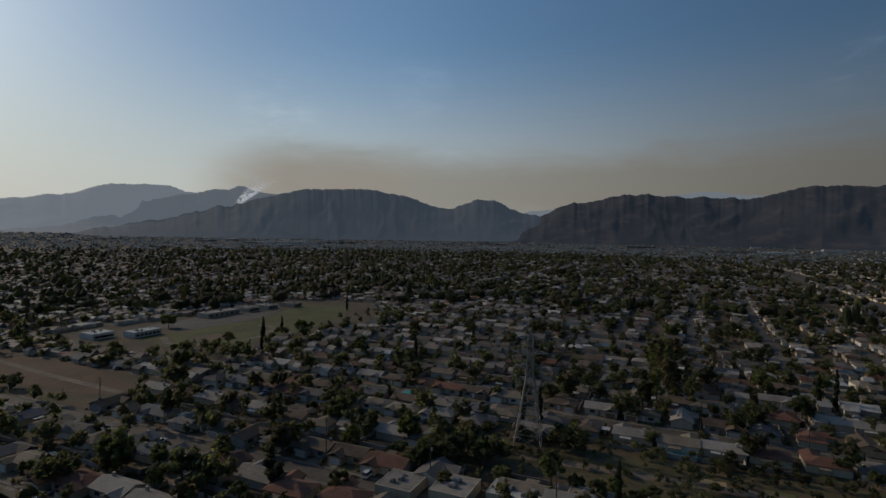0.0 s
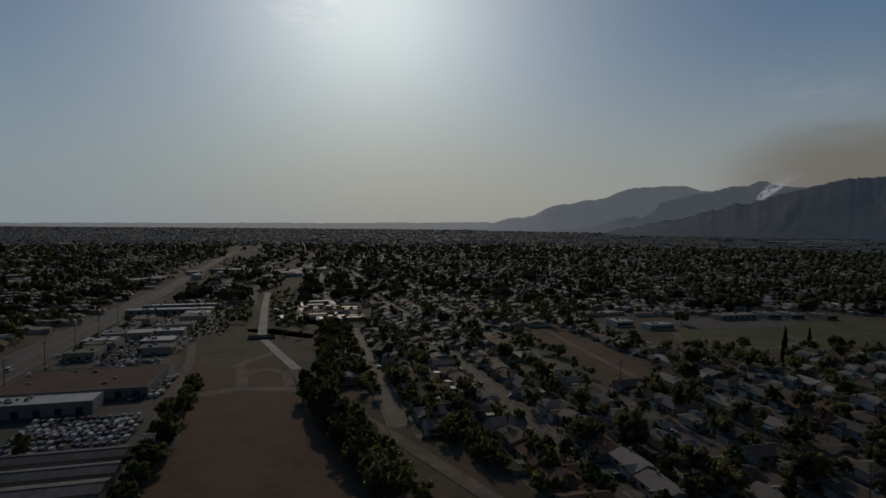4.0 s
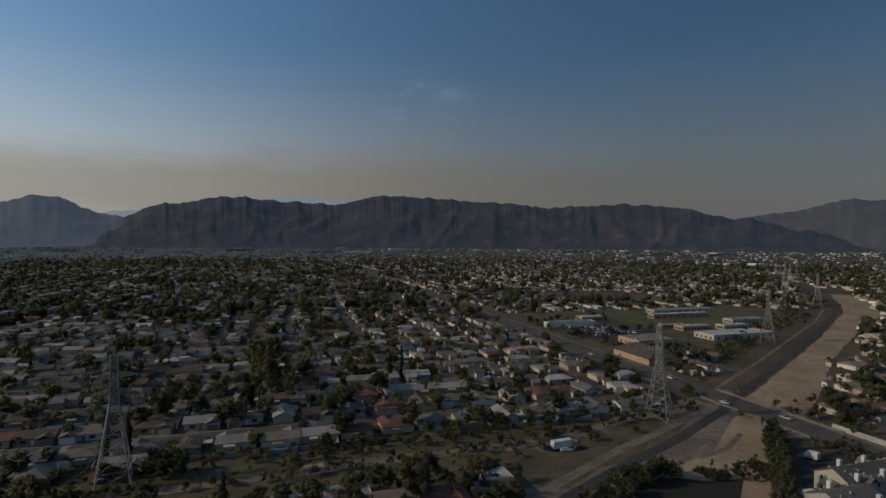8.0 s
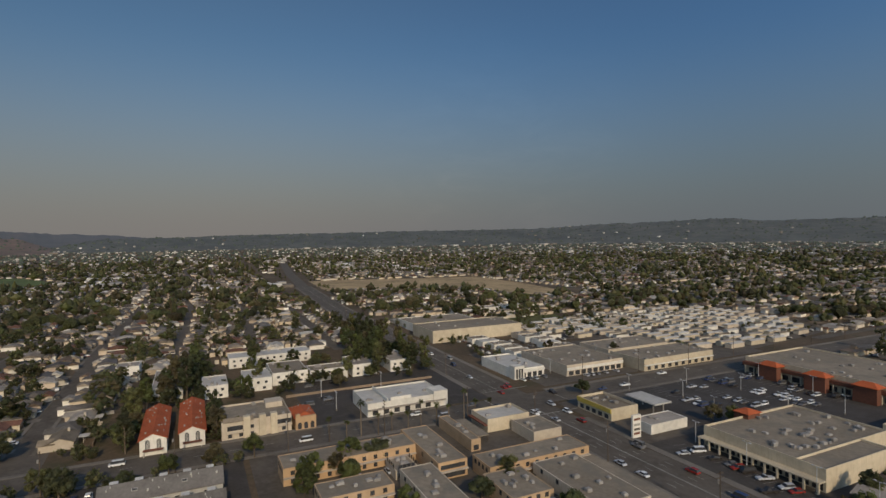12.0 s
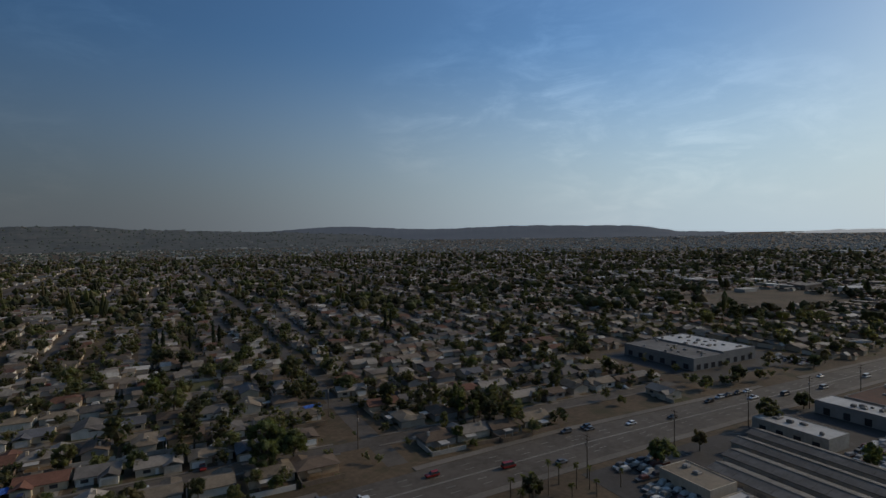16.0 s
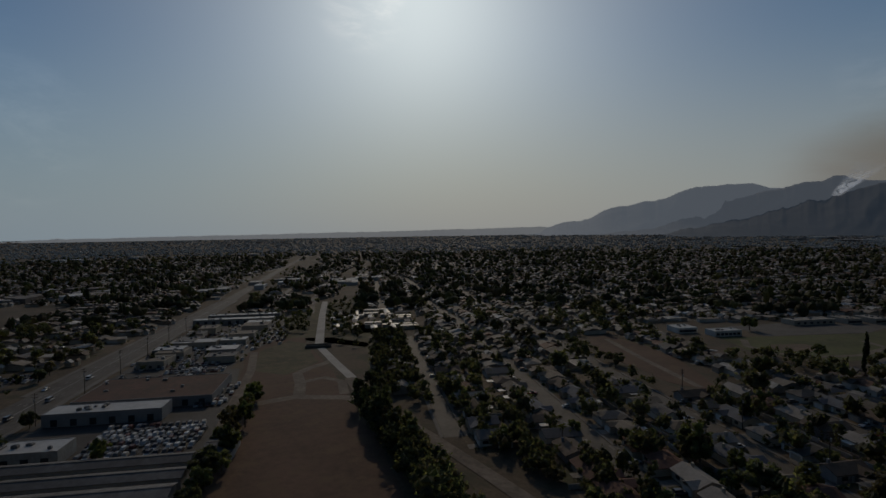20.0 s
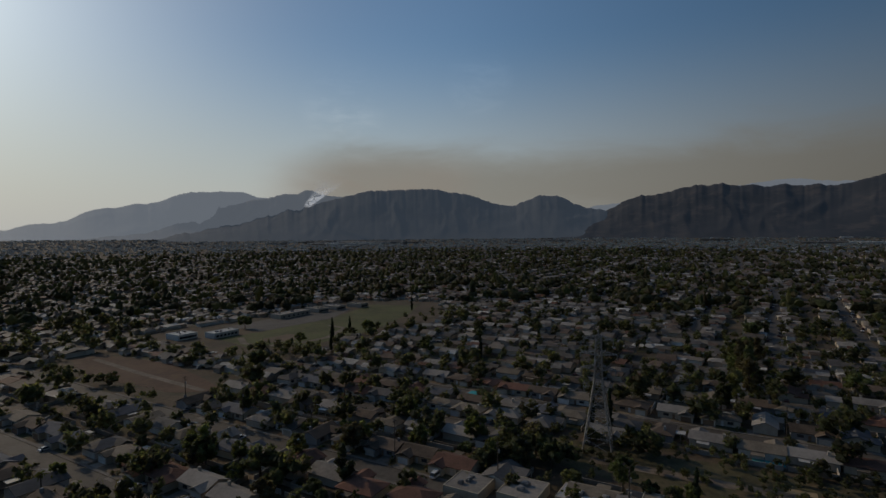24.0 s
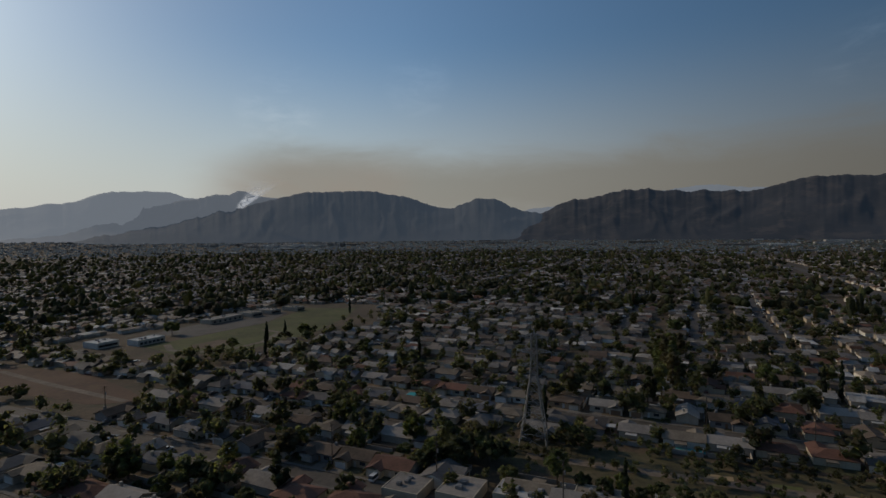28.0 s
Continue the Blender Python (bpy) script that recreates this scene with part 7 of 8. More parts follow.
# sheds, yards and the warehouse along the avenue to the west
def storage_shed(a0, a1, b0, b1, h, label, doors=True):
    """A long low gabled shed along b: pale walls, a shallow metal roof with a raised ridge cap, roll-up doors and roof seams."""
    x, y = (b1 - b0) / 2, (a1 - a0) / 2
    home = thing("storage_shed", spot((a0 + a1) / 2, (b0 + b1) / 2, 90), label, "shed", "storage sheds")
    bm = boxes((-x, x, -y, y, -0.3, h))
    gable_ends(bm, -x, x, -y, y, h, 1.1)
    part("wall", bm, M_SHEDWALL, home)
    part("roof", pitched(bmesh.new(), -x, x, -y, y, h + 0.2, 1.1, 0.45), M_SHED, home)
    part("ridge_cap", boxes((-x - 0.4, x + 0.4, -0.35, 0.35, h + 1.24, h + 1.38)), M_SHED, home)
    seams = bmesh.new()
    k = -x
    while k < x:
        for s in (-1, 1):
            beam(seams, (k, s * 0.4, h + 1.22), (k, s * (y + 0.4), h + 0.24), 0.07)
        k += 4.0
    tagged(part("roof_seams", seams, M_SHED, home), kind="stuff")
    if doors:
        n = max(3, int(2 * x / 6.5))
        for k in range(n):
            u = -x + (k + 0.5) * 2 * x / n
            for s in (-1, 1):
                part("roll_up_door", boxes((u - 1.4, u + 1.4, min(s * y, s * (y + 0.06)), max(s * y, s * (y + 0.06)), 0, 2.7)), M_GREYWALL, home)
    return home


for a0, a1, b0, b1, h, label in (
        (-162, -153, -112, -56, 3.6, "long pale storage shed with a grey metal gable roof"), (-175, -166, -116, -55, 3.8, "long pale storage shed with a grey metal gable roof"), (-187, -179, -122, -55, 3.8, "long pale storage shed with a grey metal gable roof"), (-199, -191, -124, -56, 4.0, "long pale storage shed with a grey metal gable roof"),
        (-214, -198.5, -54, -44, 3.4, "grey lean-to shed beside the yard")):
    storage_shed(a0, a1, b0, b1, h, label, a0 != -214)
for k, (a0, a1, b0, b1, h, roofm, label) in enumerate((
        (-219, -206, -132, -104, 5.2, M_FLATPALE, "white-roofed workshop with a row of skylights"), (-262, -249, -132, -84, 5.4, M_FLATPALE, "long pale warehouse with a row of loading doors"),
        (-308, -268, -130, -68, 4.6, M_RUST, "broad low hall under a dark rust-red roof"),
        (-522, -510, -146, -76, 4.6, M_FLATPALE, "long thin white-roofed storage row"), (-549, -538, -140, -74, 4.4, M_FLATPALE, "long thin white-roofed storage row"))):
    s = flat_building("workshop", a0, a1, b0, b1, h, M_GREYWALL if k % 3 else M_SHEDWALL, roofm, label, "workshop", 6, 80 + k, 0.3, [("+a", 0.3, 3.2, max(3, int((b1 - b0) / 7)), 2.6), ("-b", 0.4, 3.0, 2, 2.6)])
for k, (a0, a1, b0, b1) in enumerate(((-150, -138, -118, -100), (-146, -136, -96, -80), (-390, -372, -130, -112), (-420, -404, -132, -100), (-362, -348, -132, -116))):
    flat_building("trade_office", a0, a1, b0, b1, 4.4, M_BEIGE, (M_FLAT, M_FLATPALE)[k % 2], "small flat-roofed trade office by the avenue", "office", 3, 90 + k, 0.4, [("-b", 0.6, 2.2, 3, 1.8), ("+a", 0.6, 2.2, 3, 1.6)])
flat_building("warehouse", -322, -292, -258, -206, 7.4, M_GREYWALL, M_FLATPALE, "big warehouse with a white roof and rows of roof vents", "warehouse", 22, 95, 0.5, [("+b", 0.4, 3.4, 4, 3.4)])
flat_building("warehouse", -291, -264, -256, -204, 6.8, M_GREYWALL, M_SHED, "grey-roofed warehouse beside the white one", "warehouse", 12, 96, 0.5, [("+b", 0.4, 3.4, 4, 3.4), ("+a", 0.4, 3.4, 6, 3.4)])

# schools
for k, (a0, a1, b0, b1, wallm, roofm) in enumerate(((-392, -376, 244, 260, M_WHITE, M_FLATPALE), (-370, -358, 262, 284, M_WHITE, M_FLATPALE), (-398, -384, 352, 390, M_BEIGE, M_R_PALE), (-400, -380, 398, 412, M_BEIGE, M_FLAT), (-396, -376, 420, 434, M_BEIGE, M_R_PALE), (-385, -365, 446, 458, M_BEIGE, M_FLAT))):
    flat_building("school_wing", a0, a1, b0, b1, 4.0, wallm, roofm, "low pale school wing beside the playing field", "school", 4, 100 + k, 0.3, [("+a", 0.9, 2.6, 6, 2.4)])
for k, (a0, a1, b0, b1, h, roofm) in enumerate(((376, 446, 468, 478, 4.4, M_FLATPALE), (402, 480, 500, 514, 4.0, M_R_PALE), (350, 380, 396, 408, 4.0, M_FLATPALE), (392, 420, 392, 402, 4.0, M_FLATPALE), (340, 366, 412, 418, 3.4, M_FLATPALE), (340, 404, 350, 372, 4.4, M_FLATPALE), (292, 318, 470, 482, 4.4, M_FLATPALE), (430, 470, 420, 432, 4.0, M_R_PALE), (262, 294, 342, 368, 5.0, M_FLAT))):
    flat_building("school_wing", a0, a1, b0, b1, h, M_BEIGE if k % 2 else M_TAN, roofm, "long pale-roofed school wing with covered walks", "school", 4, 110 + k, 0.3, [("-a", 0.9, 2.6, 4, 2.0), ("-b", 0.9, 2.6, 8, 2.0)])
gabled_building("church_hall", 230, 256, 290, 328, 4.4, 5.0, "b", M_TAN, M_R_BROWN, "broad hall under a steep brown hipped roof", "church", 1.2, 0, (), 5, hip=9.0)
flat_building("long_wall_store", 240, 290, 444, 452, 4.6, M_WHITE, M_FLAT, "long low white store beside the road", "store", 4, 130, 0.5)
flat_building("school_gym", 414, 478, 132, 208, 5.0, M_BEIGE, M_SHED, "wide flat grey school roof amid houses", "school", 8, 131, 0.4)
for a, b, t in ((105, 182, 5),):
    tr = thing("trailer", spot(a, b, t), "white box trailer parked on dirt", "trailer")
    part("body", boxes((-4.2, 4.2, -1.25, 1.25, 0.9, 3.7), bevel=0.08), M_WHITE, tr)
    part("chassis", boxes((-4.0, 4.0, -0.9, 0.9, 0.55, 0.896)), M_TYRE, tr)
    for u in (-3.0, -2.0, 3.2):
        for s in (-1, 1):
            bm = beam(bmesh.new(), (u, s * 0.8, 0.45), (u, s * 1.2, 0.45), 0.45, 10)
            part("wheel", bm, M_TYRE, tr)

for a, b, t, q in ((189, 147, 100, 0.62), (159, 123, 90, 0.9)):
    tr = thing("box_truck", spot(a, b, t), "white box truck parked on a dark drive", "truck")
    part("cargo_box", boxes((-3.6 * q, 2.0 * q, -1.2, 1.2, 0.9, 3.3), bevel=0.06), M_WHITE, tr)
    part("cab", boxes((2.05 * q, 3.9 * q, -1.1, 1.1, 0.5, 2.4), bevel=0.15), M_WHITE, tr)
    part("windscreen", boxes((3.9 * q + 0.004, 3.9 * q + 0.05, -0.9, 0.9, 1.4, 2.1)), M_GLASS, tr)
    part("chassis", boxes((-3.4 * q, 3.6 * q, -0.8, 0.8, 0.45, 0.896)), M_TYRE, tr)
    for u in (-2.4 * q, 2.9 * q):
        for v in (-1, 1):
            part("wheel", beam(bmesh.new(), (u, v * 0.85, 0.42), (u, v * 1.15, 0.42), 0.42, 10), M_TYRE, tr)

# the bridge where the cross street passes the flood channel
br = thing("bridge", spot(218.5, 200), "plain concrete road bridge with low pale parapets", "bridge", kind="structure")
for s in (-1, 1):
    part("parapet", boxes((s * 9.4 - 0.2, s * 9.4 + 0.2, -36, 32, -0.2, 1.0), bevel=0.05), M_KERB, br)
    for k in range(9):
        part("post", boxes((s * 9.4 - 0.3, s * 9.4 + 0.3, -35 + k * 8 - 0.3, -35 + k * 8 + 0.3, 1.0, 1.25)), M_KERB, br)
part("deck_edge", boxes((-9.2, -8.6, -36, 32, 0.0, 0.25), (8.6, 9.2, -36, 32, 0.0, 0.25)), M_KERB, br)
# small bridge over the concrete channel
br = thing("bridge", spot(-391, -27), "small concrete bridge over the channel", "bridge", kind="structure")
part("deck", boxes((-3, 3, -9, 9, 0.1, 0.8)), M_KERB, br)
for s in (-1, 1):
    part("parapet", boxes((s * 3.2 - 0.2, s * 3.2 + 0.2, -9, 9, 0.0, 1.8)), M_KERB, br)

# ---- power line towers ----
def tower(m, h=42.0, foot=5.2, arms=((0.70, 6.0), (0.83, 6.6), (0.96, 5.2))):
    """A lattice tower: four splayed legs, crossed bracing, three pairs of arms."""
    top = thing("transmission_tower", m, "tall galvanised steel lattice transmission tower", "pylon", "transmission towers")
    waist, w1, w2 = h * 0.62, 1.35, 0.95

    def half(z):
        return foot + (w1 - foot) * z / waist if z < waist else w1 + (w2 - w1) * (z - waist) / (h - waist)

    for sx in (-1, 1):
        for sy in (-1, 1):
            bm = beam(bmesh.new(), (sx * foot, sy * foot, -0.3), (sx * w1, sy * w1, waist), 0.24)
            beam(bm, (sx * w1, sy * w1, waist), (sx * w2, sy * w2, h), 0.2)
            part("leg", bm, M_STEEL, top)
    levels = [h * f for f in (0.0, 0.12, 0.25, 0.36, 0.46, 0.55, 0.62, 0.70, 0.77, 0.83, 0.90, 0.96, 1.0)]
    for k, (z0, z1) in enumerate(zip(levels, levels[1:])):
        bm = bmesh.new()
        p, q = half(z0), half(z1)
        for c0 in range(4):
            d = [(-1, -1), (1, -1), (1, 1), (-1, 1)]
            u, v = d[c0], d[(c0 + 1) % 4]
            beam(bm, (u[0] * p, u[1] * p, z0), (v[0] * q, v[1] * q, z1), 0.1)
            beam(bm, (v[0] * p, v[1] * p, z0), (u[0] * q, u[1] * q, z1), 0.1)
            beam(bm, (u[0] * q, u[1] * q, z1), (v[0] * q, v[1] * q, z1), 0.12)
        part("bracing", bm, M_STEEL, top)["kind"] = "stuff"
    for f, reach in arms:
        for s in (-1, 1):
            z, w = h * f, half(h * f)
            bm = bmesh.new()
            for sy in (-1, 1):
                beam(bm, (s * w, sy * w, z), (s * reach, 0, z + 0.4), 0.13)
                beam(bm, (s * w, sy * w, z + 1.6), (s * reach, 0, z + 0.5), 0.11)
                beam(bm, (s * (w + reach) / 2, sy * w / 2, z + 0.2), (s * w, sy * w, z + 1.6), 0.09)
            arm = part("cross_arm", bm, M_STEEL, top)
            part("insulator", beam(bmesh.new(), (s * reach, 0, z + 0.4), (s * reach, 0, z - 1.7), 0.16, 6), M_UNIT, arm)
    part("peak", beam(bmesh.new(), (0, 0, h), (0, 0, h + 2.2), (0.5, 0.08)), M_STEEL, top)
    return top


first = tower(spot(-50, 197, 8))
for a, b, t in ((166, 202, 35), (376, 332, 40), (645, 500, 40), (660, 560, 40), (871, 727, 45), (997, 842, 45), (1021, 837, 45)):
    copy_thing(first, spot(a, b, t))


# ---- poles and lamps ----
def utility_pole(m, h=14.5):
    top = new("utility_pole", mesh_of("pole", beam(bmesh.new(), (0, 0, -0.3), (0, 0, h), (0.2, 0.13), 8), M_POLE))
    top.matrix_basis = m
    tagged(top, "dark wooden utility pole with cross arms", "utility pole", "utility poles")
    for z in (h - 0.7, h - 1.9):
        arm = part("cross_arm", boxes((-0.09, 0.09, -1.3, 1.3, z - 0.08, z + 0.08)), M_POLE, top)
    part("transformer", beam(bmesh.new(), (0.45, 0, h - 3.8), (0.45, 0, h - 2.7), 0.28, 8), M_UNIT, top)
    return top


first = utility_pole(spot(-120, -131))
for k in range(1, 9):
    copy_thing(first, spot(-120 - 44 * k, -133 - 0.9 * k))
for k in range(1, 15):
    if 60 < -120 + 44 * k < 205 or -120 + 44 * k > 240:
        copy_thing(first, spot(-120 + 44 * k, -131))
for k in range(9):
    copy_thing(first, spot(205.5, -108 + 38 * k, 90))
for k in range(10):
    copy_thing(first, spot(228.5, -190 - 40 * k, 90))
for k in range(6):
    copy_thing(first, spot(-62, -190 - 42 * k, 90))
    copy_thing(first, spot(-230 + 40 * k, 152, 0))
for k in range(7):
    copy_thing(first, spot(10 + 36 * k, 233, 0))


def lot_lamp(m, h=8.5):
    top = new("lot_lamp", mesh_of("pole", beam(bmesh.new(), (0, 0, 0), (0, 0, h), (0.16, 0.1), 8), M_LAMPHEAD))
    top.matrix_basis = m
    tagged(top, "slim twin-headed car park lamp post", "street lamp", "car park lamps")
    part("base", beam(bmesh.new(), (0, 0, -0.2), (0, 0, 0.7), 0.4, 8), M_KERB, top)
    for s in (-1, 1):
        arm = part("arm", boxes((min(0, s * 1.1), max(0, s * 1.1), -0.05, 0.05, h - 0.1, h)), M_LAMPHEAD, top)
        part("lamp_head", boxes((min(s * 0.8, s * 1.6), max(s * 0.8, s * 1.6), -0.28, 0.28, h, h + 0.16), bevel=0.04), M_LAMPHEAD, arm)
    return top


first = lot_lamp(spot(120, -170))
for a, b in ((98, -171), (142, -172), (84, -176), (160, -205), (185, -215), (150, -240), (180, -250), (135, -255), (200, -235), (160, -275), (190, -278), (125, -280), (205, -200), (252, -186), (270, -235), (245, -60), (268, -58), (270, -90)):
    copy_thing(first, spot(a, b))


# ---- cars ----
def car(kind, colour, m):
    """A car along x: shaped body, glasshouse, roof, four wheels."""
    L, W, H = {"sedan": (4.7, 1.8, 1.45), "suv": (4.8, 1.9, 1.75), "pickup": (5.6, 1.95, 1.8), "van": (5.2, 2.0, 2.1)}[kind]
    top = thing("car", m, f"{colour} {kind} parked or driving on asphalt" if kind != "suv" else f"{colour} sport utility car on asphalt", "car", "cars")
    paint = CAR_PAINT[colour]
    h0 = H * 0.56
    profile = {"sedan": ((-0.5, 0.3), (0.5, 0.3), (0.5, 0.62), (0.46, 0.75), (0.2, 0.84), (-0.3, 0.86), (-0.48, 0.82), (-0.5, 0.6)),
               "suv": ((-0.5, 0.35), (0.5, 0.35), (0.5, 0.75), (0.46, 0.92), (0.22, 1.0), (-0.5, 1.02)),
               "pickup": ((-0.5, 0.4), (0.5, 0.4), (0.5, 0.8), (0.46, 0.98), (0.2, 1.05), (-0.5, 1.05)),
               "van": ((-0.5, 0.35), (0.5, 0.35), (0.5, 0.8), (0.42, 1.05), (-0.5, 1.1))}[kind]
    bm = bmesh.new()
    sides = [[bm.verts.new((px * L, s * W / 2, pz)) for px, pz in profile] for s in (-1, 1)]
    bm.faces.new(sides[0])
    bm.faces.new(sides[1][::-1])
    for i in range(len(profile)):
        j = (i + 1) % len(profile)
        bm.faces.new((sides[0][j], sides[0][i], sides[1][i], sides[1][j]))
    bmesh.ops.recalc_face_normals(bm, faces=bm.faces)
    bmesh.ops.bevel(bm, geom=bm.edges[:], offset=0.06, segments=1, affect="EDGES")
    part("body", bm, paint, top)
    z0 = profile[-2][1] if kind == "sedan" else profile[-1][1]
    x0, x1 = {"sedan": (-0.36, 0.2), "suv": (-0.49, 0.2), "pickup": (-0.1, 0.2), "van": (-0.49, 0.4)}[kind]
    bm = bmesh.new()
    lo = [bm.verts.new((px * L, sy * W * 0.47, z0 - 0.02)) for px, sy in ((x0, -1), (x1, -1), (x1, 1), (x0, 1))]
    hi = [bm.verts.new((px * L, sy * W * 0.38, H - 0.05)) for px, sy in ((x0 + 0.07, -1), (x1 - 0.12, -1), (x1 - 0.12, 1), (x0 + 0.07, 1))]
    bm.faces.new(hi)
    for i in range(4):
        bm.faces.new((lo[i], lo[(i + 1) % 4], hi[(i + 1) % 4], hi[i]))
    part("glasshouse", bm, M_GLASS, top)
    part("roof", boxes(((x0 + 0.065) * L, (x1 - 0.115) * L, -W * 0.39, W * 0.39, H - 0.046, H), bevel=0.02), paint, top)
    for sx in (-0.31, 0.31):
        for s in (-1, 1):
            bm = beam(bmesh.new(), (sx * L, s * (W / 2 - 0.2), 0.33), (sx * L, s * (W / 2 + 0.01), 0.33), 0.33, 10)
            part("wheel", bm, M_TYRE, top)
    return top


car_models = {}
crng = random.Random(44)
COLOURS = ["white", "white", "white", "silver", "silver", "black", "black", "dark red", "dark blue", "grey", "grey"]


def put_car(a, b, turn, z=0.05, kind=None):
    kind = kind or crng.choice(("sedan", "sedan", "suv", "suv", "pickup", "van"))
    key = kind, crng.choice(COLOURS)
    m = spot(a, b, turn + crng.uniform(-2, 2), z)
    if key in car_models:
        copy_thing(car_models[key], m)
    else:
        car_models[key] = car(*key, m)


def avenue_b(a):
    return float(np.interp(a, [p[0] for p in AVENUE], [p[1] for p in AVENUE]))


for k in range(30):          # traffic on the avenue
    a = -330 + k * 23 + crng.uniform(-8, 8)
    if abs(a - 217) > 12:
        lane = crng.choice((-9.6, -6, -2.5, 2.5, 6, 9.6))
        put_car(a, avenue_b(a) + lane * avenue_half(a) / 13, 0 if lane < 0 else 180, 0.07)
for a, b in ((-232, -12.3), (-238, -12.3), (-245, -12.3), (-252, -12.3), (-140, -12.4), (-150, -12.4), (150, -12), (141, 12), (131, 12)):
    put_car(a, avenue_b(a) + b * avenue_half(a) / 13.6, 0, 0.07)
for b, off in ((-190, -4), (-205, -4), (-240, 4), (-300, -4), (-118, 4), (-90, 4), (-40, -4), (25, 4), (120, -4), (185, 4), (212, -4), (260, 4), (330, -4), (-100, -4)):
    put_car(217 + off, b, 90, 0.06)
for a, b in ((205, -152), (200, -140), (193, -152), (232, -141), (240, -150), (214, -128), (220, -164), (187, -141)):
    put_car(a, b, 0 if b > -146 else 180, 0.07)
for a in (101, 104, 111, 117, 120, 123, 129, 136):      # before the supermarket
    put_car(a, -166 + crng.uniform(-0.5, 0.5), 70, 0.06)
    if crng.random() < 0.5:
        put_car(a + 1, -159.5 + crng.uniform(-0.5, 0.5), 70, 0.06)
for row_b in (-212, -217.5, -232, -237.5, -252, -257.5, -272, -277.5):
    for k in range(19):
        if crng.random() < 0.33:
            put_car(148 + k * 2.9, row_b, 90, 0.06)
for a, b in ((247, -164), (247, -168), (247, -172), (247, -178), (238, -200), (238, -204), (238, -208), (238, -214), (238, -222), (235, -240), (294, -170), (297, -180)):
    put_car(a, b, 0, 0.06)
for a, b in ((262, -60), (266, -60), (290, -56), (292, -70), (258, -50), (182, -4.5), (197, 34), (197, 30), (200, 108), (170, 108), (172, 112), (168, 46), (176, 44), (172, -60), (174, -48), (168, -40), (145, -100), (148, -92)):
    put_car(a, b, crng.choice((0, 90)), 0.06)
for k in range(24):
    put_car(262 + (k % 8) * 5.5, 400 + (k // 8) * 16 + crng.uniform(-1, 1), 90, 0.06)
for k, (d, a, b, side, along) in enumerate(PLOTS[:220]):   # drives and kerbs of the nearer houses
    if along and crng.random() < 0.14:
        put_car(a + crng.choice((-3.6, 3.6)), b - side * 8.0, 90, 0.045)

# cars too many to count: the packed yards and the far streets
cv, cf = [], []


def small_car(a, b, turn):
    x0, y0 = xy(a, b)
    cs, sn = math.cos(radians(turn - TURN)), math.sin(radians(turn - TURN))
    L, W, H = crng.uniform(4.3, 5.2), 1.85, crng.uniform(1.4, 1.8)
    n1 = len(cv)
    for px, py, pz in ((-0.5, -0.5, 0.2), (0.5, -0.5, 0.2), (0.5, 0.5, 0.2), (-0.5, 0.5, 0.2), (-0.5, -0.5, 0.8), (0.5, -0.5, 0.75), (0.5, 0.5, 0.75), (-0.5, 0.5, 0.8), (-0.36, -0.4, H), (0.1, -0.4, H), (0.1, 0.4, H), (-0.36, 0.4, H), (-0.45, -0.48, 0.8), (0.24, -0.48, 0.78), (0.24, 0.48, 0.78), (-0.45, 0.48, 0.8)):
        u, v = px * L, py * W
        cv.append((x0 + u * cs - v * sn, y0 + u * sn + v * cs, pz + 0.05))
    for q in ((0, 1, 5, 4), (1, 2, 6, 5), (2, 3, 7, 6), (3, 0, 4, 7), (4, 5, 6, 7), (12, 13, 9, 8), (13, 14, 10, 9), (14, 15, 11, 10), (15, 12, 8, 11), (8, 9, 10, 11)):
        cf.append(tuple(n1 + i for i in q))


for a0, a1, b0, b1, da, db, fill in ((-240, -222, -101, -64, 5.4, 2.6, 0.9), (-203, -198, -112, -60, 5.2, 2.7, 0.85), (-154, -128, -116, -58, 5.6, 2.7, 0.72), (-150, -130, -132, -120, 5.2, 2.7, 0.8), (-164.5, -163.5, -112, -56, 5.3, 2.7, 0.55), (-177.5, -176.5, -114, -56, 5.3, 2.7, 0.5), (-190, -188, -120, -56, 5.3, 2.7, 0.5), (-232, -206, -100, -62, 5.4, 2.7, 0.85), (-152, -122, -112, -66, 6.4, 2.8, 0.62), (-330, -316, -136, -80, 6, 3.2, 0.25), (-272, -266, -75, -62, 5.5, 2.7, 0.9), (-340, -334, -110, -78, 5.5, 2.8, 0.8),
                                      (-560, -345, -138, -70, 8, 5, 0.4), (-430, -345, -128, -80, 6, 3, 0.45), (-420, -352, -72, -50, 6, 3, 0.0), (-470, -405, -76, -52, 7, 4, 0.45), (-300, -268, -88, -62, 5.6, 2.8, 0.6), (258, 300, 395, 455, 5.5, 3, 0.4), (250, 410, -480, -300, 11, 9, 0.3), (100, 118, 180, 190, 6, 3.4, 0.5), (-342, -326, -204, -180, 5.5, 3, 0.6), (295, 360, -235, -170, 9, 5, 0.45), (330, 362, -330, -245, 8, 5, 0.3)):
    a = a0
    while a < a1:
        b = b0
        while b < b1:
            if crng.random() < fill:
                small_car(a + crng.uniform(-0.6, 0.6), b + crng.uniform(-0.3, 0.3), crng.uniform(-8, 8))
            b += db
        a += da
for d, a, b, side, along in PLOTS[220:3400]:
    for q in range(2):
        if crng.random() < 0.42:
            u, v = crng.uniform(-6, 6), -side * crng.uniform(6.5, 9.5)
            small_car(a + (u if along else v), b + (v if along else u), crng.choice((0, 90)))
tagged(new("parked_cars", raw_mesh("parked_cars", cv, cf, M_SCRAP)), "packed rows of parked and scrapped cars in yards and streets", "cars", kind="stuff")

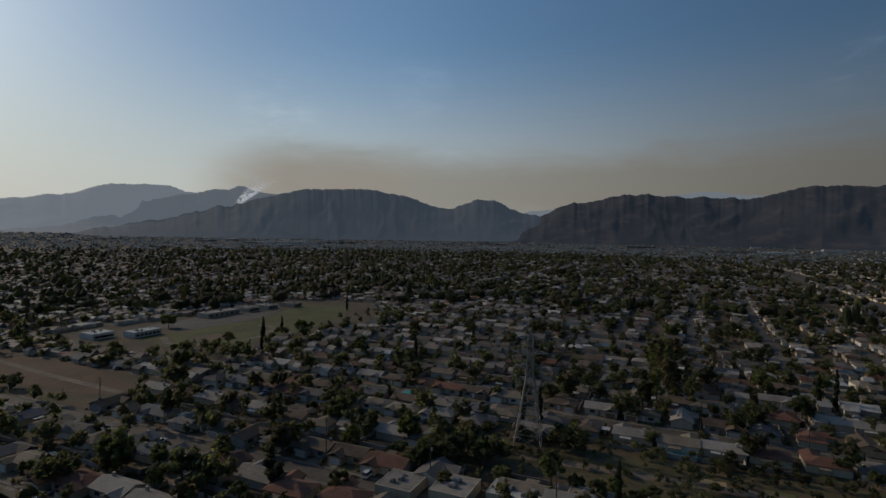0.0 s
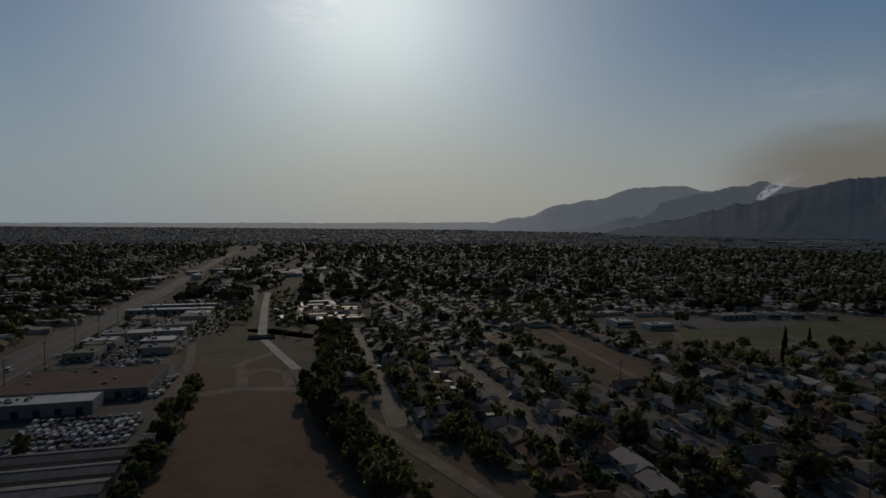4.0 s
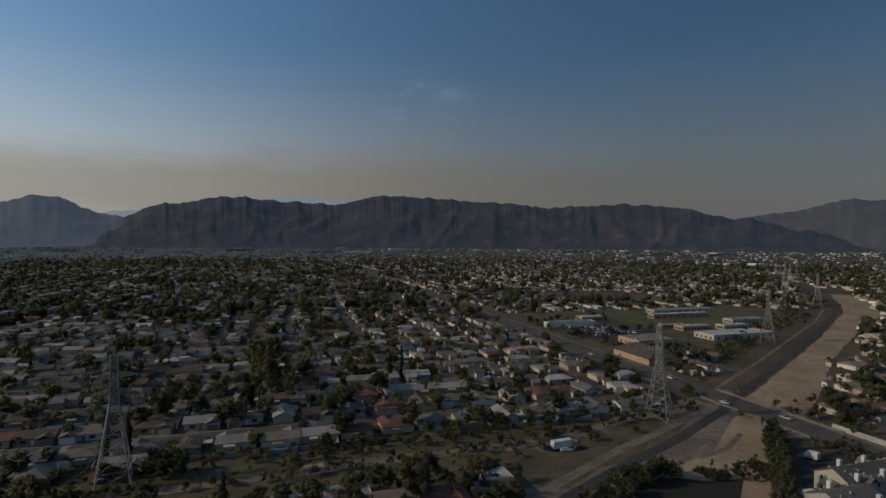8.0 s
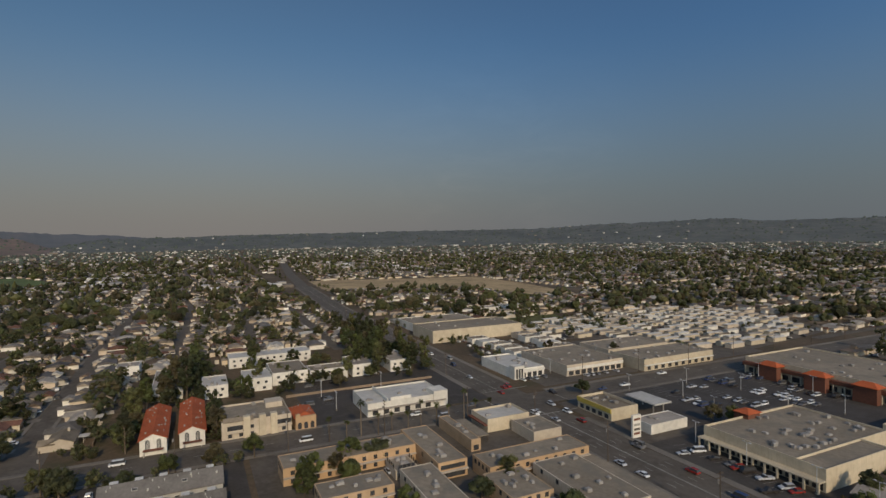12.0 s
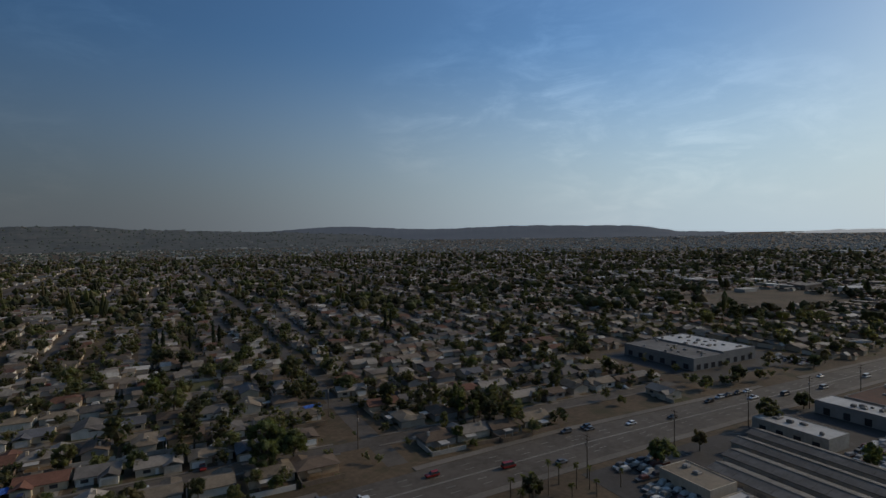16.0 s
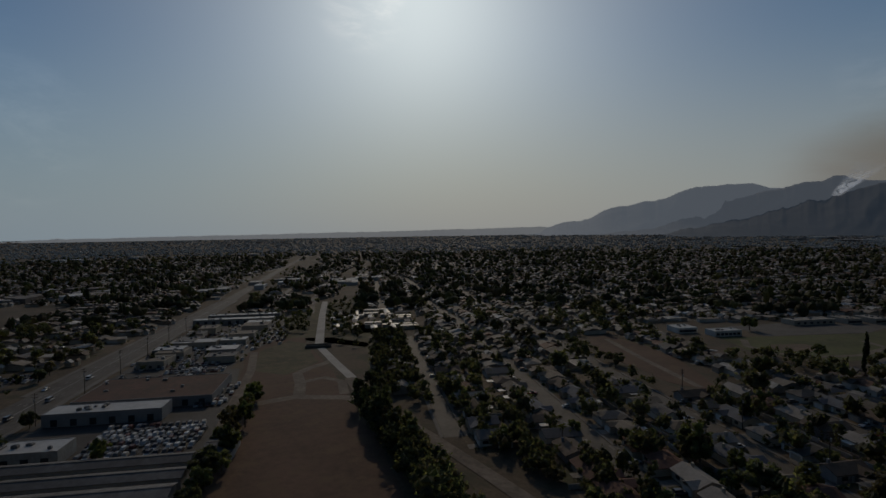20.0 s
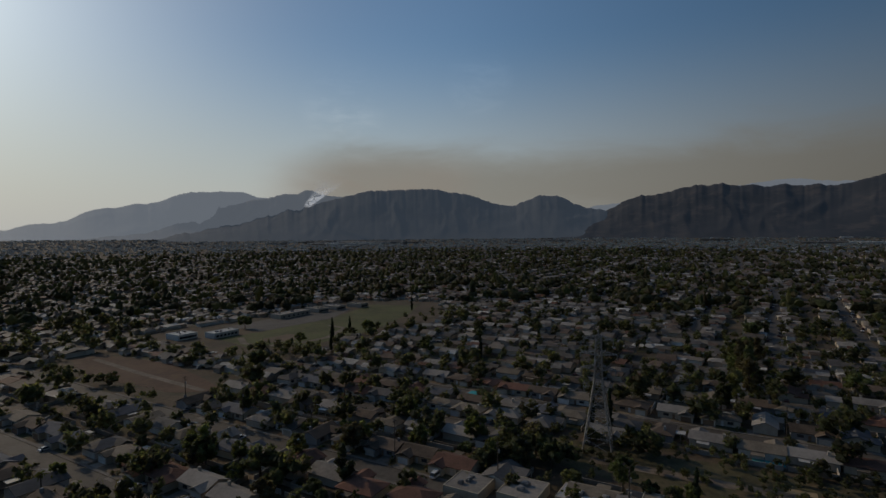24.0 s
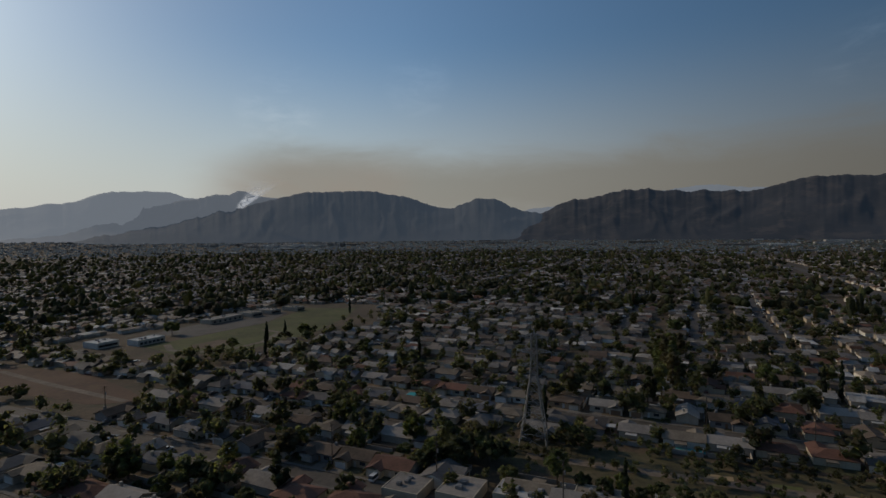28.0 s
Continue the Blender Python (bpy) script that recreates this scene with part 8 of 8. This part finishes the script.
# stall lines in the car parks
bm = bmesh.new()
for row_b in (-214.8, -234.8, -254.8, -274.8):
    for k in range(21):
        ribbon(bm, [(146.6 + k * 2.9, row_b - 5), (146.6 + k * 2.9, row_b + 5)], 0.14, 0.062)
for k in range(17):
    ribbon(bm, [(97 + k * 2.9, -168.5), (98 + k * 2.9, -163)], 0.14, 0.062)
for k in range(14):
    ribbon(bm, [(256 + k * 2.8, -62), (256 + k * 2.8, -56.5)], 0.14, 0.062)
for k in range(12):
    ribbon(bm, [(170 + k * 2.6, 106), (170 + k * 2.6, 111)], 0.14, 0.062)
tagged(new("stall_lines", mesh_of("stall_lines", bm, M_PAINT)), "worn white stall lines", "road marking", kind="structure")

# trade sheds along the avenue's far stretch
srng = random.Random(64)
for k in range(16):
    a, b = -552 + (k % 8) * 27 + srng.uniform(-4, 4), (-124 if k < 8 else -88) + srng.uniform(-5, 5)
    if -560 < a < -500:
        continue
    w, d = srng.uniform(6, 10), srng.uniform(6, 11)
    flat_building("trade_shed", a - w, a + w, b - d, b + d, srng.uniform(3.6, 5.5), srng.choice((M_BEIGE, M_GREYWALL, M_CREAM)), srng.choice((M_SHED, M_FLAT, M_FLATPALE, M_R_RED)), "flat-roofed trade shed in a yard of parked cars", "shed", 3, 200 + k, 0.3)
for k in range(10):
    a, b = 300 + (k % 5) * 13, -232 + (k // 5) * 36 + srng.uniform(-3, 3)
    flat_building("back_lot_shed", a - 5, a + 5, b - 7, b + 7, 3.8, srng.choice((M_BEIGE, M_WHITE)), srng.choice((M_FLAT, M_FLATPALE)), "small shed on a back lot behind the shops", "shed", 2, 230 + k, 0.3)
# low flat-roofed houses close under the power lines
for k, (a0, a1, b0, b1, roofm) in enumerate(((-82, -70, 138, 150, M_R_PALE), (-66, -54, 142, 155, M_R_PALE), (-50, -34, 148, 158, M_FLATPALE), (-28, -14, 152, 164, M_FLAT), (-6, 8, 156, 166, M_FLATPALE), (14, 28, 160, 168, M_R_PALE), (60, 74, 158, 166, M_FLATPALE))):
    flat_building("flat_roofed_house", a0, a1, b0, b1, 3.2, M_CREAM, roofm, "low flat-roofed house under the power lines", "house", 3, 250 + k, 0.25, [("+b", 0.9, 2.1, 3, 1.4)])

# garden plots, pools and tarpaulins
for k in range(9):
    a = 8 + k * 9.5
    patch("garden_plot", [(a, 186), (a + 8.6, 186.6), (a + 8.4, 195), (a - 0.2, 194.4)], (M_STRAW, M_BROWN, M_LAWN, M_DIRT)[k % 4], 0.05, "small fenced garden plot of tilled earth", "garden", 0.5)
for a, b, w, d in ((4, 214, 5, 3), (-84, 157, 3, 4), (-120, 236, 4, 3)):
    pool = thing("swimming_pool", spot(a, b), "turquoise backyard swimming pool with a pale rim", "swimming pool")
    part("water", boxes((-w, w, -d, d, 0.0, 0.12)), M_POOL, pool)
    part("rim", boxes((-w - 0.8, -w - 0.003, -d - 0.8, d + 0.8, 0, 0.16), (w + 0.003, w + 0.8, -d - 0.8, d + 0.8, 0, 0.16), (-w, w, -d - 0.8, -d - 0.003, 0, 0.16), (-w, w, d + 0.003, d + 0.8, 0, 0.16)), M_DRIVE, pool)
for a, b in ((44, -207), (-57, -242), (88, 222)):
    bm = bmesh.new()
    bmesh.ops.create_grid(bm, x_segments=8, y_segments=6, size=1.0)
    for v in bm.verts:
        v.co = Vector((v.co.x * 4.2, v.co.y * 2.8, 2.3 + 0.9 * (1 - abs(v.co.y)) + 0.18 * noise.noise(v.co * 3)))
    tent = new("tarpaulin", mesh_of("tarpaulin", bm, M_TARP))
    tent.matrix_basis = spot(a, b, 12)
    tagged(tent, "bright blue tarpaulin shade in a back yard", "tarpaulin")
    for sx in (-1, 1):
        for sy in (-1, 1):
            part("post", beam(bmesh.new(), (sx * 4.0, sy * 2.6, -0.1), (sx * 4.0, sy * 2.6, 2.35), 0.06, 6), M_UNIT, tent)
patch("lawn_corner", [(92, -159), (88, -175), (70, -166), (80, -159)], M_LAWN, 0.085, "green lawn beside the supermarket", "lawn", 0.6)
